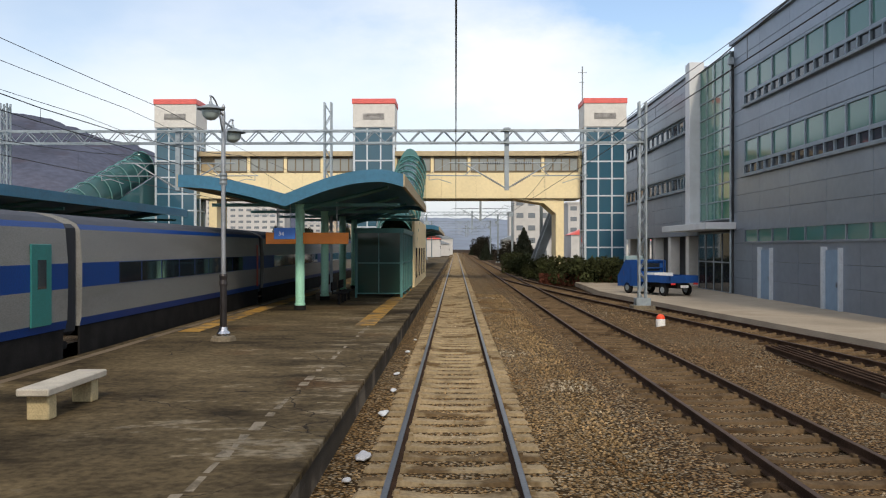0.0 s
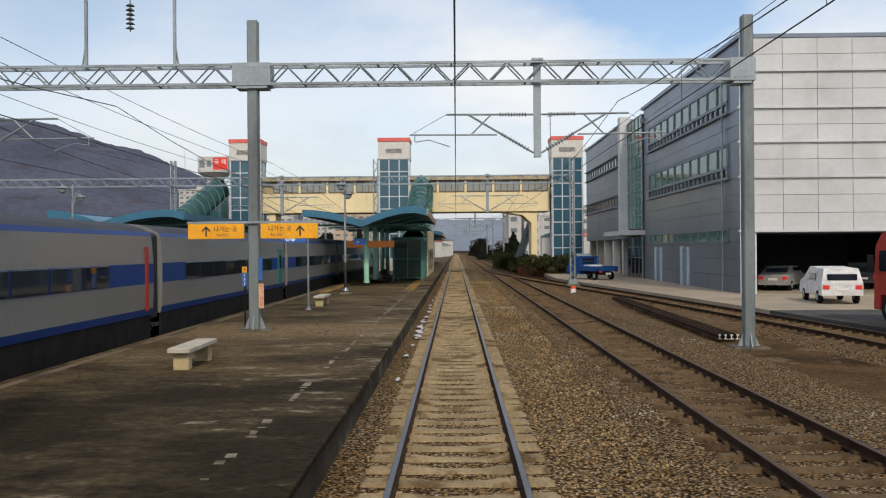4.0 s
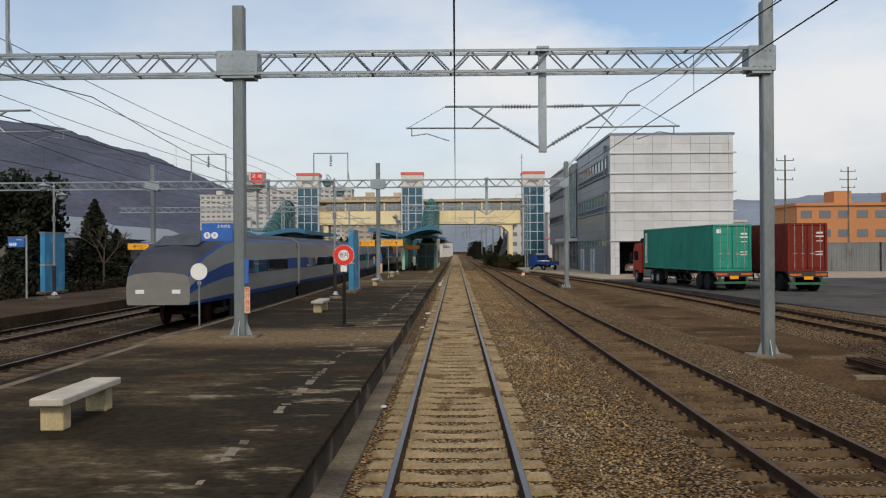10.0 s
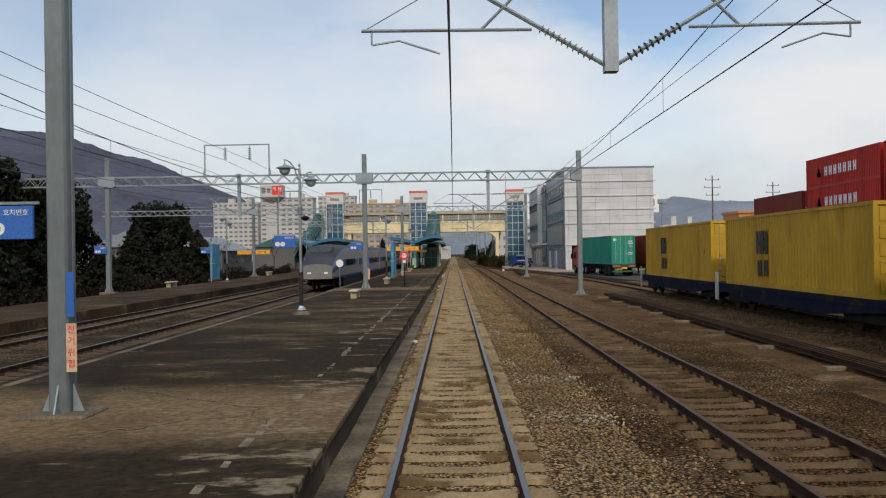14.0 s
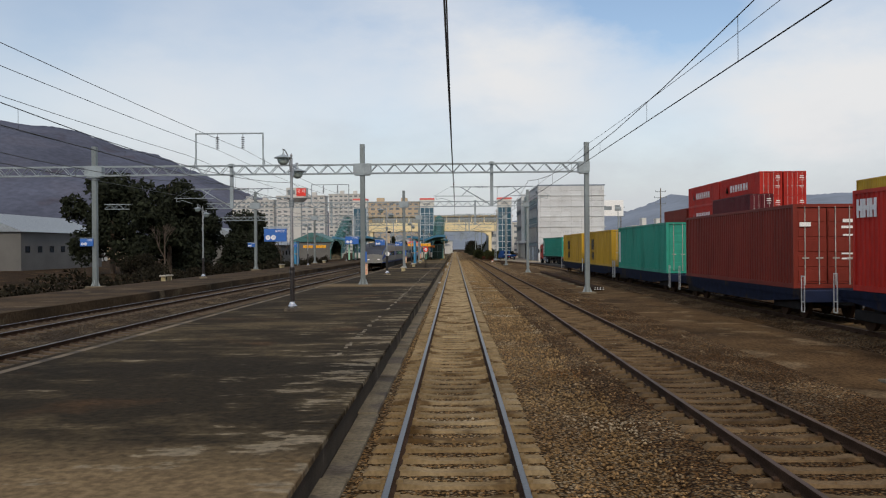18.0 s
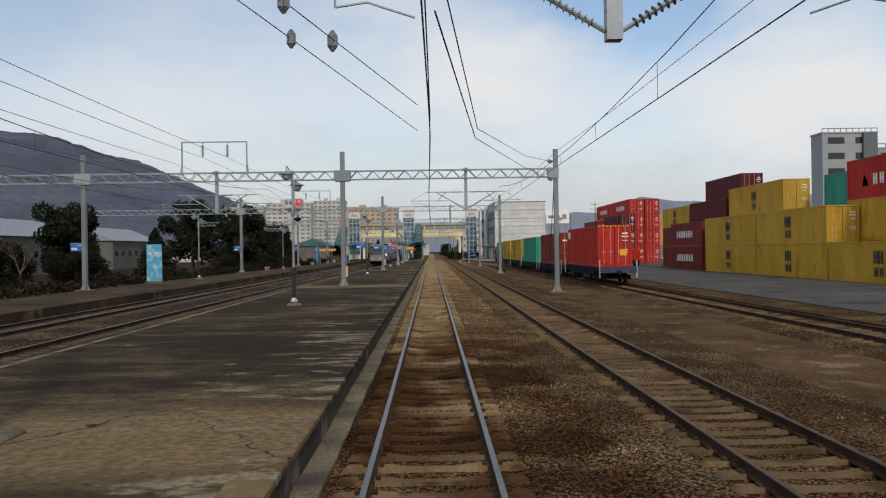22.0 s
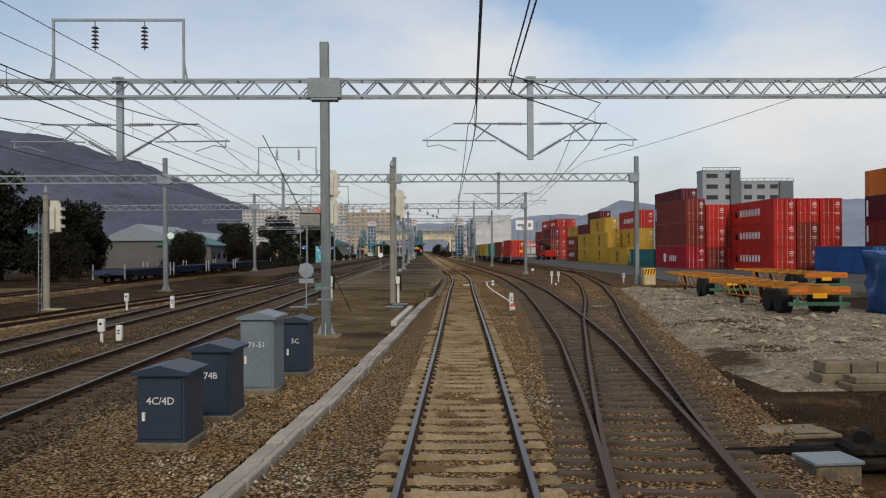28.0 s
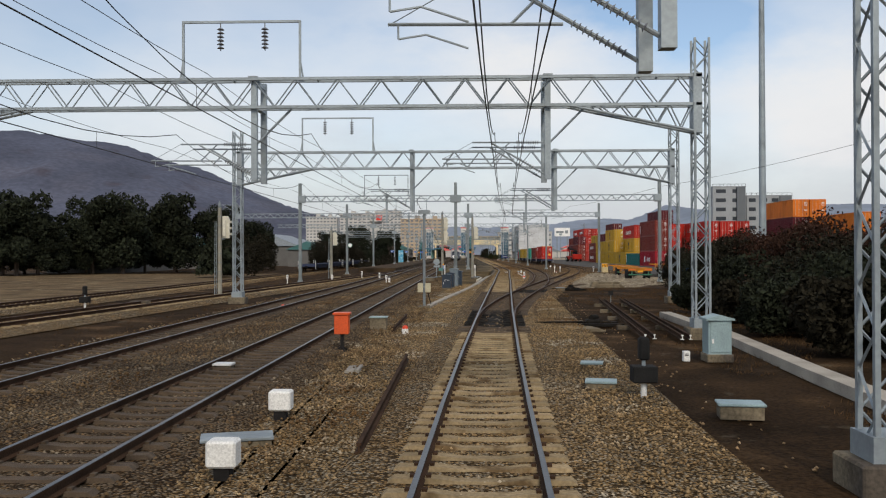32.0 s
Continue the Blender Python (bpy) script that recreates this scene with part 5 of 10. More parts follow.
# benches and bins under the canopy
for y in (43.0, 45.0):
    pb = thing("waiting_bench", "dark steel seat row under the canopy", "bench", group="canopy seats")
    part("seat", boxes((-5.0, -4.5, y, y + 1.6, 0.72, 0.76)), DARK, pb)
    for dy in (0.2, 1.34):
        part("leg", boxes((-4.8, -4.7, y + dy, y + dy + 0.06, Z_PLAT, 0.72)), DARK, pb)
    part("backrest", boxes((-5.05, -5.0, y, y + 1.6, 0.85, 1.2), (-5.03, -4.99, y + 0.2, y + 0.26, 0.7, 1.2)), DARK, pb)

# ---- the passenger train on the near main line track ----
TRAIN_WHITE = material("train_silver_white", (0.215, 0.215, 0.208), 0.4, spots=(((0.19, 0.19, 0.18), 0.55, 0.4),), amount=0.1, scale=0.5, stretch=(1, 0.4, 2), spec=0.3)
TRAIN_BLUE = material("train_blue", (0.006, 0.045, 0.21), 0.45, amount=0.1, scale=0.5, spec=0.25)
TRAIN_ROOF = material("train_roof_grey", (0.055, 0.06, 0.075), 0.75, amount=0.2, scale=0.6, spec=0.2)
BELLOWS = material("gangway_rubber", (0.014, 0.017, 0.024), 0.7, amount=0.2)
DOOR_RED = material("train_door_red", (0.45, 0.035, 0.02), 0.4, amount=0.08)
DOOR_TEAL = material("train_door_teal", (0.03, 0.19, 0.18), 0.4, amount=0.08)
XT = -9.75
SIDE = [(-1.36, 0.95), (1.36, 0.95), (1.40, 1.15), (1.42, 1.9), (1.42, 2.5), (1.36, 3.32), (1.30, 3.45), (1.08, 3.58), (0.7, 3.7), (0, 3.78), (-0.7, 3.7), (-1.08, 3.58), (-1.30, 3.45), (-1.36, 3.32), (-1.42, 2.5), (-1.42, 1.9), (-1.40, 1.15)]
SIDE_MI = [3, 1, 0, 1, 0, 1, 2, 2, 2, 2, 2, 2, 1, 0, 1, 0, 1]


def bogie(parent, y):
    bm = boxes((XT - 1.25, XT - 1.05, y - 1.6, y + 1.6, 0.42, 0.62), (XT + 1.05, XT + 1.25, y - 1.6, y + 1.6, 0.42, 0.62), (XT - 1.1, XT + 1.1, y - 0.3, y + 0.3, 0.5, 0.9), bevel=0.03)
    b = part("bogie", bm, DARK, parent)
    for dy in (-1.2, 1.2):
        w = bmesh.new()
        for sx in (-0.75, 0.75):
            tube(w, (XT + sx - 0.07, y + dy, 0.45), (XT + sx + 0.07, y + dy, 0.45), 0.45, n=20)
        tube(w, (XT - 0.7, y + dy, 0.45), (XT + 0.7, y + dy, 0.45), 0.09, n=8)
        part("wheelset", w, RAIL_RUST, b)


def coach(y0, y1, label, nose=False, door=None):
    """A passenger car between y0 (south end) and y1."""
    c = thing("train_car", label, "train car", group="cars of the standing train")
    bm = bmesh.new()
    rows = [(y0 + 0.35, 1.0, 0.0), (y1 - 0.35, 1.0, 0.0)]
    if nose:
        rows = [(y0, 0.42, 0.0), (y0 + 0.5, 0.58, 0.0), (y0 + 1.5, 0.74, 0.0), (y0 + 3.0, 0.9, 0.0), (y0 + 5.0, 1.0, 0.0), (y1 - 0.35, 1.0, 0.0)]
    rings = []
    for y, s, _ in rows:
        sx = s if s > 0.9 else 0.55 + 0.45 * s
        rings.append([bm.verts.new((XT + u * sx, y, 0.95 + (v - 0.95) * s)) for u, v in SIDE])
    m = len(SIDE)
    for p, q in zip(rings, rings[1:]):
        for k in range(m):
            bm.faces.new((p[k], p[(k + 1) % m], q[(k + 1) % m], q[k])).material_index = SIDE_MI[k]
    bm.faces.new(rings[0][::-1]), bm.faces.new(rings[-1])
    bmesh.ops.recalc_face_normals(bm, faces=bm.faces)
    body = part("body", bm, [TRAIN_WHITE, TRAIN_BLUE, TRAIN_ROOF, DARK], c)
    if nose:
        wb = bmesh.new()
        a = [(-0.75, y0 + 1.75, 3.10), (0.75, y0 + 1.75, 3.10), (0.85, y0 + 3.1, 3.50), (-0.85, y0 + 3.1, 3.50)]
        vs = [wb.verts.new((XT + x, y, z + 0.02)) for x, y, z in a]
        wb.faces.new(vs)
        bmesh.ops.solidify(wb, geom=wb.faces[:], thickness=-0.05)
        part("windscreen", wb, DARK_GLASS, body)
        for sx in (-0.6, 0.6):
            part("headlamp", boxes((XT + sx - 0.14, XT + sx + 0.14, y0 - 0.03, y0 + 0.03, 1.35, 1.5), bevel=0.01), SIGN_WHITE, body)
    first = y0 + (6.0 if nose else 3.2)
    me = finish("window", boxes((-0.012, 0.012, -0.735, 0.735, -0.285, 0.285), bevel=0.01), DARK_GLASS)
    k = first
    while k < y1 - 3.0:
        for sx in (-1.425, 1.425):
            ob = new("window", me)
            ob.parent = body
            ob.location = (XT + sx, k, 2.2)
        k += 1.55
    for sx in (-1.425, 1.425):
        if door is DOOR_RED:
            part("red_stripe", boxes((XT + sx - 0.012, XT + sx + 0.012, y1 - 1.0, y1 - 0.78, 1.1, 3.0), bevel=0.005), DOOR_RED, c)
        elif door:
            d = part("door", boxes((XT + sx - 0.02, XT + sx + 0.02, y1 - 2.0, y1 - 1.15, 1.12, 2.95), bevel=0.01), door, c)
            part("door_window", boxes((XT + sx - 0.03, XT + sx + 0.03, y1 - 1.75, y1 - 1.4, 1.95, 2.6)), DARK_GLASS, d)
    part("gangway", boxes((XT - 1.3, XT + 1.3, y1 - 0.36, y1 + 0.36, 0.75, 3.45), bevel=0.1), BELLOWS, c, "dark rubber gangway bellows")
    # added black panels stand in for the deep shade under the car
    for sx in (-1.34, 1.29):
        part("skirt", boxes((XT + sx, XT + sx + 0.05, y0 + (4.0 if nose else 0.4), y1 - 0.4, 0.22, 0.97), bevel=0.01), DARK, c, "black strip for the shade below the body")
    part("underframe", boxes((XT - 1.2, XT + 1.2, y0 + (3.5 if nose else 2.6), y1 - 3.2, 0.45, 0.96)), DARK, c)
    bogie(c, y1 - 1.6)
    if nose:
        bogie(c, y0 + 4.2)
    c.matrix_world = Matrix.Diagonal((1, 1, 0.905, 1))
    return c


coach(-27.0, -9.4, "silver and blue driving car of a passenger train at the platform", True)
for k in range(7):
    coach(-9.4 + 18.2 * k, 8.8 + 18.2 * k, "silver passenger car with a dark blue window band", False, DOOR_TEAL if k == 1 else DOOR_RED)

# ---- platform furniture ----


def street_lamp(x, y, label, z=Z_PLAT, flip=1):
    l = thing("platform_lamp", label, "lamp post", (x, y, z), group="platform lamps")
    part("plinth", lathe(bmesh.new(), [(0.34, 0.0), (0.30, 0.1), (0.24, 0.12)], 8), KERB, l, "rough concrete plinth")
    part("base_collar", lathe(bmesh.new(), [(0.17, 0.08), (0.17, 0.18), (0.12, 0.25), (0.1, 0.34)], 14), CHROME, l, "bright steel base collar")
    part("sleeve", lathe(bmesh.new(), [(0.085, 0.3), (0.085, 1.35), (0.075, 1.4)], 12), LAMP_DARK, l)
    bm = lathe(bmesh.new(), [(0.065, 1.35), (0.055, 3.4), (0.05, 5.65), (0.03, 5.7), (0.05, 5.78), (0.01, 5.86)], 12)
    part("post", bm, LAMP_POST, l)
    part("collar", lathe(bmesh.new(), [(0.09, 3.85), (0.1, 3.9), (0.085, 3.95), (0.1, 4.0), (0.085, 4.05), (0.1, 4.1), (0.09, 4.15)], 12), GALV_DARK, l)
    part("collar", lathe(bmesh.new(), [(0.095, 1.35), (0.105, 1.4), (0.09, 1.5), (0.105, 1.6), (0.09, 1.65)], 12), LAMP_DARK, l)
    for s, h, o in ((-1, 5.68, 0.74), (1, 5.30, 0.58)):
        bm = bmesh.new()
        pts = [(s * 0.05, 0, h - 0.5), (s * 0.12, 0, h - 0.38), (s * o * 0.35, 0, h - 0.02), (s * o * 0.62, 0, h + 0.16), (s * o * 0.85, 0, h + 0.24), (s * (o + 0.05), 0, h + 0.24)]
        path_tube(bm, pts, 0.022, n=6)
        tube(bm, (s * 0.03, 0, h - 0.1 if s < 0 else h + 0.12), (s * o * 0.9, 0, h + 0.05), 0.028, n=6)
        tube(bm, (s * o, 0, h + 0.24), (s * o, 0, h + 0.08), 0.02, n=6)
        part("arm", bm, LAMP_POST, l)
        hd = part("shade", lathe(bmesh.new(), [(0.03, 0.12), (0.05, 0.05), (0.18, 0.0), (0.33, -0.06), (0.33, -0.08), (0.05, -0.05)], 20, (s * o, 0, h)), GALV, l, "flat grey lamp shade")
        part("globe", lathe(bmesh.new(), [(0.21, -0.07), (0.215, -0.14), (0.18, -0.25), (0.1, -0.32), (0.02, -0.34)], 18, (s * o, 0, h)), GLOBE, hd, "frosted glass globe", smooth=True)
    return l


LAMP = street_lamp(-5.75, 29.5, "two-armed steel platform lamp with frosted globes")
LAMP.matrix_world = pose(-5.75, 29.5, Z_PLAT, 0, 0, 82)
for x, y, tn in ((-5.85, -13.4, 70), (-5.9, -55.4, 52), (-6.05, -98.3, 78), (-5.93, -142.5, 80), (-6.0, -178.0, 80), (-5.8, 72.0, 75)):
    copy_thing(LAMP, pose(x, y, Z_PLAT, 0, 0, tn))
for y in (-12.0, -60.6, -101.7, -142.0, 30.0):
    copy_thing(LAMP, pose(smooth_step(y, LEFT_B) - 5.8, y, Z_PLAT, 0, 0, 75))


def stone_bench(x, y, label):
    b = thing("stone_bench", label, "bench", (x, y, Z_PLAT), group="stone benches")
    part("seat", boxes((-0.22, 0.22, -0.95, 0.95, 0.34, 0.44), bevel=0.015), BENCH, b)
    for dy in (-0.68, 0.68):
        part("leg", boxes((-0.15, 0.15, dy - 0.12, dy + 0.12, 0.0, 0.34), bevel=0.015), BENCH_LEG, b, "cream stone block leg")
    return b


SB = stone_bench(-5.55, 20.4, "pale terrazzo bench on two cream stone blocks")
for x, y in ((-5.3, 2.1), (-5.15, -22.3), (-5.2, -43.3)):
    copy_thing(SB, pose(x, y, Z_PLAT))
for y in (-22.9, -66.0, 12.0):
    copy_thing(SB, pose(-21.6, y, Z_PLAT))

# exit signs on the first gantry post
es = thing("exit_sign", "two amber exit signs with arrows on the gantry post", "sign")
for x0, x1, ax, tx in ((-7.62, -6.02, -7.1, -6.55), (-5.55, -3.92, -4.42, -5.0)):
    p = part("board", boxes((x0, x1, 9.24, 9.32, 2.93, 3.36), bevel=0.01), SIGN_YELLOW, es)
    words("나가는 곳", 0.17, SIGN_BLACK, p, (tx, 9.235, 3.2))
    words("Exit 出口", 0.09, SIGN_BLACK, p, (tx - 0.08, 9.235, 3.04))
    bm = bmesh.new()
    prism(bm, [(ax - 0.02, 3.0), (ax + 0.02, 3.0), (ax + 0.02, 3.28), (ax - 0.02, 3.28)], 9.23, 9.238)
    prism(bm, [(ax - 0.12, 3.17), (ax, 3.30), (ax + 0.12, 3.17), (ax + 0.12, 3.12), (ax, 3.24), (ax - 0.12, 3.12)], 9.228, 9.236)
    part("arrow", bm, SIGN_BLACK, p)
part("bar", boxes((-7.65, -3.9, 9.26, 9.32, 3.37, 3.43)), GALV, es)

# danger plates and blue strips on the gantry posts
for n, gy in enumerate((9.5, -32.0, -76.0, -122.8)):
    dp = thing("danger_plate", "red on cream warning plate strapped to the gantry post", "sign", group="danger plates")
    b = part("board", boxes((PX + 0.155, PX + 0.18, gy - 0.2, gy - 0.02, 0.95, 1.65)), material("cream_plate_%d" % n, (0.62, 0.45, 0.30), 0.6, amount=0.2, scale=4), dp)
    part("front", boxes((PX + 0.15, PX + 0.3, gy - 0.215, gy - 0.2, 0.95, 1.65)), MATS["cream_plate_%d" % n], b)
    for k, ch in enumerate("전기위험"):
        words(ch, 0.13, SIGN_RED, b, (PX + 0.225, gy - 0.217, 1.56 - 0.165 * k))
    bs = thing("blue_strip", "narrow blue plate on the gantry post", "sign", group="blue strips")
    part("board", boxes((PX + 0.155, PX + 0.26, gy - 0.2, gy - 0.18, 1.75, 2.4)), SIGN_BLUE, bs)


def car_number_sign(x, y, num, label, post=False):
    s = thing("carriage_sign", label, "sign", group="carriage number signs")
    p = part("board", boxes((x - 0.92, x - 0.08, y - 0.04, y + 0.02, 2.88, 3.36), bevel=0.008), SIGN_BLUE, s)
    for k, ch in enumerate(num):
        d = bmesh.new()
        cx = x - 0.77 + 0.2 * k
        tube(d, (cx, y - 0.05, 3.03), (cx, y - 0.04, 3.03), 0.09, n=20)
        part("disc", d, SIGN_WHITE, p)
        words(ch, 0.1 if len(ch) > 1 else 0.14, SIGN_BLUE, p, (cx, y - 0.053, 3.03))
    words("호차번호", 0.1, SIGN_WHITE, p, (x - 0.32, y - 0.045, 3.26))
    part("bracket", boxes((x - 0.95, x, y - 0.02, y + 0.02, 3.38, 3.42)), GALV, s)
    if post:
        part("post", tube(bmesh.new(), (x, y, Z_PLAT), (x, y, 3.5), 0.05, n=8), GALV, s)
    return s


car_number_sign(-5.69, 17.9, ("6", "7"), "blue carriage number sign on a slim grey post")
for x, y, n in ((PX, -32.0, ("8", "9")), (PX - 0.05, -76.3, ("10", "11")), (-6.05, -98.3, ("11", "12")), (-5.9, -55.4, ("9", "10"))):
    car_number_sign(x - 0.1, y - 0.05, n, "blue carriage number sign with white discs on a bracket")
for y, n in ((-32.2, ("5", "6")), (-76.2, ("8", "9")), (-12.0, ("7", "8")), (9.4, ("3", "4")), (-122.9, ("9", "10"))):
    car_number_sign(-21.6 if n[0] == "7" else -22.7, y, n, "blue carriage number sign beside the far platform", n[0] == "7")

# blue wrapped board, its post, and the other small posts
bd = thing("station_board", "tall blue board standing on a concrete foot", "sign board")
BOARD_BLUE = material("faded_blue_board", (0.035, 0.22, 0.42), 0.5, spots=(((0.07, 0.31, 0.50), 0.55, 1.2),), amount=0.15, scale=1.2)
part("foot", boxes((-6.0, -5.45, -8.15, -5.4, Z_PLAT, 0.46), bevel=0.02), KERB, bd)
part("panel", boxes((-5.86, -5.58, -8.0, -5.6, 0.44, 3.66), bevel=0.02), BOARD_BLUE, bd)
part("strip", boxes((-5.87, -5.57, -8.02, -7.0, 1.9, 1.95)), SIGN_YELLOW, bd)
part("cap", boxes((-5.88, -5.56, -8.02, -5.58, 3.66, 3.76)), GALV_DARK, bd)
for x, y, h in ((-5.6, -5.2, 3.1), (-5.69, 17.9, 3.2)):
    tp = thing("grey_post", "slim grey steel post on the platform", "post", (x, y, Z_PLAT), group="slim posts")
    part("shaft", lathe(bmesh.new(), [(0.12, 0.0), (0.05, 0.1), (0.04, 0.12), (0.04, h)], 10), GALV, tp)
km = thing("marker_post", "amber and blue number plates on a slim post", "sign", (-6.12, 9.7, Z_PLAT))
part("shaft", tube(bmesh.new(), (0, 0, 0), (0, 0, 1.85), 0.025, n=8), DARK, km)
part("top_plate", boxes((-0.07, 0.07, -0.04, -0.02, 1.66, 1.83)), SIGN_YELLOW, km)
lp = part("lower_plate", boxes((-0.07, 0.07, -0.04, -0.02, 1.26, 1.65)), SIGN_BLUE, km)
words("4", 0.15, SIGN_BLACK, km, (0, -0.045, 1.745))
for k, ch in enumerate("183"):
    words(ch, 0.13, SIGN_WHITE, lp, (0, -0.045, 1.58 - 0.125 * k))
fb = thing("station_board", "pale blue name board on the far platform", "sign board")
part("panel", boxes((-22.8, -21.6, -110.4, -110.2, 0.45, 3.4), bevel=0.02), material("pale_blue_print", (0.08, 0.36, 0.56), 0.5, spots=(((0.28, 0.52, 0.62), 0.52, 2.2),), amount=0.15, scale=2.0), fb)
part("foot", boxes((-22.85, -21.55, -110.6, -110.0, Z_PLAT, 0.46)), KERB, fb)
words("옥 전", 0.42, SIGN_WHITE, fb, (-22.2, -110.42, 2.6))
fb = copy_thing(bd, pose(-17.0, -0.0, 0))
tagged(fb, "tall blue board on the far platform", "sign board")

# stop sign and white discs
st = thing("stop_sign", "round red stop sign on a black post", "sign", (-3.42, -28.7, Z_PLAT))
part("base", lathe(bmesh.new(), [(0.34, 0.0), (0.33, 0.03), (0.06, 0.05)], 20), DARK, st)
part("post", tube(bmesh.new(), (0, 0, 0.03), (0, 0, 1.75), 0.05, n=10), DARK, st)
part("clamp", boxes((-0.1, 0.1, -0.06, 0.0, 1.66, 1.84)), SIGN_WHITE, st)
dsc = part("disc", tube(bmesh.new(), (0, -0.05, 2.16), (0, -0.03, 2.16), 0.31, n=36), SIGN_RED, st)
part("rim", tube(bmesh.new(), (0, -0.045, 2.16), (0, -0.025, 2.16), 0.318, n=36), SIGN_WHITE, dsc)
part("centre", tube(bmesh.new(), (0, -0.056, 2.16), (0, -0.04, 2.16), 0.165, n=32), SIGN_WHITE, dsc)
words("정지", 0.16, SIGN_BLACK, dsc, (0, -0.06, 2.16))
for x, y, z, r in ((-7.95, -28.5, 1.68, 0.26), (-8.2, -173.2, 1.75, 0.26)):
    wd = thing("white_disc", "plain white disc marker on a slim post", "sign", (x, y, Z_PLAT), group="disc markers")
    part("disc", tube(bmesh.new(), (0, -0.02, z), (0, 0.0, z), r, n=32), SIGN_WHITE, wd)
    part("post", tube(bmesh.new(), (0, 0.02, 0), (0, 0.02, z), 0.03, n=8), GALV_DARK, wd)
    part("clamp", boxes((-0.06, 0.06, 0.0, 0.05, z - 0.4, z - 0.3)), GALV, wd)
for k, (x, y) in enumerate(((-5.93, -142.5), (-5.9, -55.4))):
    sp = thing("loudspeaker", "round grey platform loudspeaker on the lamp post", "loudspeaker", (x, y, Z_PLAT), group="loudspeakers")
    part("horn", lathe(bmesh.new(), [(0.05, -0.1), (0.17, 0.0), (0.17, 0.04), (0.03, 0.1)], 16, (0.2, 0, 3.72)), DARK, sp)
    part("arm", tube(bmesh.new(), (0, 0, 3.72), (0.2, 0, 3.72), 0.03, n=6), GALV, sp)

fe = copy_thing(es, pose(LX - PX, 0, -0.15))
tagged(fe, "two amber exit signs on the far platform's gantry post", "sign")
# platform edge: kerb stones, drain kerb and the faded line
me_k = finish("edge_stone", boxes((-0.24, 0.24, -0.985, 0.985, -0.09, 0.0), bevel=0.012), PLATFORM)
EDGE_TAN = material("tan_edge_concrete", (0.15, 0.108, 0.058), 0.92, spots=(((0.06, 0.046, 0.03), 0.54, 0.8), ((0.22, 0.18, 0.12), 0.6, 1.6)), scale=0.8, amount=0.3, per_object=0.2, bump=0.4, bump_scale=25, spec=0.07)
me_k2 = finish("edge_stone", boxes((-0.24, 0.24, -0.985, 0.985, -0.09, 0.0), bevel=0.012), EDGE_TAN)
edge = thing("platform_edge", "row of worn concrete edge stones along the platform", "platform edge", kind="structure")
y = 120.0
while y > -214:
    ob = new("edge_stone", me_k if y > -172 else me_k2)
    ob.parent = edge
    sl = math.degrees(math.atan2(own(y - 1) - own(y + 1), 2))
    ob.matrix_basis = pose(own(y) - 1.66 - 0.16, y, Z_PLAT + 0.006 + random.uniform(-0.003, 0.004), 0, random.uniform(-0.3, 0.3), sl)
    y -= 2.0
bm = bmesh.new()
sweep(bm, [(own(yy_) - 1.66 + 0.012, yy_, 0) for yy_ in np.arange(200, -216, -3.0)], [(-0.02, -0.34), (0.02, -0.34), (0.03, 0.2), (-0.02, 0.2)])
solid("platform_wall", bm, EDGEWALL, "dark concrete face of the platform edge", "wall", kind="structure")
drain = thing("drain_kerb", "pale concrete drain kerb at the foot of the platform", "kerb", kind="structure")
me_d = finish("kerb_block", boxes((-0.17, 0.17, -0.99, 0.99, -0.2, 0.0), bevel=0.015), KERB)
y = -31.0
while y > -216:
    ob = new("kerb_block", me_d)
    ob.parent = drain
    sl = math.degrees(math.atan2(own(y - 1) - own(y + 1), 2))
    ob.matrix_basis = pose(own(y) - 1.46 + random.uniform(-0.012, 0.012), y, -0.135 + random.uniform(-0.012, 0.012), 0, random.uniform(-1, 1), sl + random.uniform(-0.3, 0.3))
    y -= 2.0
FADED = material("faded_line_paint", (0.22, 0.185, 0.135), 0.9, spots=(((0.13, 0.105, 0.072), 0.5, 3.0),), scale=0.8, amount=0.3, spec=0.2)
line_rng = random.Random(17)
fl_bm = bmesh.new()
ly = 40.0
while ly > -112.0:
    # what is left of the paint: short flakes of uneven width
    step = line_rng.uniform(0.05, 0.55)
    wl, wr = line_rng.uniform(0.02, 0.10), line_rng.uniform(0.02, 0.10)
    if line_rng.random() < 0.62:
        vs = [fl_bm.verts.new((-2.55 + dx, ly - dy, Z_PLAT + 0.004)) for dx, dy in ((-wl, 0.0), (wr * 0.7, line_rng.uniform(-0.03, 0.03)), (wr, step), (-wl * line_rng.uniform(0.4, 1.0), step))]
        fl_bm.faces.new(vs[::-1])
    ly -= step + line_rng.uniform(0.0, 0.25)
bmesh.ops.recalc_face_normals(fl_bm, faces=fl_bm.faces)
solid("platform_line", fl_bm, FADED, "faded flaking line along the platform edge", "painted line", kind="structure")
bm = bmesh.new()
sweep(bm, [(smooth_step(y_, PLAT_LEFT) + 0.32, y_, Z_PLAT) for y_ in np.arange(60, -200, -4.0)], [(-0.10, 0.0), (0.10, 0.0), (0.10, 0.004), (-0.10, 0.004)])
solid("platform_line", bm, material("pale_edge_line", (0.17, 0.125, 0.078), 0.9, spots=(((0.05, 0.038, 0.026), 0.5, 0.8),), amount=0.3, scale=0.8), "worn pale line along the main line edge", "painted line", kind="structure")
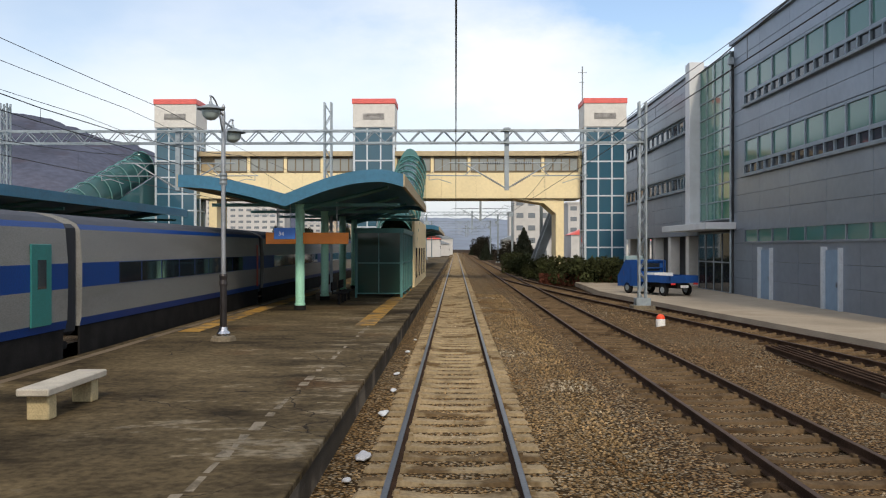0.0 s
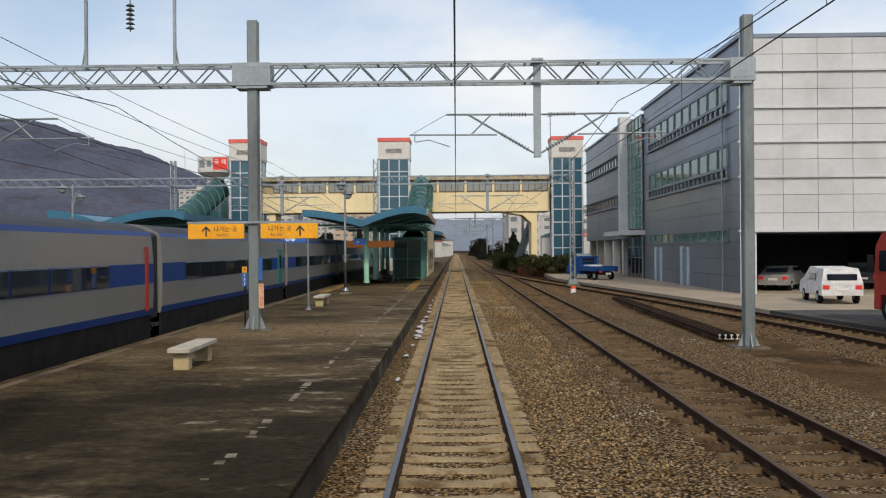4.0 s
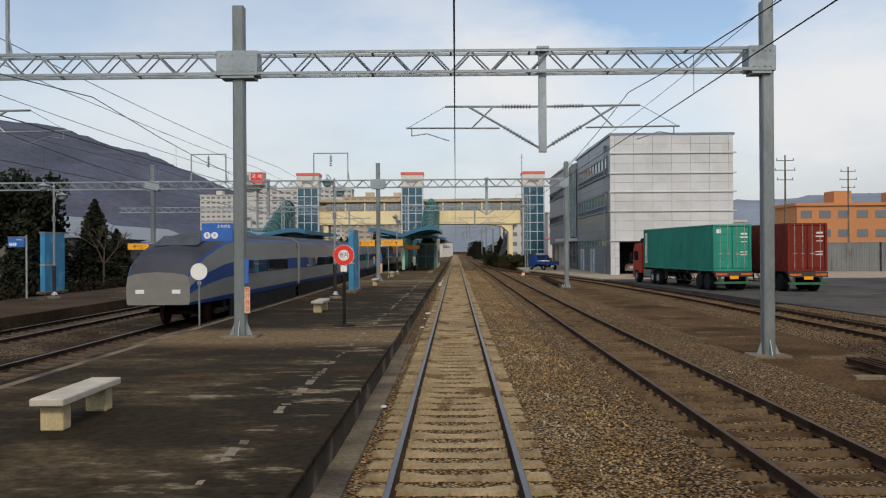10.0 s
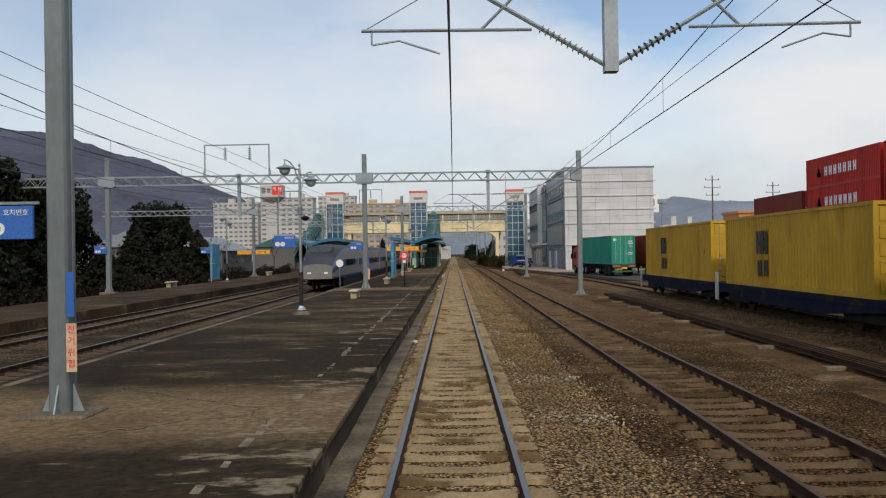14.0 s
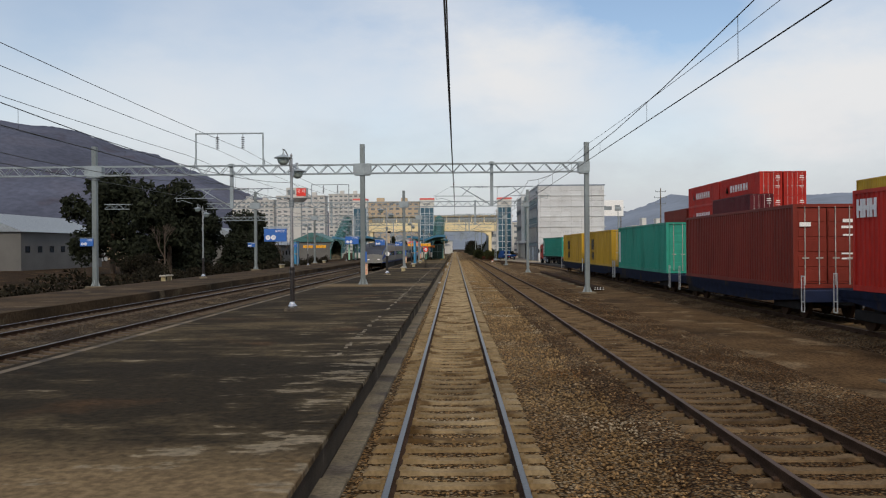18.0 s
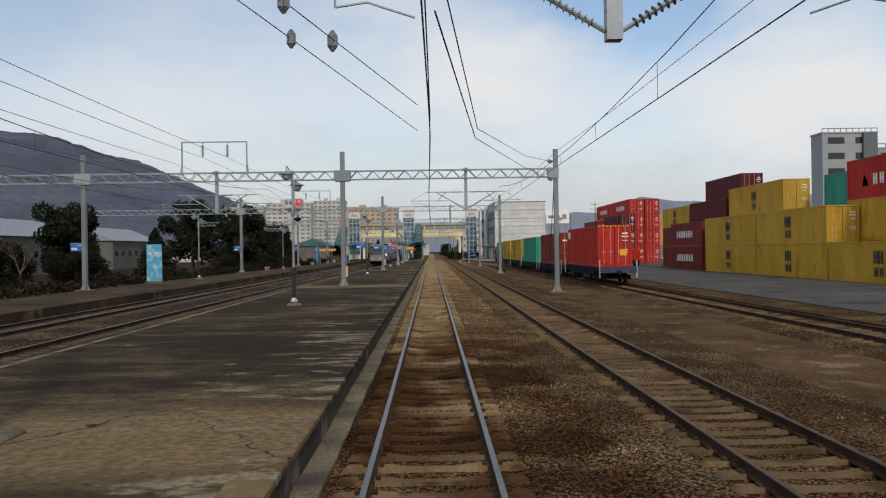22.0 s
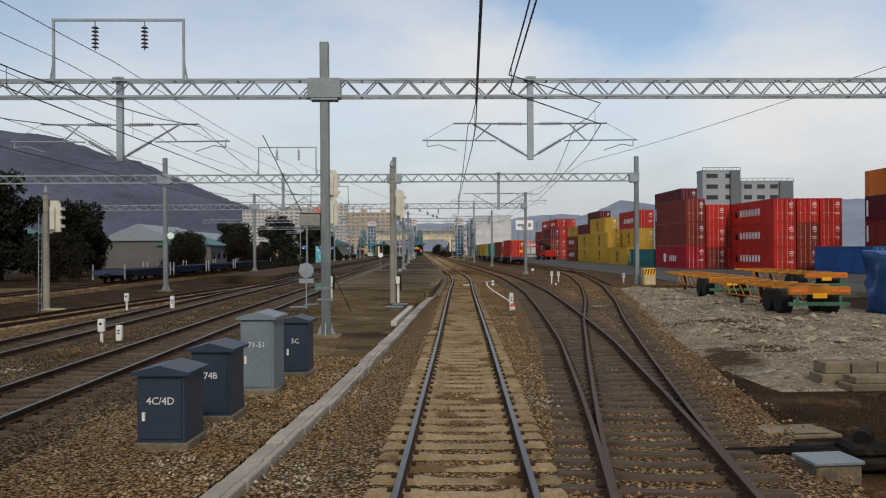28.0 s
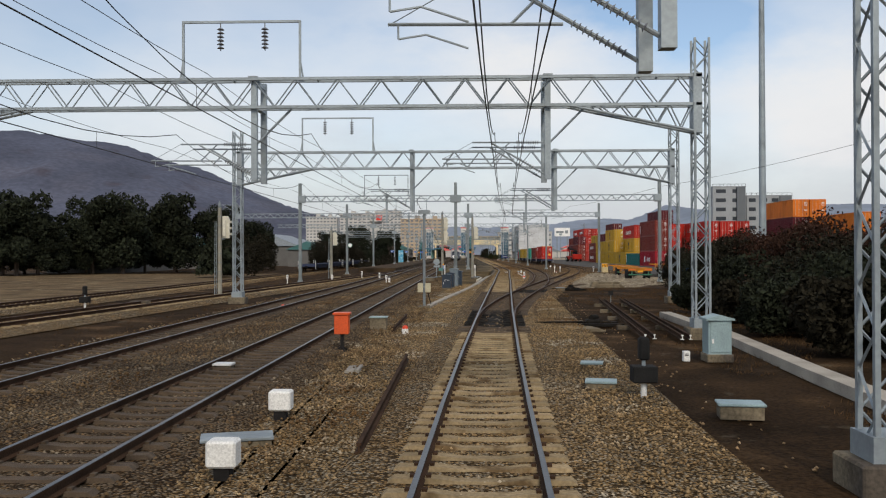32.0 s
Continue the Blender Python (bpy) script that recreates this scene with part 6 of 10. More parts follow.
# lumps of old snow between platform and rail
for k, (y, s) in enumerate(((13.5, 1.2), (15.3, 1.0), (17.4, 0.9), (19.6, 0.8), (22.5, 0.7), (12.0, 1.0), (27.0, 0.6), (31.0, 0.6), (-18.0, 1.1), (-24.5, 0.7), (-62.0, 0.9), (-40.0, 0.5), (3.0, 0.5), (13.0, 0.45), (14.4, 0.5), (16.2, 0.4), (18.4, 0.5), (11.4, 0.5), (24.8, 0.45), (34.0, 0.5), (9.4, 0.5), (7.0, 0.6), (-20.6, 0.4))):
    bm = bmesh.new()
    bmesh.ops.create_icosphere(bm, subdivisions=3, radius=0.105 * s)
    for v in bm.verts:
        v.co *= 1 + 0.75 * noise.noise(v.co * 9 + Vector((k * 3.1, 0, 0))) + 0.3 * noise.noise(v.co * 26 + Vector((0, k * 1.7, 0)))
        v.co.z *= 0.42
        v.co.y *= 2.1 + 0.5 * math.sin(k * 2.2)
    solid("snow_lump", bm, SNOW, "lump of grey old snow beside the rail", "snow", (-1.24 + 0.05 * math.sin(k * 5), y, -0.14), group="snow lumps", smooth=True)

# worn yellow guiding tiles round the canopy
TACTILE = material("worn_yellow_tile", (0.32, 0.185, 0.045), 0.85, spots=(((0.14, 0.10, 0.055), 0.5, 1.6),), amount=0.25, scale=1.0, per_object=0.2, spec=0.15)
me_t = finish("tile", boxes((-0.29, 0.29, -0.29, 0.29, -0.02, 0.006), bevel=0.006), TACTILE)
ts = thing("guiding_strip", "worn yellow guiding tiles along the platform edges", "tactile paving", kind="structure")
for x, y0, y1 in ((-2.7, 34.0, 64.0), (-7.3, 32.0, 66.0)):
    for k in range(int((y1 - y0) / 0.6)):
        ob = new("tile", me_t)
        ob.parent = ts
        ob.matrix_basis = pose(x, y0 + 0.6 * k, Z_PLAT + random.uniform(0.001, 0.005))

# ---- containers ----
def paint(name, col):
    return material(name, col, 0.5, spots=(((col[0] * 0.8, col[1] * 0.75, col[2] * 0.75), 0.58, 0.9), ((0.13, 0.06, 0.035), 0.70, 1.7)), scale=0.5, amount=0.16, fine=6, fine_amount=0.08, per_object=0.06, stretch=(1, 1, 0.35), spec=0.2)


C_GREEN = paint("container_green", (0.03, 0.27, 0.20))
C_YELLOW = paint("container_yellow", (0.47, 0.29, 0.028))
C_RED = paint("container_red", (0.42, 0.024, 0.016))
C_BROWN = paint("container_oxide", (0.175, 0.026, 0.017))
C_MAROON = paint("container_maroon", (0.095, 0.010, 0.016))
C_CRIMSON = paint("container_crimson", (0.32, 0.010, 0.024))
C_ORANGE = paint("container_orange", (0.62, 0.17, 0.02))
C_TEAL = paint("container_teal", (0.016, 0.13, 0.12))
C_BLUE = paint("container_blue", (0.02, 0.08, 0.25))
DOOR_BAR = material("galvanised_lock_bar", (0.45, 0.43, 0.40), 0.5, 0.4)
CONT_MESH = {}


def container_meshes(mat, length, high):
    key = (mat.name, round(length, 1), high)
    if key in CONT_MESH:
        return CONT_MESH[key]
    w = 1.22
    n = int(length / 0.28)
    side = bmesh.new()
    pts = []
    for k in range(n):
        y = 0.12 + (length - 0.24) * k / n
        s = (length - 0.24) / n
        pts += [(0.0, y), (0.0, y + s * 0.36), (0.036, y + s * 0.5), (0.036, y + s * 0.86)]
    pts.append((0.0, length - 0.12))
    lo = [side.verts.new((d, y, 0.15)) for d, y in pts]
    hi = [side.verts.new((d, y, high - 0.1)) for d, y in pts]
    for k in range(len(pts) - 1):
        side.faces.new((lo[k], lo[k + 1], hi[k + 1], hi[k]))
    frame_ = bmesh.new()
    for x in (-w, w - 0.14):
        for y in (0, length - 0.14):
            box(frame_, x, x + 0.14, y, y + 0.14, 0, high)
        box(frame_, x, x + 0.1 if x < 0 else x + 0.14, 0.14, length - 0.14, 0, 0.16)
        box(frame_, x + (0 if x < 0 else 0.05), x + (0.09 if x < 0 else 0.14), 0.14, length - 0.14, high - 0.11, high)
    for y in (0, length - 0.14):
        box(frame_, -w + 0.14, w - 0.14, y + 0.01, y + 0.13, 0, 0.15)
        box(frame_, -w + 0.14, w - 0.14, y + 0.01, y + 0.13, high - 0.12, high)
    roof = boxes((-w + 0.06, w - 0.06, 0.1, length - 0.1, high - 0.05, high - 0.02))
    box(roof, -w + 0.08, w - 0.08, length - 0.1, length - 0.06, 0.14, high - 0.1)
    box(roof, -w + 0.08, w - 0.08, 0.1, length - 0.1, 0.12, 0.16)
    door = bmesh.new()
    for k in range(5):
        z0, z1 = 0.17 + (high - 0.32) * k / 5, 0.17 + (high - 0.32) * (k + 1) / 5
        box(door, 0.02, w - 0.16, 0.05, 0.09, z0, z1)
        box(door, 0.05, w - 0.2, 0.03, 0.05, z0 + 0.06, z1 - 0.06, bevel=0.012)
    bar = bmesh.new()
    for x in (0.28, 0.78):
        tube(bar, (x, 0.005, 0.12), (x, 0.005, high - 0.08), 0.02, n=6)
        box(bar, x - 0.1, x + 0.14, -0.01, 0.02, 1.05, 1.1)
    CONT_MESH[key] = [finish("side_panel", side, mat), finish("frame", frame_, mat), finish("shell", roof, mat), finish("door", door, mat), finish("lock_bar", bar, DOOR_BAR)]
    return CONT_MESH[key]


def container(mat, x, y, z, length, label, high=2.6, turn=0.0, marks=(), group="shipping containers"):
    """x: the side that faces the track; y: the door end. marks: (text, size, material, along, up) on that side."""
    c = thing("container", label, "shipping container", group=group)
    c.matrix_world = pose(x, y, z, 0, 0, turn) @ pose(1.22, 0, 0)
    me = container_meshes(mat, length, high)
    for s in (-1, 1):
        p = part("side_panel", me[0], None, c)
        p.location = (-1.2, 0, 0) if s < 0 else (1.2, length, 0)
        p.rotation_euler = (0, 0, 0 if s < 0 else math.pi)
    part("frame", me[1], None, c)
    part("shell", me[2], None, c)
    for s in (-1, 1):
        d = part("door", me[3], None, c)
        d.location = (0 if s > 0 else -1.08, 0, 0)
        b = part("lock_bar", me[4], None, d)
    # placard and code bars on the doors
    bm = boxes((0.55, 0.95, 0.015, 0.028, high * 0.78, high * 0.82), (0.5, 1.0, 0.015, 0.028, high * 0.71, high * 0.74), (0.55, 0.95, 0.015, 0.028, high * 0.62, high * 0.64), (0.5, 0.95, 0.015, 0.028, high * 0.40, high * 0.42), (0.5, 0.95, 0.015, 0.028, high * 0.34, high * 0.36))
    part("code_plate", bm, SIGN_WHITE, c, "white code bars")
    for text, size, m, along, up, vert in marks:
        if vert:
            for k, ch in enumerate(text):
                words(ch, size, m, c, (-1.232, along, up - k * size * 0.92), (90, 0, -90))
        else:
            words(text, size, m, c, (-1.232, along, up), (90, 0, -90))
    return c


def bars_mark(c, y0, y1, z0, z1, mat, n=3):
    """A maker's mark drawn as plain bars on the side that faces the track."""
    h = (z1 - z0) / (2 * n - 1)
    part("side_mark", boxes(*[(-1.245, -1.225, y0, y1, z0 + 2 * k * h, z0 + (2 * k + 1) * h) for k in range(n)]), mat, c)


def letters_mark(c, y0, n, size, z, mat, gap=1.25):
    """Tall block-shaped mark of n strokes."""
    for k in range(n):
        y = y0 + k * size * gap
        part("mark_bar", boxes((-1.245, -1.225, y, y + size * 0.26, z - size / 2, z + size / 2)), mat, c)
        part("mark_bar", boxes((-1.245, -1.225, y + size * 0.46, y + size * 0.68, z - size / 2, z + size / 2)), mat, c)
        part("mark_bar", boxes((-1.244, -1.226, y + size * 0.26, y + size * 0.46, z - size * 0.12, z + size * 0.14)), mat, c)


# ---- the container train on the yard track ----
WAGON = material("wagon_blue_black", (0.007, 0.011, 0.028), 0.85, spots=(((0.03, 0.022, 0.016), 0.58, 0.8),), amount=0.3, spec=0.1)
WAGON_EDGE = material("white_step_paint", (0.55, 0.55, 0.53), 0.6, amount=0.15)


def wagon(x, y0, y1, z_deck, label):
    w = thing("container_wagon", label, "freight wagon", group="container wagons")
    bm = boxes((x - 1.25, x + 1.25, y0 + 0.2, y1 - 0.2, z_deck - 0.22, z_deck), (x - 0.25, x + 0.25, y0 + 0.3, y1 - 0.3, z_deck - 0.6, z_deck - 0.2))
    for sx in (-1.22, 1.1):
        prism_pts = [(y0 + 0.3, z_deck - 0.2), (y1 - 0.3, z_deck - 0.2), (y1 - 0.3, z_deck - 0.32), (y1 - 4.5, z_deck - 0.62), (y0 + 4.5, z_deck - 0.62), (y0 + 0.3, z_deck - 0.32)]
        a = [bm.verts.new((x + sx, y, z)) for y, z in prism_pts]
        b = [bm.verts.new((x + sx + 0.12, y, z)) for y, z in prism_pts]
        bm.faces.new(a), bm.faces.new(b[::-1])
        for k in range(6):
            bm.faces.new((a[k], b[k], b[(k + 1) % 6], a[(k + 1) % 6]))
    bmesh.ops.recalc_face_normals(bm, faces=bm.faces)
    part("underframe", bm, WAGON, w)
    for ye in (y0, y1 - 0.22):
        part("headstock", boxes((x - 1.3, x + 1.3, ye, ye + 0.22, z_deck - 0.42, z_deck), bevel=0.02), material_or("headstock_blue", (0.022, 0.035, 0.085)), w)
    for y in (y0 + 2.2, y1 - 2.2):
        b = part("bogie", boxes((x - 1.05, x - 0.9, y - 1.4, y + 1.4, 0.3, 0.62), (x + 0.9, x + 1.05, y - 1.4, y + 1.4, 0.3, 0.62), (x - 1, x + 1, y - 0.25, y + 0.25, 0.35, z_deck - 0.2), bevel=0.03), DARK, w)
        for dy in (-0.9, 0.9):
            m = bmesh.new()
            for sx in (-0.75, 0.75):
                tube(m, (x + sx - 0.07, y + dy, 0.42), (x + sx + 0.07, y + dy, 0.42), 0.43, n=18)
            tube(m, (x - 0.7, y + dy, 0.42), (x + 0.7, y + dy, 0.42), 0.08, n=8)
            part("wheelset", m, RAIL_RUST, b)
    for y in (y0 + 0.12, y1 - 0.12):
        for sx in (-1.32, 1.32):
            st_ = bmesh.new()
            for dx in (-0.12, 0.12):
                path_tube(st_, [(x + sx, y + dx, z_deck + 0.5), (x + sx, y + dx, z_deck - 0.75)], 0.02, n=5)
            for zz in (z_deck - 0.4, z_deck - 0.74, z_deck + 0.48):
                tube(st_, (x + sx, y - 0.13, zz), (x + sx, y + 0.13, zz), 0.02, n=5)
            part("step_ladder", st_, WAGON_EDGE, w, "white painted step ladder")
    for ye in (y0 - 0.55, y1 - 0.1):
        part("coupler", boxes((x - 0.12, x + 0.12, ye, ye + 0.65, z_deck - 0.5, z_deck - 0.25)), DARK, w)
    return w


def material_or(name, col):
    return MATS[name] if name in MATS else material(name, col, 0.6, amount=0.2)


XR = 12.05
MARK_DARK = material_or("mark_black", (0.025, 0.022, 0.018))
rake = [(-117.6, 13.6, C_RED, 3.0, "bright red high-cube container on a flat wagon"), (-99.4, 14.2, C_BROWN, 3.0, "dull oxide red container on a flat wagon"), (-81.0, 14.4, C_GREEN, 2.9, "green ribbed container on a flat wagon"),
        (-63.8, 13.4, C_YELLOW, 2.85, "yellow ribbed container on a flat wagon"), (-48.2, 13.6, C_YELLOW, 2.85, "yellow ribbed container near the head of the rake")]
for k, (y, ln, m, hi, lab) in enumerate(rake):
    c = container(m, XR, y, 1.06 if k else 1.22, ln, lab, hi, group="containers on the goods train")
    wagon(XR + 1.22, y - 1.2, y + ln + 1.1, 1.05 if k else 1.21, "dark blue container flat wagon")
    if m is C_YELLOW:
        letters_mark(c, ln * 0.62, 2, 0.9, 1.75, MARK_DARK, 0.7)
        letters_mark(c, ln * 0.62, 2, 0.62, 0.75, MARK_DARK, 1.1)
    elif m is C_GREEN:
        part("side_mark", boxes((-1.245, -1.226, 13.5, 13.95, 0.4, 2.6)), SIGN_WHITE, c, "tall white maker's panel")
    elif m is C_RED:
        letters_mark(c, 12.1, 3, 0.55, 2.45, SIGN_WHITE, 0.75)
        part("hazard_edge", boxes(*[(-1.2 + 0.3 * q, -1.05 + 0.3 * q, -0.012, 0.012, 2.9, 2.98) for q in range(8)]), SIGN_YELLOW, c)
        part("placard", boxes((0.35, 0.85, -0.03, -0.015, 0.8, 1.25)), SIGN_YELLOW, c)
    else:
        part("placard", boxes((-1.0, -0.6, -0.03, -0.015, 2.2, 2.35)), SIGN_WHITE, c)

# ---- container stacks in the yard: rows of (x, near end y, colour per tier from the ground) ----
LEN = 13.6


def stack(x, y, tiers, ln=LEN, high=2.68):
    z = -0.03
    for k, (m, mk) in enumerate(tiers):
        c = container(m, x, y, z, ln, {"container_red": "red", "container_yellow": "mustard yellow", "container_oxide": "oxide red", "container_maroon": "dark maroon", "container_crimson": "crimson", "container_green": "green", "container_teal": "teal", "container_orange": "orange", "container_blue": "blue"}[m.name] + " ribbed container " + ("at a stack's foot in the yard" if k == 0 else "stacked on another in the yard"), round(high, 2), group="stacked containers")
        if mk == "h":
            letters_mark(c, ln * 0.28, 7, 0.8, 1.35, SIGN_WHITE, 1.15)
            bm = bmesh.new()
            v = [bm.verts.new((-1.236, ln * 0.80 + d, 1.35 + e)) for d, e in ((-0.45, -0.4), (0.45, -0.4), (0.1, 0.45))]
            bm.faces.new(v)
            bmesh.ops.solidify(bm, geom=bm.faces[:], thickness=0.01)
            part("side_mark", bm, C_GREEN, c)
        elif mk == "m":
            letters_mark(c, ln * 0.46, 2, 0.85, 1.75, MARK_DARK, 0.7)
            letters_mark(c, ln * 0.46, 2, 0.6, 0.75, MARK_DARK, 1.1)
        elif mk == "k":
            letters_mark(c, ln * 0.30, 4, 0.75, 1.3, SIGN_WHITE, 1.1)
            part("side_mark", boxes((-1.245, -1.225, ln * 0.62, ln * 0.70, 0.8, 1.9)), SIGN_WHITE, c)
        elif mk == "w":
            part("side_mark", boxes((-1.245, -1.225, ln - 0.7, ln - 0.35, 0.5, 2.2)), SIGN_WHITE, c)
        z += high + 0.005


Y_, R_, B_, M_, K_, G_, T_, O_ = C_YELLOW, C_RED, C_BROWN, C_MAROON, C_CRIMSON, C_GREEN, C_TEAL, C_ORANGE
XS = 29.4
stack(XS, -161.0, [(K_, "k"), (B_, ""), (B_, "w")], 14.0, 2.93)
stack(XS, -146.3, [(T_, "w")], 14.4, 2.5)
stack(XS + 6.6, -137.6, [(B_, ""), (R_, "h"), (R_, "h"), (M_, "")], 14.6, 2.93)
stack(XS, -130.6, [(Y_, "m")], 14.3, 2.8)
stack(XS + 2.6, -127.9, [(Y_, ""), (Y_, "m"), (R_, "h")], 13.9, 2.98)
stack(XS, -116.1, [(Y_, "m"), (Y_, "m")], 14.0, 2.78)
stack(XS, -101.9, [(Y_, "m"), (Y_, "m")], 14.2, 2.78)
stack(XS + 2.6, -102.0, [(Y_, ""), (Y_, ""), (Y_, "m")], 14.3, 2.88)
stack(XS, -86.5, [(B_, "h"), (B_, "h")], 12.0)
stack(XS + 2.6, -86.9, [(B_, ""), (B_, ""), (M_, "")], 13.2, 2.62)
stack(XS + 5.3, -84.0, [(B_, ""), (B_, ""), (B_, ""), (M_, "")], 12.5)
stack(XS + 2.6, -73.2, [(B_, ""), (B_, ""), (Y_, "m")], 12.0, 2.58)
stack(XS + 5.2, -118.0, [(T_, ""), (B_, ""), (G_, "")], 13.5, 2.9)
stack(XS + 2.6, -161.0, [(B_, ""), (R_, ""), (R_, "")], 14.0)
stack(XS + 5.2, -160.5, [(R_, ""), (B_, ""), (R_, "")], 14.0)
stack(33.3, -35.8, [(R_, ""), (R_, ""), (R_, "h"), (R_, "h")], 14.0)
stack(35.9, -35.8, [(R_, ""), (R_, ""), (R_, ""), (R_, "")], 14.0)
stack(33.3, -21.2, [(R_, ""), (B_, ""), (R_, "h"), (R_, "h")], 14.0)
stack(30.8, -40.0, [(B_, ""), (B_, ""), (M_, "")], 13.0)
stack(33.3, -6.0, [(B_, ""), (M_, ""), (B_, "")], 13.0)
stack(35.2, -173.8, [(R_, "h"), (R_, "h"), (R_, "h")], 14.0)
stack(37.8, -173.8, [(B_, ""), (B_, ""), (R_, "")], 14.0)
stack(40.4, -173.8, [(R_, ""), (R_, ""), (R_, "")], 14.0)
stack(35.2, -159.0, [(R_, ""), (R_, ""), (M_, "")], 13.0)
stack(44.0, -190.5, [(M_, ""), (B_, "w"), (M_, "w"), (O_, "")], 14.0)
stack(46.6, -190.5, [(M_, ""), (B_, ""), (O_, ""), (O_, "")], 14.0)
stack(47.0, -207.0, [(B_, ""), (M_, ""), (O_, "")], 14.0)
stack(38.5, -176.0 - 12.4, [(C_BLUE, "")], 12.0)

C_GREY = paint("container_grey", (0.17, 0.18, 0.18))
for k in range(4):
    container(C_GREY, 40.6 + 6.35 * k, 43.0, -0.02, 6.1, "weathered grey store container at the back of the yard", 3.2, -90.0, group="grey store containers")

# ---- lorries and cars ----
TYRE = BLACK


def wheel(parent, x, y, z, r, w, name="wheel"):
    t = part(name, lathe_x(x, y, z, r, w), TYRE, parent)
    part("rim", lathe_x(x, y, z, r * 0.55, w + 0.03), GALV, t)
    return t


def lathe_x(x, y, z, r, w):
    bm = bmesh.new()
    tube(bm, (x - w / 2, y, z), (x - w / 2 + 0.04, y, z), r * 0.9, r, n=20)
    tube(bm, (x - w / 2 + 0.04, y, z), (x + w / 2 - 0.04, y, z), r, n=20, caps=False)
    tube(bm, (x + w / 2 - 0.04, y, z), (x + w / 2, y, z), r, r * 0.9, n=20)
    return bm


HAZARD = material_or("orange_reflector", (0.62, 0.13, 0.02))


def trailer(at, turn, label, frame_mat, length=13.0, dual=True, load=True):
    t = thing("container_trailer", label, "semi-trailer", at, turn, group="container trailers")
    bm = boxes((-0.5, -0.35, 0, length, 0.95, 1.2), (0.35, 0.5, 0, length, 0.95, 1.2))
    for y in np.linspace(0.2, length - 0.2, 7):
        box(bm, -1.2, 1.2, y - 0.08, y + 0.08, 1.04, 1.18)
    part("chassis", bm, frame_mat, t)
    part("rear_beam", boxes((-1.22, 1.22, -0.05, 0.08, 0.86, 1.16), bevel=0.01), frame_mat, t)
    for sx in (-1.15, 0.45):
        part("reflector", boxes((sx, sx + 0.7, -0.075, -0.05, 0.95, 1.08)), HAZARD, t)
    part("number_plate", boxes((-0.28, 0.28, -0.09, -0.06, 0.72, 0.92)), SIGN_YELLOW, t)
    part("bumper", boxes((-1.2, 1.2, -0.02, 0.08, 0.42, 0.56), (-0.9, -0.8, 0, 0.08, 0.5, 0.9), (0.8, 0.9, 0, 0.08, 0.5, 0.9)), material_or("green_bumper", (0.03, 0.12, 0.07)), t)
    for y in (1.3, 2.6):
        for x in (-0.95, 0.95):
            tyre = part("wheel", lathe_x(x, y, 0.52, 0.52, 0.5), TYRE, t)
            part("rim", lathe_x(x, y, 0.52, 0.26, 0.47), DARK, tyre)
    for x in (-0.9, 0.9):
        part("guard_rail", boxes((x - 0.03, x + 0.03, 3.9, 9.6, 0.45, 0.51), (x - 0.03, x + 0.03, 9.5, 9.6, 0.45, 1.1)), frame_mat, t)
    for sx in (-0.55, 0.42):
        part("landing_leg", boxes((sx, sx + 0.13, length - 2.8, length - 2.6, 0.05, 0.98)), DARK, t)
    for k in range(5):
        y = 4.2 + k * 1.1
        for x in (-0.9, 0.9):
            part("guard_strut", tube(bmesh.new(), (x, y, 0.5), (x, y + 0.9, 1.1), 0.03, n=5), frame_mat, t)
    return t


def lorry_cab(t, y, col, z=0.0):
    """Tractor unit whose rear meets the trailer; y is the rear of the cab."""
    part("cab", cab_mesh(y), col, t, "red cab-over lorry cab")
    part("windscreen", boxes((-1.08, 1.08, y + 1.98, y + 2.03, 1.75, 2.55)), DARK_GLASS, t)
    for s in (-1, 1):
        part("side_window", boxes((s * 1.205 - 0.012, s * 1.205 + 0.012, y + 0.75, y + 1.75, 1.75, 2.45)), DARK_GLASS, t)
        part("mirror", boxes((s * 1.42 - 0.1, s * 1.42 + 0.1, y + 1.9, y + 2.0, 1.7, 2.3), bevel=0.02), BLACK, t)
        part("fuel_tank", boxes((s * 0.9 - 0.3, s * 0.9 + 0.3, y - 2.2, y - 0.5, 0.5, 1.05), bevel=0.05), GALV_DARK, t)
    part("deflector", boxes((-1.0, 1.0, y + 0.1, y + 0.9, 3.0, 3.45), bevel=0.08), BLACK, t)
    part("tractor_frame", boxes((-0.45, 0.45, y - 4.0, y + 0.5, 0.7, 0.95)), DARK, t)
    for yy_ in (y + 1.2, y - 2.6, y - 3.8):
        for x in (-1.0, 1.0):
            wheel(t, x, yy_, 0.5, 0.5, 0.42)


def cab_mesh(y):
    bm = bmesh.new()
    poly = [(0.0, 0.75), (0.0, 3.0), (0.3, 3.1), (1.6, 3.05), (1.98, 2.6), (2.05, 1.7), (2.1, 0.45), (1.75, 0.45), (1.7, 0.95), (0.75, 0.95), (0.7, 0.75)]
    a = [bm.verts.new((-1.2, y + p, z)) for p, z in poly]
    b = [bm.verts.new((1.2, y + p, z)) for p, z in poly]
    bm.faces.new(a[::-1]), bm.faces.new(b)
    for k in range(len(poly)):
        bm.faces.new((a[k], a[(k + 1) % len(poly)], b[(k + 1) % len(poly)], b[k]))
    bmesh.ops.recalc_face_normals(bm, faces=bm.faces)
    bmesh.ops.triangulate(bm, faces=[f for f in bm.faces if len(f.verts) > 4])
    return bm


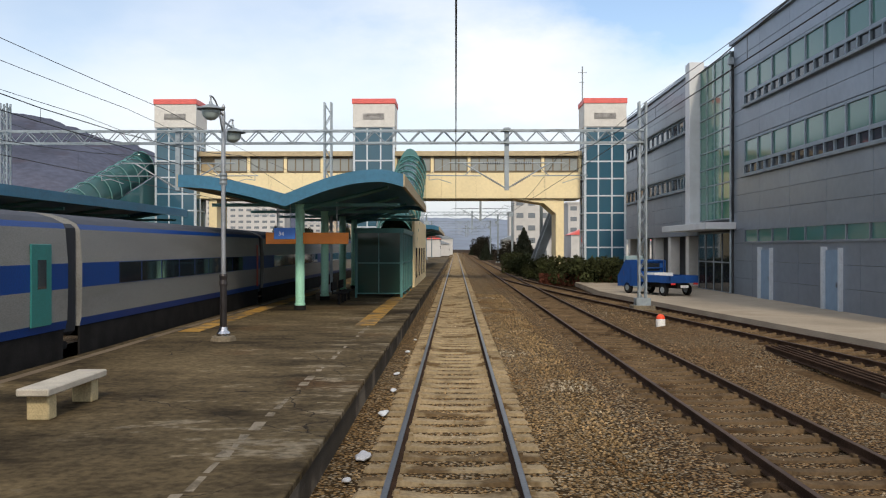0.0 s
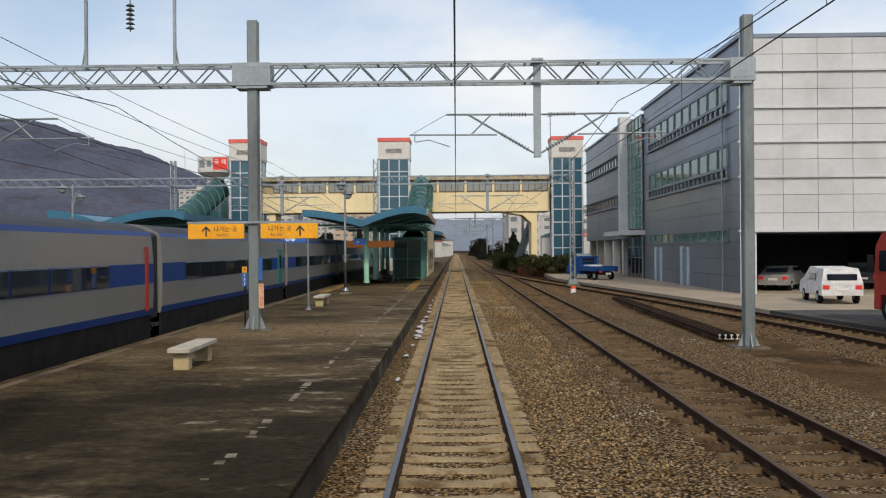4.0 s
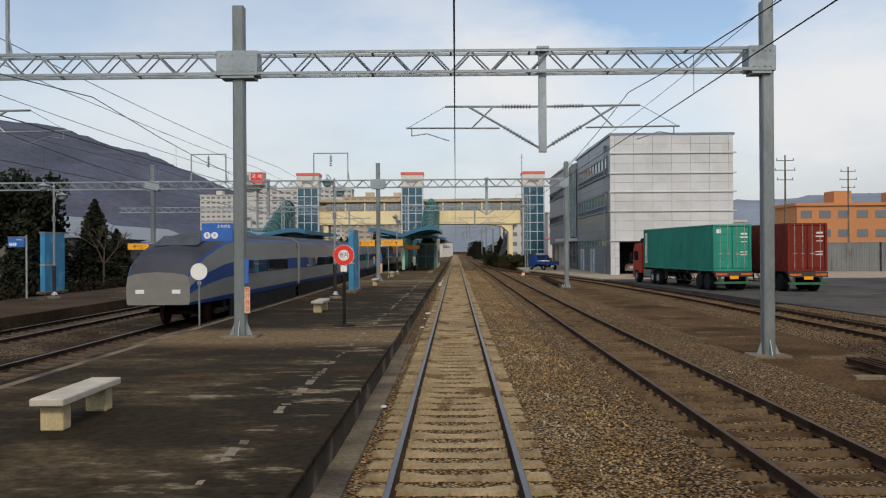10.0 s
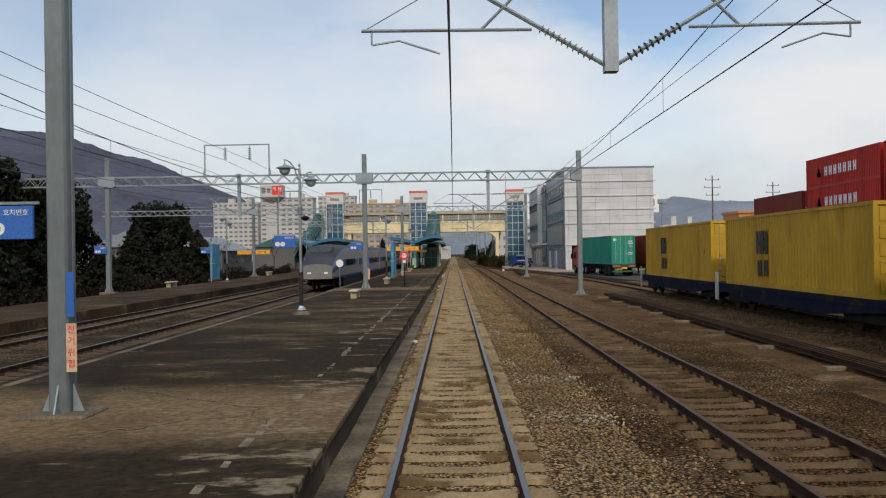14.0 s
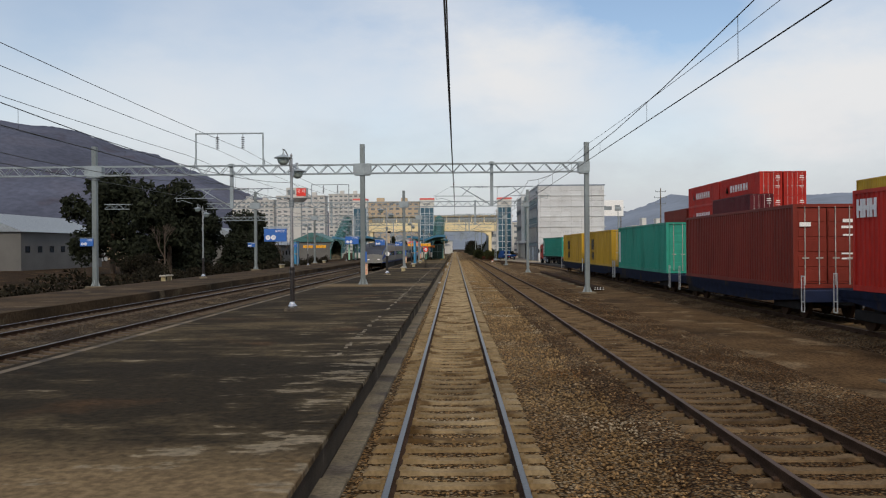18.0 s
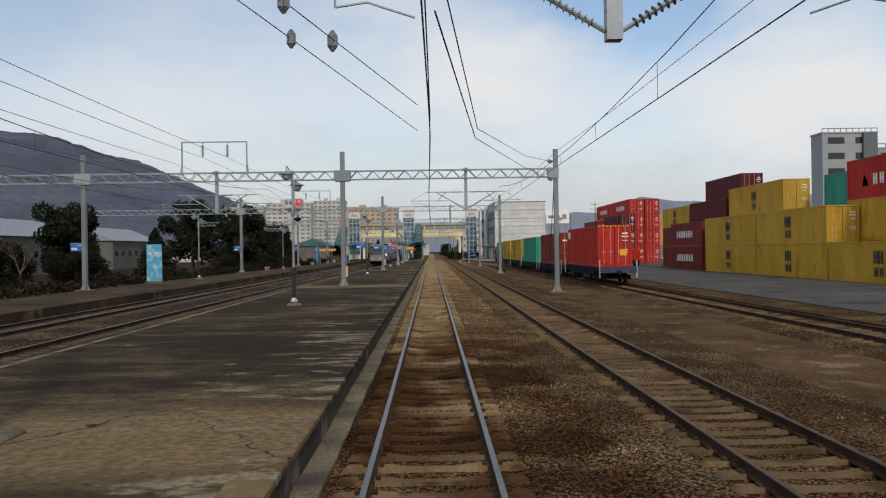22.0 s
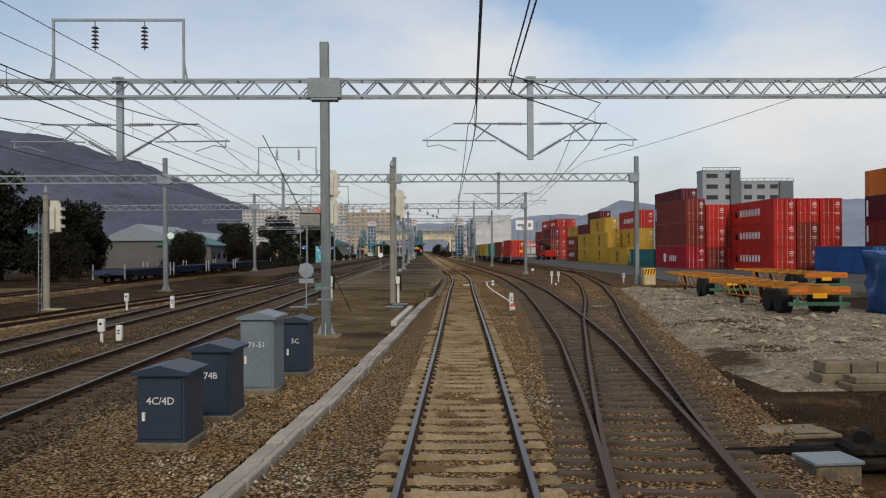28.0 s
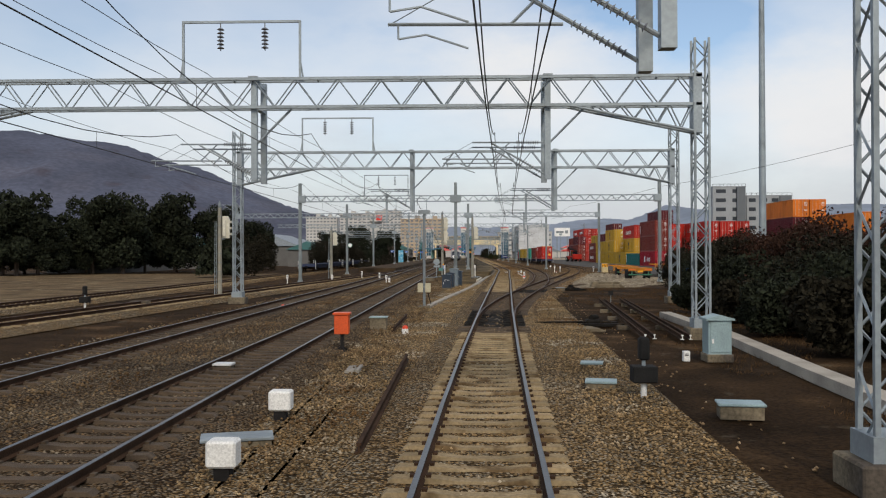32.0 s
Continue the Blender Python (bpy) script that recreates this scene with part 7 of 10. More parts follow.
CAB_RED = material_or("lorry_red", (0.42, 0.035, 0.018))
FRAME_DARK = material_or("trailer_dark", (0.05, 0.04, 0.035))
tr = trailer((17.2, -1.5, -0.02), 6.0, "red articulated lorry carrying a green container in the yard", FRAME_DARK, 13.5)
lorry_cab(tr, 14.2, CAB_RED)
c = container(C_GREEN, 15.95, -1.55, 1.18, 13.4, "green ribbed container on the lorry trailer", 2.9, 6.0, group="containers on lorries")
wp_ = part("side_mark", boxes((-1.245, -1.226, 12.5, 12.98, 0.35, 2.6)), SIGN_WHITE, c, "tall white panel")
for k, ch in enumerate("DONG FANG"):
    words(ch, 0.27, SIGN_BLACK, wp_, (-1.248, 12.74, 2.4 - 0.235 * k), (90, 0, -90))
part("code_plate", boxes((-1.02, -0.72, 0.01, 0.028, 2.35, 2.62)), SIGN_WHITE, c)
tr = trailer((21.0, -3.4, -0.02), 5.0, "dark semi-trailer carrying an oxide red container in the yard", FRAME_DARK, 13.5)
container(C_BROWN, 19.8, -3.45, 1.18, 13.4, "oxide red container on a semi-trailer", 2.9, 5.0, group="containers on lorries")
FR_YEL = paint("trailer_yellow", (0.44, 0.17, 0.014))
trailer((11.95, -234.0, -0.16), -3.0, "empty yellow container trailer with orange reflectors", FR_YEL, 10.8)
trailer((12.95, -221.7, -0.16), -5.0, "yellow container trailer further back in the yard", FR_YEL, 12.0)
trailer((19.4, -219.0, -0.05), -2.0, "yellow container trailer by the stacks", FR_YEL, 12.5)

# small blue lorry by the lift
bt = thing("pickup_lorry", "small blue flatbed lorry parked in the yard", "lorry", (12.35, 55.0, -0.02), 24.0)
LB = paint("lorry_blue", (0.015, 0.07, 0.25))
part("bed", boxes((-0.95, 0.95, 0, 2.9, 0.72, 0.8), (-0.95, -0.9, 0, 2.9, 0.8, 1.12), (0.9, 0.95, 0, 2.9, 0.8, 1.12), (-0.95, 0.95, 0, 0.05, 0.8, 1.12), (-0.95, 0.95, 2.85, 2.9, 0.8, 1.12)), LB, bt)
bm = bmesh.new()
poly = [(2.95, 0.45), (2.95, 1.85), (3.2, 1.95), (4.2, 1.92), (4.75, 1.2), (4.95, 1.0), (4.95, 0.4)]
a = [bm.verts.new((-0.88, p, z)) for p, z in poly]
b = [bm.verts.new((0.88, p, z)) for p, z in poly]
bm.faces.new(a[::-1]), bm.faces.new(b)
for k in range(len(poly)):
    bm.faces.new((a[k], a[(k + 1) % 7], b[(k + 1) % 7], b[k]))
bmesh.ops.recalc_face_normals(bm, faces=bm.faces)
part("cab", bm, LB, bt)
part("rear_window", boxes((-0.6, 0.6, 2.93, 2.96, 1.3, 1.75)), DARK_GLASS, bt)
part("headboard", boxes((-0.93, -0.88, 2.8, 2.88, 1.1, 1.9), (0.88, 0.93, 2.8, 2.88, 1.1, 1.9), (-0.93, 0.93, 2.8, 2.88, 1.86, 1.92), (-0.93, 0.93, 2.8, 2.88, 1.45, 1.5)), LB, bt)
part("load", boxes((-0.7, 0.6, 1.7, 2.6, 0.8, 1.22), bevel=0.02), WHITE, bt, "white boxes on the load bed")
for s in (-0.75, 0.75):
    part("tail_lamp", boxes((s - 0.14, s + 0.14, -0.03, 0.0, 0.62, 0.72)), SIGN_RED, bt)
part("tail_plate", boxes((-0.25, 0.25, -0.03, -0.005, 0.45, 0.6)), WHITE, bt)
part("chassis", boxes((-0.4, 0.4, 0.1, 4.6, 0.42, 0.7)), DARK, bt)
for y in (0.75, 4.0):
    for x in (-0.78, 0.78):
        wheel(bt, x, y, 0.33, 0.33, 0.2)


def car(at, turn, col, label, estate=False):
    c = thing("car", label, "car", at, turn, group="parked cars")
    poly = [(0, 0.35), (0, 0.75), (0.15, 0.95), (0.75, 1.02), (1.35, 1.42), (2.7, 1.44), (3.5, 0.98), (4.3, 0.85), (4.5, 0.65), (4.5, 0.32)]
    if estate:
        poly = [(0, 0.4), (0, 0.95), (0.2, 1.6), (2.9, 1.66), (3.6, 1.1), (4.4, 0.95), (4.55, 0.6), (4.55, 0.36)]
    bm = bmesh.new()
    a = [bm.verts.new((-0.87 + (0.14 if z > 1.2 else 0), p, z)) for p, z in poly]
    b = [bm.verts.new((0.87 - (0.14 if z > 1.2 else 0), p, z)) for p, z in poly]
    bm.faces.new(a[::-1]), bm.faces.new(b)
    for k in range(len(poly)):
        bm.faces.new((a[k], a[(k + 1) % len(poly)], b[(k + 1) % len(poly)], b[k]))
    bmesh.ops.recalc_face_normals(bm, faces=bm.faces)
    part("body", bm, col, c)
    part("rear_window", boxes((-0.62, 0.62, 0.02 if estate else 0.80, 0.12 if estate else 1.2, 1.08, 1.36)), DARK_GLASS, c)
    for s in (-1, 1):
        part("side_window", boxes((s * 0.80 - 0.02, s * 0.80 + 0.02, 1.4, 2.9, 1.02, 1.36)), DARK_GLASS, c)
        part("tail_lamp", boxes((s * 0.68 - 0.14, s * 0.68 + 0.14, -0.02, 0.04, 0.68, 0.86)), SIGN_RED, c)
    part("tail_plate", boxes((-0.26, 0.26, -0.03, 0.0, 0.62, 0.75)), WHITE, c)
    for y in (0.85, 3.6):
        for x in (-0.78, 0.78):
            wheel(c, x, y, 0.31, 0.31, 0.2)
    return c


SILVER = material_or("car_silver", (0.30, 0.30, 0.30))
car((18.6, 35.8, -0.02), -35, SILVER, "silver saloon car parked under the building")
car((17.2, 23.5, -0.02), -10, material_or("car_white", (0.62, 0.62, 0.62)), "white car parked at the edge of the yard", True)
car((24.2, 36.5, -0.02), -20, material_or("car_black", (0.02, 0.02, 0.022)), "dark car under the building", True)

# container handler
rs = thing("reach_stacker", "red container handler with a black boom in the yard", "container handler", (27.5, -57.0, -0.03), 15)
part("body", boxes((-1.5, 1.5, -1.4, 3.6, 0.8, 1.7), bevel=0.08), C_RED, rs)
part("counterweight", boxes((-1.45, 1.45, -2.2, -1.2, 0.7, 2.3), bevel=0.12), C_RED, rs, "rounded red counterweight")
part("cab", boxes((-0.8, 0.8, -0.4, 1.1, 1.7, 3.2), bevel=0.06), DARK_GLASS, rs)
part("cab_roof", boxes((-0.85, 0.85, -0.5, 1.2, 3.2, 3.3), bevel=0.03), C_RED, rs)
bm = bmesh.new()
for k, (p_, q_, r_) in enumerate((((0.0, -1.8, 3.1), (0.0, 3.6, 4.0), 0.32), ((0.0, 3.4, 3.95), (0.0, 5.4, 4.3), 0.24))):
    tube(bm, p_, q_, r_, n=4)
part("boom", bm, DARK, rs, "black telescopic boom")
for x in (-0.5, 0.5):
    part("lift_cylinder", tube(bmesh.new(), (x, 2.6, 1.6), (x, 2.2, 3.6), 0.11, n=8), GALV_DARK, rs)
part("spreader", boxes((-1.9, 1.9, 5.1, 5.6, 3.1, 3.4), (-0.3, 0.3, 5.2, 5.5, 3.4, 4.2), bevel=0.04), C_RED, rs, "red container spreader")
for x in (-1.4, 1.4):
    wheel(rs, x, -1.0, 0.65, 0.65, 0.5)
    wheel(rs, x, 2.6, 0.8, 0.8, 0.6)
# blue tarpaulin over a load
bm = bmesh.new()
bmesh.ops.create_cube(bm, size=1)
bmesh.ops.subdivide_edges(bm, edges=bm.edges[:], cuts=9, use_grid_fill=True)
for v in bm.verts:
    d = noise.noise(v.co * 3.2) * 0.14 + noise.noise(v.co * 9) * 0.05
    v.co = Vector((v.co.x * 3.4 * (1 + d), v.co.y * 2.6 * (1 + d), (v.co.z + 0.5) * 2.7 * (1 + d * 0.6)))
solid("tarpaulin_load", bm, material("blue_tarpaulin", (0.008, 0.060, 0.185), 0.42, amount=0.35, scale=1.5, bump=0.9, bump_scale=3.5, spec=0.3), "load wrapped in a crumpled blue tarpaulin", "tarpaulin", (17.5, -231.6, -0.38), smooth=True)

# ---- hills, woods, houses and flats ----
# distance haze is put into the blue-grey base colour of the woods
HILL = material("hazed_winter_woods", (0.078, 0.086, 0.122), 0.95, spots=(((0.092, 0.097, 0.132), 0.50, 0.010), ((0.064, 0.058, 0.075), 0.58, 0.014)), scale=0.006, amount=0.22, fine=0.09, fine_amount=0.16, bump=0.0, spec=0.1)
NEEDLES = material("dark_conifer_needles", (0.017, 0.021, 0.012), 0.85, amount=0.35, scale=0.8, per_island=0.45, per_object=0.15, spec=0.15)
BARK = material("grey_brown_bark", (0.075, 0.055, 0.042), 0.95, amount=0.3, scale=3, stretch=(1, 1, 0.3))
TWIGS = material("reddish_bare_twigs", (0.036, 0.018, 0.012), 0.9, amount=0.3, per_island=0.3, spec=0.1)


# paler and bluer: more of the distance haze painted into the base colour
HILL_FAR = material("far_hazed_woods", (0.215, 0.25, 0.31), 0.95, scale=0.005, amount=0.16, fine=0.04, fine_amount=0.06, spec=0.1)


def ridge(name, pts, depth, label, trees=True, seed=1, mat=None):
    """A wooded ridge: pts are (x, y, height) along its crest; it falls to the ground towards the camera over depth metres."""
    bm = bmesh.new()
    n, m = 160, 14
    xs = np.linspace(0, len(pts) - 1, n)
    P = np.array(pts, float)
    rows = []
    for k, u in enumerate(xs):
        c = [np.interp(u, range(len(pts)), P[:, q]) for q in range(3)]
        h = c[2] * (1 + 0.06 * noise.noise((u * 1.3, seed, 0)) + 0.012 * noise.noise((u * 6.0, seed, 3)))
        row = []
        for j in range(m + 1):
            v = j / m
            z = -1 + h * (1 - (1 - v) ** 1.5) + (h * 0.03 * noise.noise((u * 2, v * 3, seed)) if 0 < v < 1 else 0)
            if j == m and trees:
                z += 3.5 * (0.5 + noise.noise((k * 1.9, seed, 7)))
            row.append(bm.verts.new((c[0] + 12 * noise.noise((u, v * 2, seed)), c[1] - depth * (1 - v), z)))
        rows.append(row + [bm.verts.new((c[0], c[1] + depth * 0.6, -2))])
    for p, q in zip(rows, rows[1:]):
        for j in range(m + 1):
            bm.faces.new((p[j], q[j], q[j + 1], p[j + 1]))
    bmesh.ops.recalc_face_normals(bm, faces=bm.faces)
    return solid(name, bm, mat or HILL, label, "hill", kind="structure", smooth=True)


ridge("hill_west", [(-2300, 1500, 360), (-1500, 1650, 330), (-1150, 1750, 315), (-930, 1800, 285), (-780, 1800, 250), (-640, 1800, 205), (-520, 1800, 150), (-400, 1800, 105), (-260, 1800, 80), (-120, 1850, 60)], 700, "long hill of bare winter woods, tinted grey-violet for haze", seed=2)
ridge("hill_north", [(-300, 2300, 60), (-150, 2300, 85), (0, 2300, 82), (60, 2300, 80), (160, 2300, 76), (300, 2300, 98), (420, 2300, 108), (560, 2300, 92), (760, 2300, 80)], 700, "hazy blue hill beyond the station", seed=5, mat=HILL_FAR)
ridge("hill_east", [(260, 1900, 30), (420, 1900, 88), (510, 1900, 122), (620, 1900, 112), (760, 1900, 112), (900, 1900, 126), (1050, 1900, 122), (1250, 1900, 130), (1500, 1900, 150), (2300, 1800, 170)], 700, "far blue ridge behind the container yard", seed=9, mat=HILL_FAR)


def leaf_mesh(name, centres, size, mat, seed, flat=0.0):
    rng = np.random.default_rng(seed)
    n = len(centres)
    a = rng.normal(size=(n, 3))
    a[:, 2] *= 1 - flat
    a /= np.linalg.norm(a, axis=1, keepdims=True)
    b = np.cross(a, rng.normal(size=(n, 3)))
    b /= np.linalg.norm(b, axis=1, keepdims=True)
    s = size * rng.uniform(0.6, 1.4, (n, 1))
    v = np.stack([centres - a * s, centres + b * s * 0.5, centres + a * s, centres - b * s * 0.5], 1).reshape(-1, 3)
    f = np.arange(4 * n).reshape(-1, 4)
    me = bpy.data.meshes.new(name)
    me.from_pydata(v.tolist(), [], f.tolist())
    me.materials.append(mat)
    return me


def limb_mesh(height, r, seed, spread, n_limbs, start=0.15):
    rng = random.Random(seed)
    bm = bmesh.new()
    tube(bm, (0, 0, 0), (0.05, 0, height * 0.5), r, r * 0.65, n=8)
    tube(bm, (0.05, 0, height * 0.5), (0, 0.05, height * 0.97), r * 0.65, r * 0.1, n=7)
    for k in range(n_limbs):
        z = height * rng.uniform(start, 0.9)
        a = rng.uniform(0, 6.28)
        l = spread * (1 - z / height) + 0.3
        mid = (0.5 * l * math.cos(a), 0.5 * l * math.sin(a), z + 0.1 * l)
        tube(bm, (0, 0, z), mid, r * 0.25, r * 0.14, n=5)
        tube(bm, mid, (l * math.cos(a + 0.2), l * math.sin(a + 0.2), z + 0.25 * l), r * 0.14, r * 0.03, n=5)
    return finish("trunk", bm, BARK)


def crown_points(height, radius, n, seed, shape):
    rng = np.random.default_rng(seed)
    out = []
    lumps = np.clip(rng.normal(size=(34, 3)), -1.25, 1.25) * [radius * 0.55, radius * 0.55, height * 0.27] + [0, 0, height * 0.55]
    while len(out) < n:
        if shape == "cone":
            h = 1 - math.sqrt(rng.uniform(0, 1))
            a = rng.uniform(0, 6.28)
            wob = 0.75 + 0.35 * math.sin(a * 3 + h * 25 + seed) * 0.6 + 0.2 * rng.normal()
            rr = radius * (1 - h) ** 0.8 * wob * rng.uniform(0.55, 1.0)
            out.append((rr * math.cos(a), rr * math.sin(a), height * (0.10 + 0.9 * h) - 0.12 * rr))
        else:
            c = lumps[rng.integers(len(lumps))]
            d = rng.normal(size=3)
            d *= radius * 0.38 * rng.uniform(0.5, 1.0) / np.linalg.norm(d)
            p = c + d
            if p[2] > 0.15:
                out.append(tuple(p))
    return np.array(out)


def tree(kind, height, radius, seed, n, size, mat=None):
    t = thing("conifer" if kind == "cone" else "pine", "", "tree", (0, -900 - seed * 20, -0.3), group="dark evergreen trees")
    part("trunk", limb_mesh(height, 0.16 + height * 0.012, seed, radius, 14), None, t)
    part("crown", leaf_mesh("crown", crown_points(height, radius, n, seed, kind), size, mat or NEEDLES, seed), None, t)
    return t


BROWN_BUSH = material("brown_winter_twigs", (0.020, 0.018, 0.012), 0.9, amount=0.3, per_island=0.4, spec=0.08)
PROTO = [tree("cone", 8.0, 2.6, 1, 9000, 0.21), tree("cone", 6.0, 2.4, 2, 8000, 0.19), tree("lump", 9.5, 3.6, 3, 12000, 0.22), tree("lump", 6.0, 3.2, 4, 9000, 0.15, BROWN_BUSH)]
SPOTS = [(0, -33.0, -76.0, 1.0), (2, -32.0, -34.0, 1.1), (0, -33.0, -24.0, 1.2), (2, -36.0, -12.0, 1.1), (0, -31.5, -4.0, 1.05), (1, -30.0, 5.0, 1.0), (2, -35.0, 14.0, 1.1), (0, -33.5, 24.0, 1.1), (1, -30.0, -15.0, 1.0),
         (1, -37.0, -86.0, 1.05), (3, -35.5, -93.0, 0.8), (3, -41.0, -98.0, 1.0), (3, -31.5, -44.0, 0.6), (1, -37.5, -215.0, 1.25), (3, -35.5, -213.5, 1.0), (3, -33.0, -160.0, 0.8), (3, -35.5, -150.0, 0.8), (3, -33.0, -125.0, 0.9), (1, -34.5, -118.0, 0.9),
         (2, -44.0, -20.0, 1.3), (2, -46.0, -70.0, 1.1), (0, -40.0, 40.0, 1.2), (1, -36.0, 36.0, 1.0), (3, -40.5, -180.0, 0.8), (2, -45.2, -162.0, 0.92), (3, -47.5, -158.0, 1.0)]
for k in range(11):
    SPOTS.append((2, -72.0 + 2.5 * k + 1.5 * math.sin(k * 3), -206.0 + 3.0 * k + 3 * math.cos(k * 2), 1.05 + 0.2 * math.sin(k * 1.7)))
for k in range(16):
    SPOTS.append((k % 4, (8.5 if k % 2 else -23.0) + 2 * math.sin(k * 2.3), 118.0 + 17.0 * k, 0.75 + 0.2 * math.sin(k * 1.9)))
for k in range(4):
    SPOTS.append((2 if k % 2 else 3, -76.0 + 3.0 * k, -200.0 + 5.0 * k, 1.0))
rt = random.Random(5)
for n, (k, x, y, s) in enumerate(SPOTS):
    o = PROTO[k] if k not in [q[0] for q in SPOTS[:n]] else copy_thing(PROTO[k], Matrix())
    o.matrix_basis = pose(x, y, -0.36, 0, 0, rt.uniform(0, 360)) @ Matrix.Diagonal((s, s, s * rt.uniform(0.9, 1.1) * ((0.95 if k == 2 else 0.74) if -110 < y < 30 else 1.0), 1))
    tagged(o, ("dark green cone-shaped conifer", "dark green cone-shaped conifer", "dark green spreading pine", "brown leafless thicket tree")[k] + " standing beyond the far platform")


def bare_tree(x, y, h, seed, label):
    rng = random.Random(seed)
    t = thing("bare_tree", label, "tree", (x, y, -0.36), group="bare trees")
    bm = bmesh.new()

    def grow(p, d, l, r, depth):
        q = p + d * l
        tube(bm, p, q, r, r * 0.65, n=5 if depth > 1 else 3, caps=False)
        if depth == 0:
            return
        for _ in range(3 if depth > 1 else 4):
            nd = (d + Vector((rng.uniform(-0.75, 0.75), rng.uniform(-0.75, 0.75), rng.uniform(-0.1, 0.5)))).normalized()
            grow(q, nd, l * rng.uniform(0.6, 0.8), r * 0.55, depth - 1)

    grow(Vector((0, 0, 0)), Vector((0, 0, 1)), h * 0.3, 0.13, 4)
    part("trunk", bm, BARK, t)
    return t


for n, (x, y, h) in enumerate(((-30.5, -40.0, 7.0), (-30.0, 18.0, 6.5), (-38.0, -104.0, 6.5), (-34.0, -108.0, 5.0), (-31.0, 60.0, 8.0), (-36.5, -145.0, 6.0))):
    bare_tree(x, y, h, 11 + n, "leafless tree with fine branches beyond the far platform")

# shrubs and hedge at the foot of the lift
PINE_OLIVE = material("olive_pine_needles", (0.040, 0.046, 0.018), 0.85, amount=0.35, scale=0.8, per_island=0.45, spec=0.12)
for n, (x, y, r, h) in enumerate(((8.0, 81.5, 1.2, 2.0), (8.6, 76.0, 1.4, 2.1), (10.0, 74.6, 1.4, 2.2), (11.5, 74.0, 1.4, 2.1), (12.8, 74.2, 1.2, 2.0), (7.4, 87.0, 1.4, 2.1), (6.8, 94.0, 1.5, 2.2), (6.4, 102.0, 1.5, 2.2))):
    t = thing("clipped_pine", "low clipped dark pine beside the lift", "shrub", (x, y, -0.36), group="clipped pines")
    part("trunk", limb_mesh(h, 0.09, 30 + n, r * 0.8, 9, 0.1), None, t)
    part("crown", leaf_mesh("crown", crown_points(h, r, 3600, 40 + n, "lump"), 0.11, PINE_OLIVE, n), None, t)
HEDGE = material("rusty_winter_hedge", (0.10, 0.035, 0.022), 0.9, amount=0.3, per_island=0.4, spec=0.1)
rng = np.random.default_rng(3)
pts = np.stack([rng.uniform(6.6, 13.6, 5200), rng.uniform(0, 1.2, 5200), rng.uniform(0.05, 0.95, 5200)], 1)
pts[:, 1] += 75.6 - (pts[:, 0] - 6.6) * 0.45
hd = new("hedge", leaf_mesh("hedge", pts, 0.09, HEDGE, 8))
hd.location.z = -0.36
tagged(hd, "rusty brown clipped hedge in front of the pines", "hedge", kind="stuff")
# overgrown thicket by the last gantries
for n, (x, y, r, h) in enumerate(((12.0, -253.5, 2.3, 2.9), (14.6, -251.5, 2.6, 3.0), (17.2, -250.0, 2.6, 3.0), (12.6, -259.0, 2.6, 3.0), (14.6, -257.0, 2.8, 3.3), (11.6, -266.5, 2.8, 3.4), (14.5, -264.0, 3.2, 3.6), (9.4, -276.0, 2.0, 2.4), (12.4, -274.0, 3.0, 3.8), (8.6, -284.0, 2.2, 2.7), (12.0, -283.0, 3.0, 4.0), (7.6, -292.0, 2.2, 2.7), (11.2, -294.0, 3.0, 3.8), (4.9, -281.5, 0.9, 1.3), (5.3, -287.5, 1.2, 1.6), (4.9, -293.0, 1.2, 1.7), (4.6, -299.0, 1.3, 2.0), (6.8, -301.0, 1.8, 2.5), (14.5, -290.0, 3.0, 4.3), (16.5, -255.0, 3.0, 4.4), (9.8, -271.0, 2.4, 3.5), (10.4, -279.5, 2.6, 3.6), (9.0, -288.5, 2.4, 3.4), (7.6, -297.5, 2.2, 3.2), (13.6, -279.0, 3.2, 4.6), (13.0, -299.0, 3.2, 4.8))):
    t = thing("thicket_bush", "dense bush with reddish bare twigs beside the yard wall" if h > 3.55 else "dense dark evergreen bush beside the yard wall", "bush", (x, y, -0.36), group="thicket bushes")
    part("stems", limb_mesh(h * 0.9, 0.06, 60 + n, r, 10, 0.05), None, t)
    part("crown", leaf_mesh("crown", crown_points(h, r, 11000, 70 + n, "lump"), 0.095, TWIGS if h > 3.55 else (NEEDLES if n % 2 else BROWN_BUSH), n), None, t)

FLAT_WALL = material("pale_flat_render", (0.50, 0.49, 0.47), 0.8, amount=0.08, scale=0.1, fine=1.0, fine_amount=0.06)
FLAT_TAN = material("tan_flat_render", (0.46, 0.36, 0.25), 0.8, amount=0.08, scale=0.1)
GREY_ROOF = material("grey_metal_roof", (0.22, 0.25, 0.28), 0.6, amount=0.15)
OFFICE_GREY = material("grey_office_cladding", (0.30, 0.32, 0.34), 0.75, amount=0.1, scale=0.15)
OFFICE_DARK = material("dark_office_cladding", (0.12, 0.135, 0.15), 0.7, amount=0.1, scale=0.15)
TEAL_ROOF = material("teal_metal_roof", (0.04, 0.13, 0.13), 0.6, amount=0.15)


# far panes lightened: distance haze painted into the glass colour
HAZE_GLASS = glass_like("hazed_window_glass", (0.16, 0.18, 0.20), 0.2)


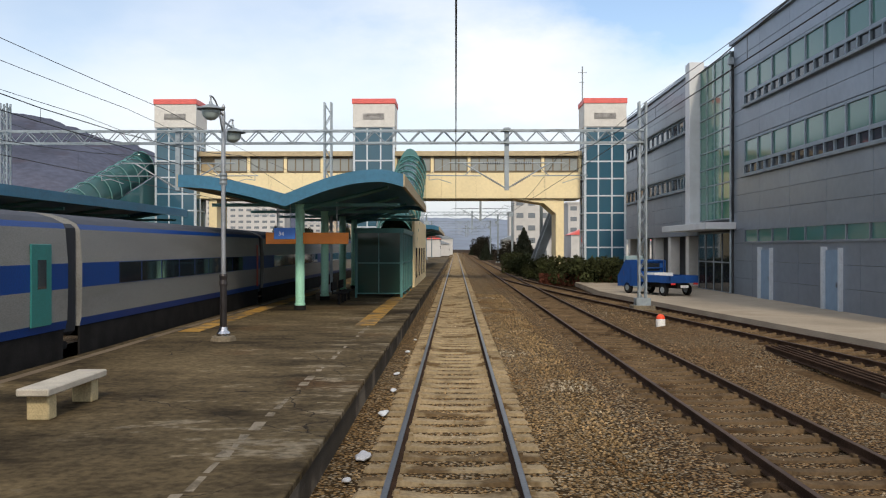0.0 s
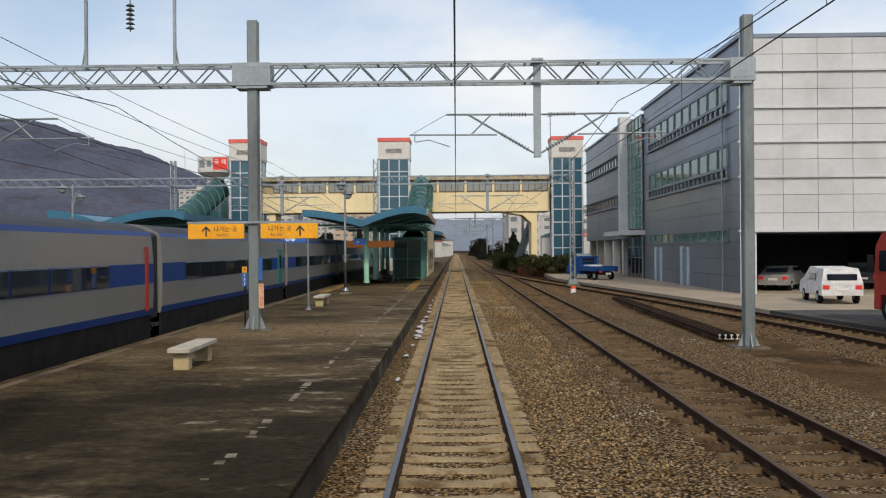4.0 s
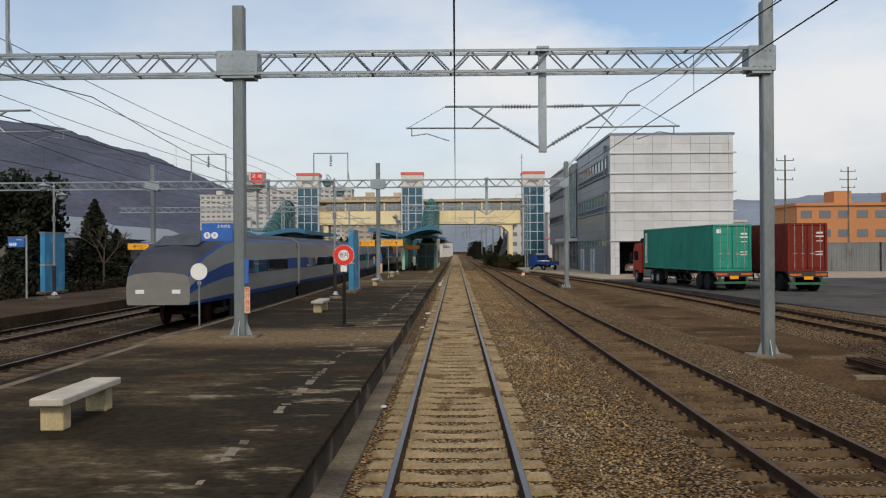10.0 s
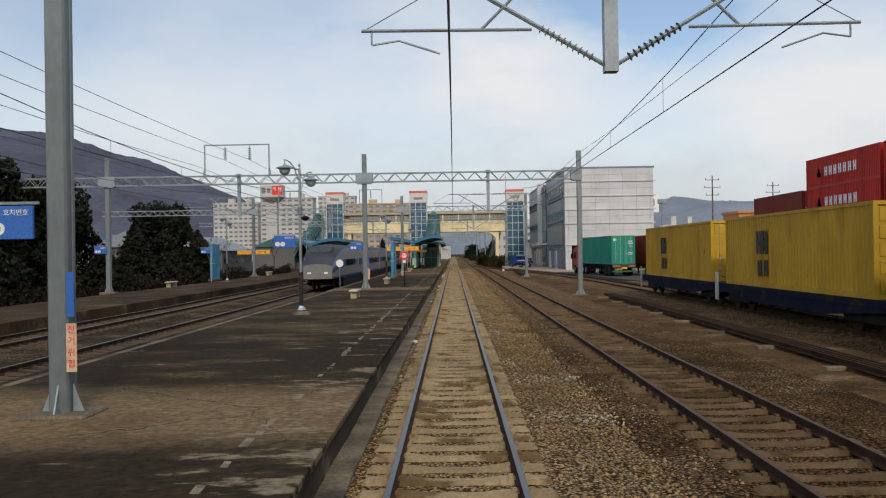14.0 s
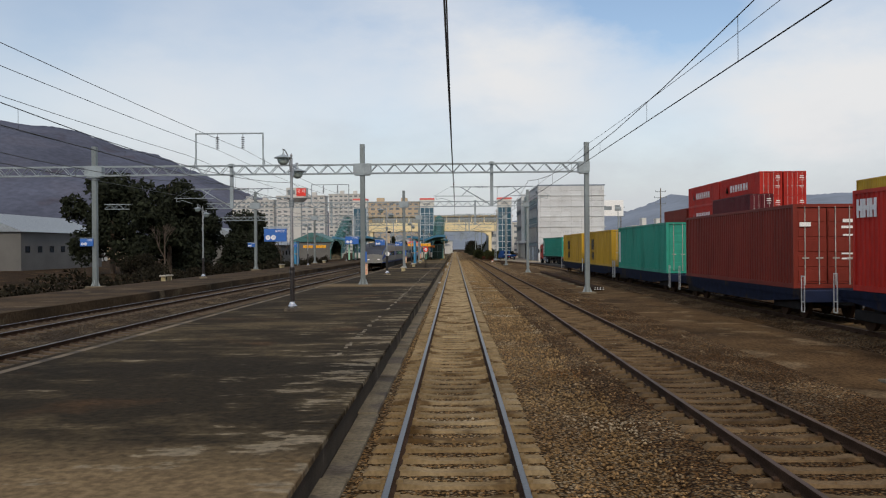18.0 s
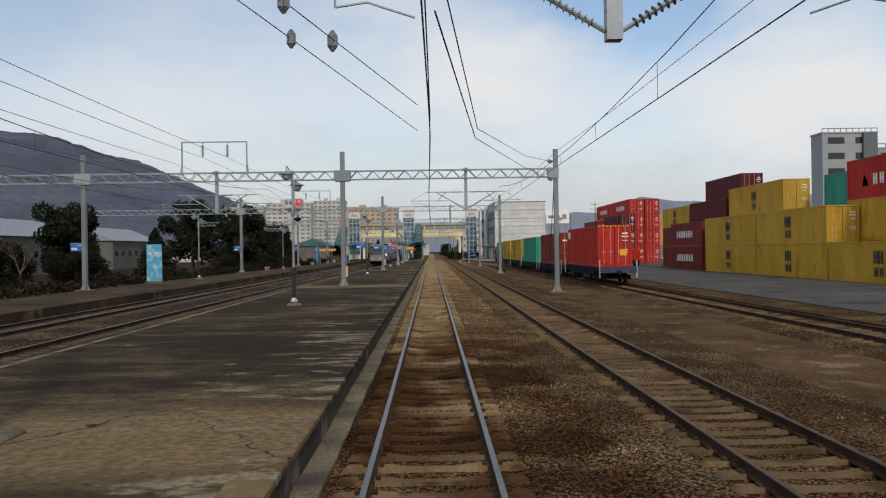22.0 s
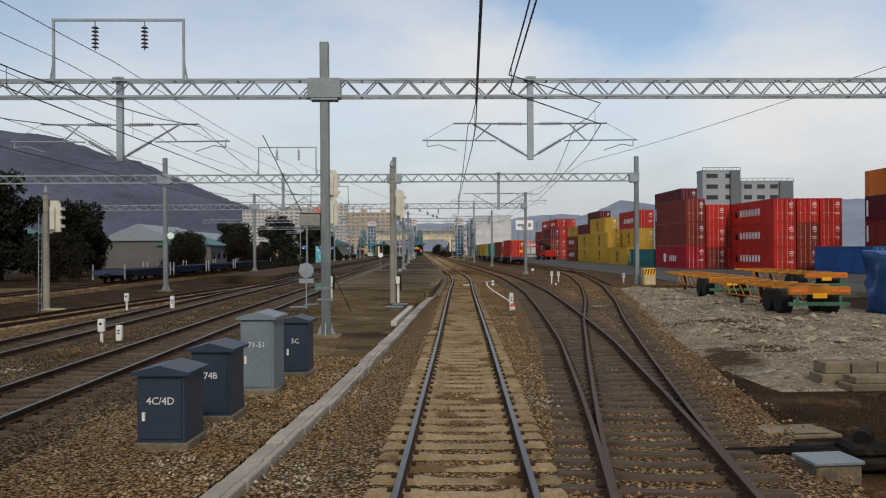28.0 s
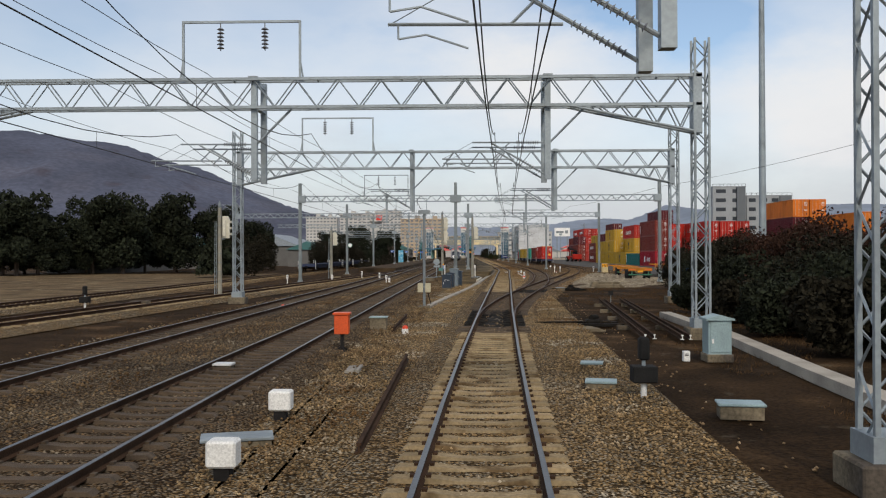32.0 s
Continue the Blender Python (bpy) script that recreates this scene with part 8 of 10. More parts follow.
def flats(x, y, w, d, h, label, mat, floors, bays, roof_mat=None, flat=False):
    b = thing("apartment_block", label, "building", (x, y, -0.4), group="distant flats")
    part("wall", boxes((0, w, 0, d, 0, h)), mat, b)
    if flat:
        part("roof", boxes((-0.15, w + 0.15, -0.15, d + 0.15, h, h + 0.35)), mat, b)
        part("roof_railing", boxes((0, w, 0, 0.08, h + 1.1, h + 1.25), *[(w * q / 9 - 0.06, w * q / 9 + 0.06, 0, 0.08, h + 0.35, h + 1.1) for q in range(10)]), DARK_GLASS, b)
        part("wing", boxes((w * 0.72, w * 0.97, -0.9, 0, 0, h + 0.1)), OFFICE_DARK, b)
    else:
        part("roof", boxes((-0.4, w + 0.4, -0.4, d + 0.4, h, h + 0.6), (w * 0.3, w * 0.42, d * 0.3, d * 0.7, h + 0.6, h + 3.2), (w * 0.7, w * 0.8, d * 0.3, d * 0.7, h + 0.6, h + 3.0)), roof_mat or mat, b)
    fw, fh = w / bays, h / floors
    me = finish("window", boxes((-fw * 0.3, fw * 0.3, -0.08, 0.05, -fh * 0.2, fh * 0.2)), DARK_GLASS if flat else HAZE_GLASS)
    for i in range(bays):
        for j in range(floors):
            ob = new("window", me)
            ob.parent = b
            ob.location = ((i + 0.5) * fw, 0, (j + 0.55) * fh)
    return b


flats(-63, 430, 40, 14, 33, "white and tan apartment block with rows of windows", FLAT_TAN, 11, 10)
flats(-118, 440, 32, 14, 38, "pale apartment block in the far town", FLAT_WALL, 13, 8)
flats(-150, 450, 28, 14, 36, "pale apartment block beside another in the far town", FLAT_WALL, 13, 9)
flats(-95, 520, 26, 12, 44, "tall pale apartment block behind the station", FLAT_WALL, 15, 7)
flats(20, 330, 22, 12, 16, "low pale block behind the footbridge", FLAT_WALL, 5, 6)
flats(38, 300, 18, 12, 18, "old grey block beyond the station", FLAT_WALL, 5, 5)
flats(15, 230, 9, 12, 16, "pale narrow block north of the footbridge", FLAT_WALL, 5, 3)
flats(92, 21, 13, 6, 29, "pale grey office tower behind the container yard", OFFICE_GREY, 8, 2, flat=True)
flats(106, 23, 18, 6, 25.5, "white office block with dark windows behind the stacks", OFFICE_GREY, 7, 4, flat=True)
flats(60, 160, 12, 10, 9.5, "small white block beyond the yard", FLAT_WALL, 4, 4)
flats(69, 120, 30, 12, 11.5, "orange-tinted low block beyond the yard", material("orange_render", (0.50, 0.22, 0.09), 0.8, amount=0.08), 3, 8)


SHED_WALL = material("grey_shed_render", (0.115, 0.112, 0.108), 0.85, amount=0.15, scale=0.3)


def house(x, y, w, d, h, roof, label, wall=None):
    b = thing("house", label, "house", (x, y, -0.4), group="houses beyond the line")
    part("wall", boxes((0, w, 0, d, 0, h)), wall or SHED_WALL, b)
    bm = bmesh.new()
    prism(bm, [(-0.5, h), (w + 0.5, h), (w / 2, h + w * 0.22)], -0.4, d + 0.4)
    part("roof", bm, roof, b)
    me = finish("window", boxes((-0.05, 0.06, -0.7, 0.7, -0.5, 0.5)), DARK_GLASS)
    for k in range(max(1, int(d / 4))):
        ob = new("window", me)
        ob.parent, ob.location = b, (w, 2 + k * 4, h * 0.55)
    return b


for x, y, w, d, h, rf, lab in ((-74, -186, 12, 30, 4.2, TEAL_ROOF, "long low shed with a teal metal roof"), (-76, -146, 14, 22, 4.2, TEAL_ROOF, "white shed with a blue-green roof"), (-62, -110, 14, 26, 5.0, GREY_ROOF, "grey roofed shed beyond the trees"), (-48, -122, 9, 12, 4.0, TEAL_ROOF, "small house with a teal roof by the line"), (-50, 30, 12, 20, 4.5, GREY_ROOF, "low grey shed behind the far platform"), (-52, 60, 12, 22, 4.0, GREY_ROOF, "low roofed shed behind the trees"), (-46, 110, 12, 20, 5.0, TEAL_ROOF, "teal roofed house near the footbridge"), (-75, -60, 14, 30, 6.0, GREY_ROOF, "long shed at the foot of the hill"), (-80, 0, 14, 30, 6.0, GREY_ROOF, "long grey shed at the foot of the hill")):
    house(x, y, w, d, h, rf, lab)
rtown = random.Random(21)
for k in range(46):
    x, y = rtown.uniform(-190, -70), rtown.uniform(60, 420)
    house(x, y, rtown.uniform(8, 14), rtown.uniform(9, 16), rtown.uniform(3, 7), rtown.choice((GREY_ROOF, TEAL_ROOF, CORAL, FLAT_TAN, BLUE_ROOF)), "small town house at the foot of the hill", rtown.choice((FLAT_WALL, FLAT_TAN, FLAT_WALL)))
for k in range(14):
    house(rtown.uniform(8, 70), rtown.uniform(190, 420), rtown.uniform(8, 14), rtown.uniform(9, 16), rtown.uniform(4, 8), rtown.choice((GREY_ROOF, TEAL_ROOF, CORAL)), "small town house beyond the station", FLAT_WALL)
for k in range(10):
    house(rtown.uniform(-40, -12), rtown.uniform(240, 420), rtown.uniform(8, 12), rtown.uniform(9, 14), rtown.uniform(4, 8), rtown.choice((GREY_ROOF, CORAL, BLUE_ROOF)), "town house by the line beyond the station", FLAT_WALL)

# rotating sign tower of the town
tow = thing("sign_tower", "white tower carrying a red and white sign box", "sign tower", (-60.5, 201, -0.4))
part("shaft", boxes((-1.6, 1.6, -1.6, 1.6, 0, 22), bevel=0.1), FLAT_WALL, tow)
part("ring", lathe(bmesh.new(), [(1.7, 20.5), (4.2, 22.6), (4.2, 23.0), (1.8, 23.2)], 14), FLAT_WALL, tow)
sb_ = part("sign_box", boxes((-3.8, 3.8, -2.2, 2.2, 23.0, 26.6), bevel=0.15), FLAT_WALL, tow)
part("sign_face", boxes((0.1, 3.7, -2.26, -2.18, 23.3, 26.3)), SIGN_RED, sb_)
words("국 제", 1.5, SIGN_WHITE, sb_, (1.9, -2.3, 25.1))
part("sign_mark", boxes((-3.3, -2.0, -2.26, -2.2, 23.8, 25.8), (-1.4, -0.4, -2.26, -2.2, 24.0, 25.6)), GALV_DARK, sb_)
bsx = thing("billboard", "white billboard with dark lettering bars beyond the depot", "billboard", (37.5, 100.0, -0.4))
part("panel", boxes((0, 7.5, 0, 0.4, 11.2, 15.4)), SIGN_WHITE, bsx)
part("mark", boxes((0.7, 4.4, -0.03, 0.0, 12.8, 13.8), (5.2, 6.6, -0.03, 0.0, 12.6, 14.1)), GALV_DARK, bsx)
for sx in (1, 6):
    part("leg", boxes((sx, sx + 0.4, 0.05, 0.35, 0, 11.2)), GALV_DARK, bsx)
for x, y, h in ((47.9, 70.7, 16.5), (68.0, 95.0, 17.0), (52, 140, 16)):
    up = thing("utility_pole", "concrete power pole with cross-arms", "utility pole", (x, y, -0.4), group="power poles")
    part("pole", tube(bmesh.new(), (0, 0, 0), (0, 0, h), 0.2, 0.11, n=8), KERB, up)
    bm = bmesh.new()
    for z, w in ((h - 0.8, 1.3), (h - 2.2, 1.5), (h - 3.6, 1.2)):
        box(bm, -w, w, -0.06, 0.06, z - 0.06, z + 0.06)
        for sx in (-w + 0.1, 0, w - 0.1):
            tube(bm, (sx, 0, z + 0.06), (sx, 0, z + 0.35), 0.06, n=6)
    part("cross_arm", bm, GALV_DARK, up)
fl = thing("floodlight_mast", "floodlight mast beyond the lorries", "mast", (36.0, 60.0, -0.4))
part("mast", tube(bmesh.new(), (0, 0, 0), (0, 0, 11.5), 0.16, 0.08, n=8), GALV, fl)
part("head", boxes((-0.7, 0.7, -0.25, 0.25, 10.9, 11.7), bevel=0.05), GALV, fl)
mp = thing("high_mast", "tall plain grey steel mast in the container yard", "mast", (22.5, -240.0, -0.36))
part("shaft", tube(bmesh.new(), (0, 0, 0), (0, 0, 32), 0.36, 0.24, n=16), GALV, mp)
part("base", tube(bmesh.new(), (0, 0, 0), (0, 0, 0.35), 0.6, 0.55, n=16), KERB, mp)
# flat wagons on the far left siding
for k in range(5):
    wagon(-30.0, -195.0 + 14.5 * k, -181.5 + 14.5 * k, 1.05, "empty dark blue flat wagon on the far siding")
track("siding_track", "old siding track behind the far platform", [(0, -30.0), (-240, -30.0), (-300, -31)], -100, -300, (-299, -298), False)

# dry winter grass beyond the outer sidings
DRY_GRASS = material("dry_winter_grass", (0.125, 0.088, 0.050), 0.95, spots=(((0.060, 0.042, 0.026), 0.52, 0.18), ((0.18, 0.14, 0.085), 0.58, 0.6)), scale=0.4, amount=0.35, bump=0.8, bump_scale=14, fine=9, fine_amount=0.45, spec=0.05)
strip("trodden_ground", [(-9.75, y_) for y_ in np.arange(-217, -250, -4.0)], [(smooth_step(y_, DUCT) - 0.35, y_) for y_ in np.arange(-217, -250, -4.0)], -0.325, -0.4, WORN_EARTH, "trodden brown earth beyond the platform end", "ground")
solid("grass_field", wavy_sheet(-120, -33, -380, -196, 40, 80, -0.33, 0.08, 0.2), DRY_GRASS, "field of flattened dry winter grass beyond the sidings", "grass", kind="structure", smooth=True)

# dark hedge along the back of the far platform
rng = np.random.default_rng(12)
pts = np.stack([rng.normal(-28.3, 0.35, 14000), rng.uniform(-150, 60, 14000), rng.uniform(0.0, 1.0, 14000)], 1)
pts[:, 2] *= 1.0 + 0.4 * np.sin(pts[:, 1] * 0.35) + 0.3 * np.sin(pts[:, 1] * 1.3)
hb = new("hedge", leaf_mesh("hedge", pts, 0.16, BROWN_BUSH, 9))
hb.location.z = -0.36
tagged(hb, "dark brown leafless hedge behind the far platform", "hedge", kind="stuff")

# ---- signals, relay boxes and clutter of the station throat ----
CONC_POLE = material("signal_concrete_pole", (0.25, 0.24, 0.20), 0.85, amount=0.15, scale=1.5)
BOX_NAVY = material("relay_box_navy", (0.019, 0.034, 0.058), 0.45, amount=0.12, scale=1.2)
BOX_GREY = material("relay_box_grey", (0.15, 0.19, 0.22), 0.45, amount=0.1, scale=1.2)
BOX_CREAM = material("cream_box", (0.48, 0.44, 0.31), 0.5, amount=0.1)
BOX_PALE = material("pale_blue_cabinet", (0.25, 0.34, 0.36), 0.45, amount=0.1)
SIG_CREAM = material("signal_back_cream", (0.58, 0.56, 0.47), 0.5, amount=0.1)
ZG = -0.36


def relay_box(x, y, w, d, h, mat, label, text="", turn=0.0):
    b = thing("relay_box", label, "relay box", (x, y, ZG), turn, group="relay boxes")
    part("plinth", boxes((-w / 2 - 0.04, w / 2 + 0.04, -d / 2 - 0.04, d / 2 + 0.04, 0, 0.22), bevel=0.015), KERB, b)
    body = part("body", boxes((-w / 2, w / 2, -d / 2, d / 2, 0.2, h), bevel=0.012), mat, b)
    bm = bmesh.new()
    prism(bm, [(-w / 2 - 0.07, h - 0.02), (w / 2 + 0.07, h - 0.02), (w / 2 + 0.07, h + 0.03), (0, h + 0.13), (-w / 2 - 0.07, h + 0.03)], -d / 2 - 0.07, d / 2 + 0.07)
    part("lid", bm, mat, b)
    part("door", boxes((-w / 2 + 0.05, w / 2 - 0.05, -d / 2 - 0.02, -d / 2, 0.27, h - 0.06), bevel=0.006), mat, body)
    part("door_handle", boxes((-w / 2 + 0.09, -w / 2 + 0.13, -d / 2 - 0.05, -d / 2 - 0.02, h * 0.45, h * 0.55)), WHITE, body)
    if text:
        words(text, 0.15, WHITE, body, (0, -d / 2 - 0.026, h * 0.68))
    return b


relay_box(-7.65, -255.1, 0.70, 0.80, 1.20, BOX_NAVY, "navy blue relay box with white lettering", "4C/4D", -4)
relay_box(-7.42, -253.1, 0.66, 0.80, 1.30, BOX_NAVY, "navy blue relay box beside the duct", "74B", -4)
relay_box(-7.15, -250.4, 0.66, 0.9, 1.62, BOX_GREY, "tall grey relay cabinet", "71-51", -4)
relay_box(-6.75, -248.1, 0.55, 0.7, 1.35, BOX_NAVY, "small dark relay box behind the others", "5C", -4)
relay_box(0.66, -300.3, 0.62, 0.6, 1.15, BOX_PALE, "pale blue cabinet beside the yard wall")
pb_ = thing("post_guard_block", "tan concrete guard block at the foot of the gantry post", "guard block", (13.0, -204.5, ZG))
part("block", boxes((-0.42, 0.42, -0.42, 0.42, 0, 1.5), bevel=0.03), BENCH_LEG, pb_)
rm_ = thing("round_marker", "white round marker disc with a green rim on the gantry post", "sign", (-22.3, -203.72, 3.78))
part("rim", tube(bmesh.new(), (0, -0.02, 0), (0, 0.03, 0), 0.31, n=28), material("green_marker_rim", (0.05, 0.24, 0.17), 0.5, amount=0.1), rm_)
part("face", tube(bmesh.new(), (0, -0.035, 0), (0, -0.02, 0), 0.25, n=28), SIGN_WHITE, rm_)
part("bracket", boxes((-0.45, 0.0, 0.03, 0.08, -0.04, 0.04)), GALV_DARK, rm_)


def signal_mast(x, y, h, label, head_z, ladder=False, flip=1):
    s = thing("signal_mast", label, "railway signal", (x, y, ZG), group="signal masts")
    part("pole", tube(bmesh.new(), (0, 0, 0), (0, 0, h), 0.15, 0.12, n=12), CONC_POLE, s)
    part("finial", lathe(bmesh.new(), [(0.09, h), (0.13, h + 0.12), (0.08, h + 0.3), (0.02, h + 0.45)], 10), GALV_DARK, s)
    for z in head_z:
        bm = bmesh.new()
        prism(bm, [(0.16 * flip, z), (0.62 * flip, z), (0.62 * flip, z + 1.25), (0.5 * flip, z + 1.45), (0.16 * flip, z + 1.45)], 0.05, 0.2)
        hd = part("head", bm, SIG_CREAM, s, "cream signal head seen from behind")
        part("back_box", boxes((min(0.2 * flip, 0.42 * flip), max(0.2 * flip, 0.42 * flip), -0.12, 0.05, z + 0.1, z + 1.15), bevel=0.02), SIG_CREAM, hd)
        for q in range(3):
            part("hood", boxes((min(0.62 * flip, 0.72 * flip), max(0.62 * flip, 0.72 * flip), 0.05, 0.4, z + 0.2 + 0.4 * q, z + 0.34 + 0.4 * q)), SIG_CREAM, hd)
        part("bracket", boxes((min(0, 0.3 * flip), max(0, 0.3 * flip), -0.05, 0.05, z - 0.08, z - 0.02)), GALV_DARK, hd)
    bands = bmesh.new()
    for z in np.arange(0.6, h, 0.6):
        tube(bands, (0, 0, z), (0, 0, z + 0.03), 0.155, n=12)
    part("bands", bands, GALV_DARK, s)
    if ladder:
        bm = bmesh.new()
        for sy in (-0.18, 0.18):
            tube(bm, (-0.3, sy, 0.1), (-0.25, sy, h * 0.85), 0.02, n=5)
        for z in np.arange(0.3, h * 0.85, 0.3):
            tube(bm, (-0.29, -0.18, z), (-0.29, 0.18, z), 0.014, n=5)
        part("ladder", bm, GALV, s)
    return s


signal_mast(-8.88, -222.4, 7.5, "concrete signal mast with two cream heads at the platform end", (5.75, 4.25), False)
signal_mast(-5.34, -223.6, 7.15, "concrete signal mast with one cream head at the platform end", (4.6,), False)
signal_mast(-21.2, -227.6, 5.6, "concrete signal mast with a ladder beside the main line", (3.9,), True)
signal_mast(-22.2, -268.0, 6.0, "concrete signal mast with a ladder by the lattice gantry", (4.0,), True)
for x, y in ((-8.88, -222.4), (-5.34, -223.6)):
    sp = thing("signal_phone", "black lineside phone with a white case on the signal mast", "lineside phone", (x, y, ZG), group="signal phones")
    part("case", boxes((0.16, 0.36, -0.2, 0.0, 1.2, 1.6), bevel=0.03), WHITE, sp)
    part("back", boxes((0.2, 0.45, -0.02, 0.06, 0.9, 1.7), bevel=0.03), BLACK, sp)
    part("stub", tube(bmesh.new(), (0.28, -0.05, 0.0), (0.28, -0.05, 1.25), 0.06, n=8), WHITE, sp)


def stub_signal(x, y, h, label, mat=None):
    s = thing("ground_signal", label, "ground signal", (x, y, ZG), group="short white ground signals")
    part("post", tube(bmesh.new(), (0, 0, 0), (0, 0, h), 0.05, n=8), mat or WHITE, s)
    part("head", boxes((-0.1, 0.1, -0.1, 0.08, h - 0.02, h + 0.38), bevel=0.03), WHITE, s)
    part("lens", tube(bmesh.new(), (0, -0.115, h + 0.24), (0, -0.1, h + 0.24), 0.045, n=10), BLACK, s)
    return s


for x, y, h in ((6.8, -198.0, 0.75), (8.1, -193.4, 0.6), (12.0, -200.9, 0.65), (-17.9, -226.5, 0.6), (-19.5, -238.0, 0.5), (-24.0, -238.0, 0.5), (-13.8, -241.0, 0.5)):
    stub_signal(x, y, h, "short white ground signal between the tracks")


def marker_post(x, y, h, label, w=0.09, mat=None):
    m = thing("marker_stake", label, "marker post", (x, y, ZG), group="white marker stakes")
    part("stake", boxes((-w, w, -w, w, 0, h), bevel=0.015), mat or WHITE, m)
    part("number_bar", boxes((-w * 0.5, w * 0.5, -w - 0.006, -w, h * 0.55, h * 0.62), (-w * 0.5, w * 0.5, -w - 0.006, -w, h * 0.7, h * 0.77)), DARK, m)
    return m


for x, y, h in ((0.45, -226.5, 0.85), (-16.0, -225.6, 0.8), (1.75, -201.0, 0.55), (-0.17, -300.3, 0.28), (-13.6, -240.0, 0.6), (-9.3, -171.0, 0.4)):
    marker_post(x, y, h, "white concrete marker stake beside the track")
for x, y, nm in ((8.9, -170.4, "small white plate on a stake in the ground"), (2.2, -274.0, "small dark plate on a stake")):
    m = thing("plate_stake", nm, "sign", (x, y, ZG), group="plate stakes")
    part("stake", boxes((-0.015, 0.015, -0.015, 0.015, 0, 0.7)), GALV, m)
    part("plate", boxes((-0.14, 0.14, -0.03, -0.015, 0.5, 0.75)), WHITE if x > 5 else DARK, m)


def cone(x, y, s, label):
    c = thing("marker_dome", label, "marker", (x, y, ZG + 0.08), group="red and white domes")
    part("base", lathe(bmesh.new(), [(0.13 * s, 0), (0.13 * s, 0.2 * s), (0.12 * s, 0.24 * s)], 16), WHITE, c)
    part("cap", lathe(bmesh.new(), [(0.125 * s, 0.24 * s), (0.11 * s, 0.31 * s), (0.06 * s, 0.36 * s), (0.01 * s, 0.375 * s)], 16), material_or("fluorescent_red", (0.72, 0.07, 0.02)), c)
    return c


for x, y, s in ((0.3, -228.3, 1.0), (-8.3, -293.4, 0.9), (7.4, 39.5, 1.3), (-15.5, -280.0, 0.8), (6.9, -199.5, 0.6)):
    cone(x, y, s, "red and white dome marker lying between the tracks")
gp = thing("white_disc", "white disc guard on a short post near the turnout", "sign", (7.1, 92.0, ZG), group="disc markers")
part("disc", tube(bmesh.new(), (0, -0.02, 1.25), (0, 0.0, 1.25), 0.28, n=24), SIGN_WHITE, gp)
part("post", tube(bmesh.new(), (0, 0.02, 0), (0, 0.02, 1.2), 0.05, n=8), DARK, gp)
cb = thing("yard_cabinet", "pale grey switch cabinet beside the lift", "cabinet", (11.9, 66.0, -0.02))
part("body", boxes((-0.6, 0.6, -0.4, 0.4, 0, 2.1), bevel=0.03), BOX_PALE, cb)
part("door", boxes((-0.5, -0.02, -0.42, -0.4, 0.15, 1.95), (0.02, 0.5, -0.42, -0.4, 0.15, 1.95)), BOX_PALE, cb)
pal = thing("pallet_stack", "stack of pale pallets beside the lift", "pallets", (14.6, 84.5, -0.05))
for k in range(7):
    part("pallet", boxes((-0.6, 0.6, -0.6, 0.6, 0.15 * k, 0.15 * k + 0.03), (-0.6, 0.6, -0.6, 0.6, 0.15 * k + 0.1, 0.15 * k + 0.13), (-0.6, -0.5, -0.6, 0.6, 0.15 * k + 0.03, 0.15 * k + 0.1), (0.5, 0.6, -0.6, 0.6, 0.15 * k + 0.03, 0.15 * k + 0.1)), BENCH_LEG, pal)

# concrete cable duct that follows the track
duct = thing("cable_duct", "pale concrete cable duct with loose lids", "cable duct", kind="structure")
lid = finish("duct_lid", boxes((-0.17, 0.06, -0.48, 0.48, -0.25, 0.0), (0.085, 0.18, -0.485, 0.485, -0.25, 0.018), bevel=0.012), CABLE_LID)
rd = random.Random(4)
y = -191.0
while y > -316:
    x = smooth_step(y, DUCT)
    sl = math.degrees(math.atan2(smooth_step(y - 1, DUCT) - smooth_step(y + 1, DUCT), 2))
    ob = new("duct_lid", lid)
    ob.parent = duct
    ob.matrix_basis = pose(x + rd.uniform(-0.02, 0.02), y, -0.17 + rd.uniform(-0.015, 0.015), 0, rd.uniform(-1.5, 1.5), sl + rd.uniform(-0.8, 0.8))
    y -= 1.0 if y > -279 or y < -303 else 24.0
loose = thing("concrete_beam", "long pale concrete beam lying along the duct", "concrete beam", (-4.68, -230.5, -0.32), -3.6)
part("slab", boxes((-0.12, 0.12, -4.5, 4.5, 0, 0.2), bevel=0.02), BENCH, loose)
# white cable pipe and the point machine lids near the turnout
bm = bmesh.new()
path_tube(bm, [(1.75, -195.5, -0.2), (1.5, -198.0, -0.2), (1.3, -201.0, -0.22), (1.15, -204.5, -0.22), (1.0, -212.0, -0.22), (0.9, -221.0, -0.22), (0.6, -225.5, -0.26)], 0.05, n=8)
solid("cable_pipe", bm, WHITE, "white plastic cable pipe on the ballast", "pipe")


def ground_lid(x, y, w, d, h, label, mat, turn=0.0, foot=None):
    g = thing("ground_box", label, "ground box", (x, y, ZG), turn, group="low ground boxes")
    part("body", boxes((-w / 2, w / 2, -d / 2, d / 2, 0, h), bevel=0.01), foot or KERB, g)
    part("lid", boxes((-w / 2 - 0.03, w / 2 + 0.03, -d / 2 - 0.03, d / 2 + 0.03, h, h + 0.05), bevel=0.01), mat, g)
    return g


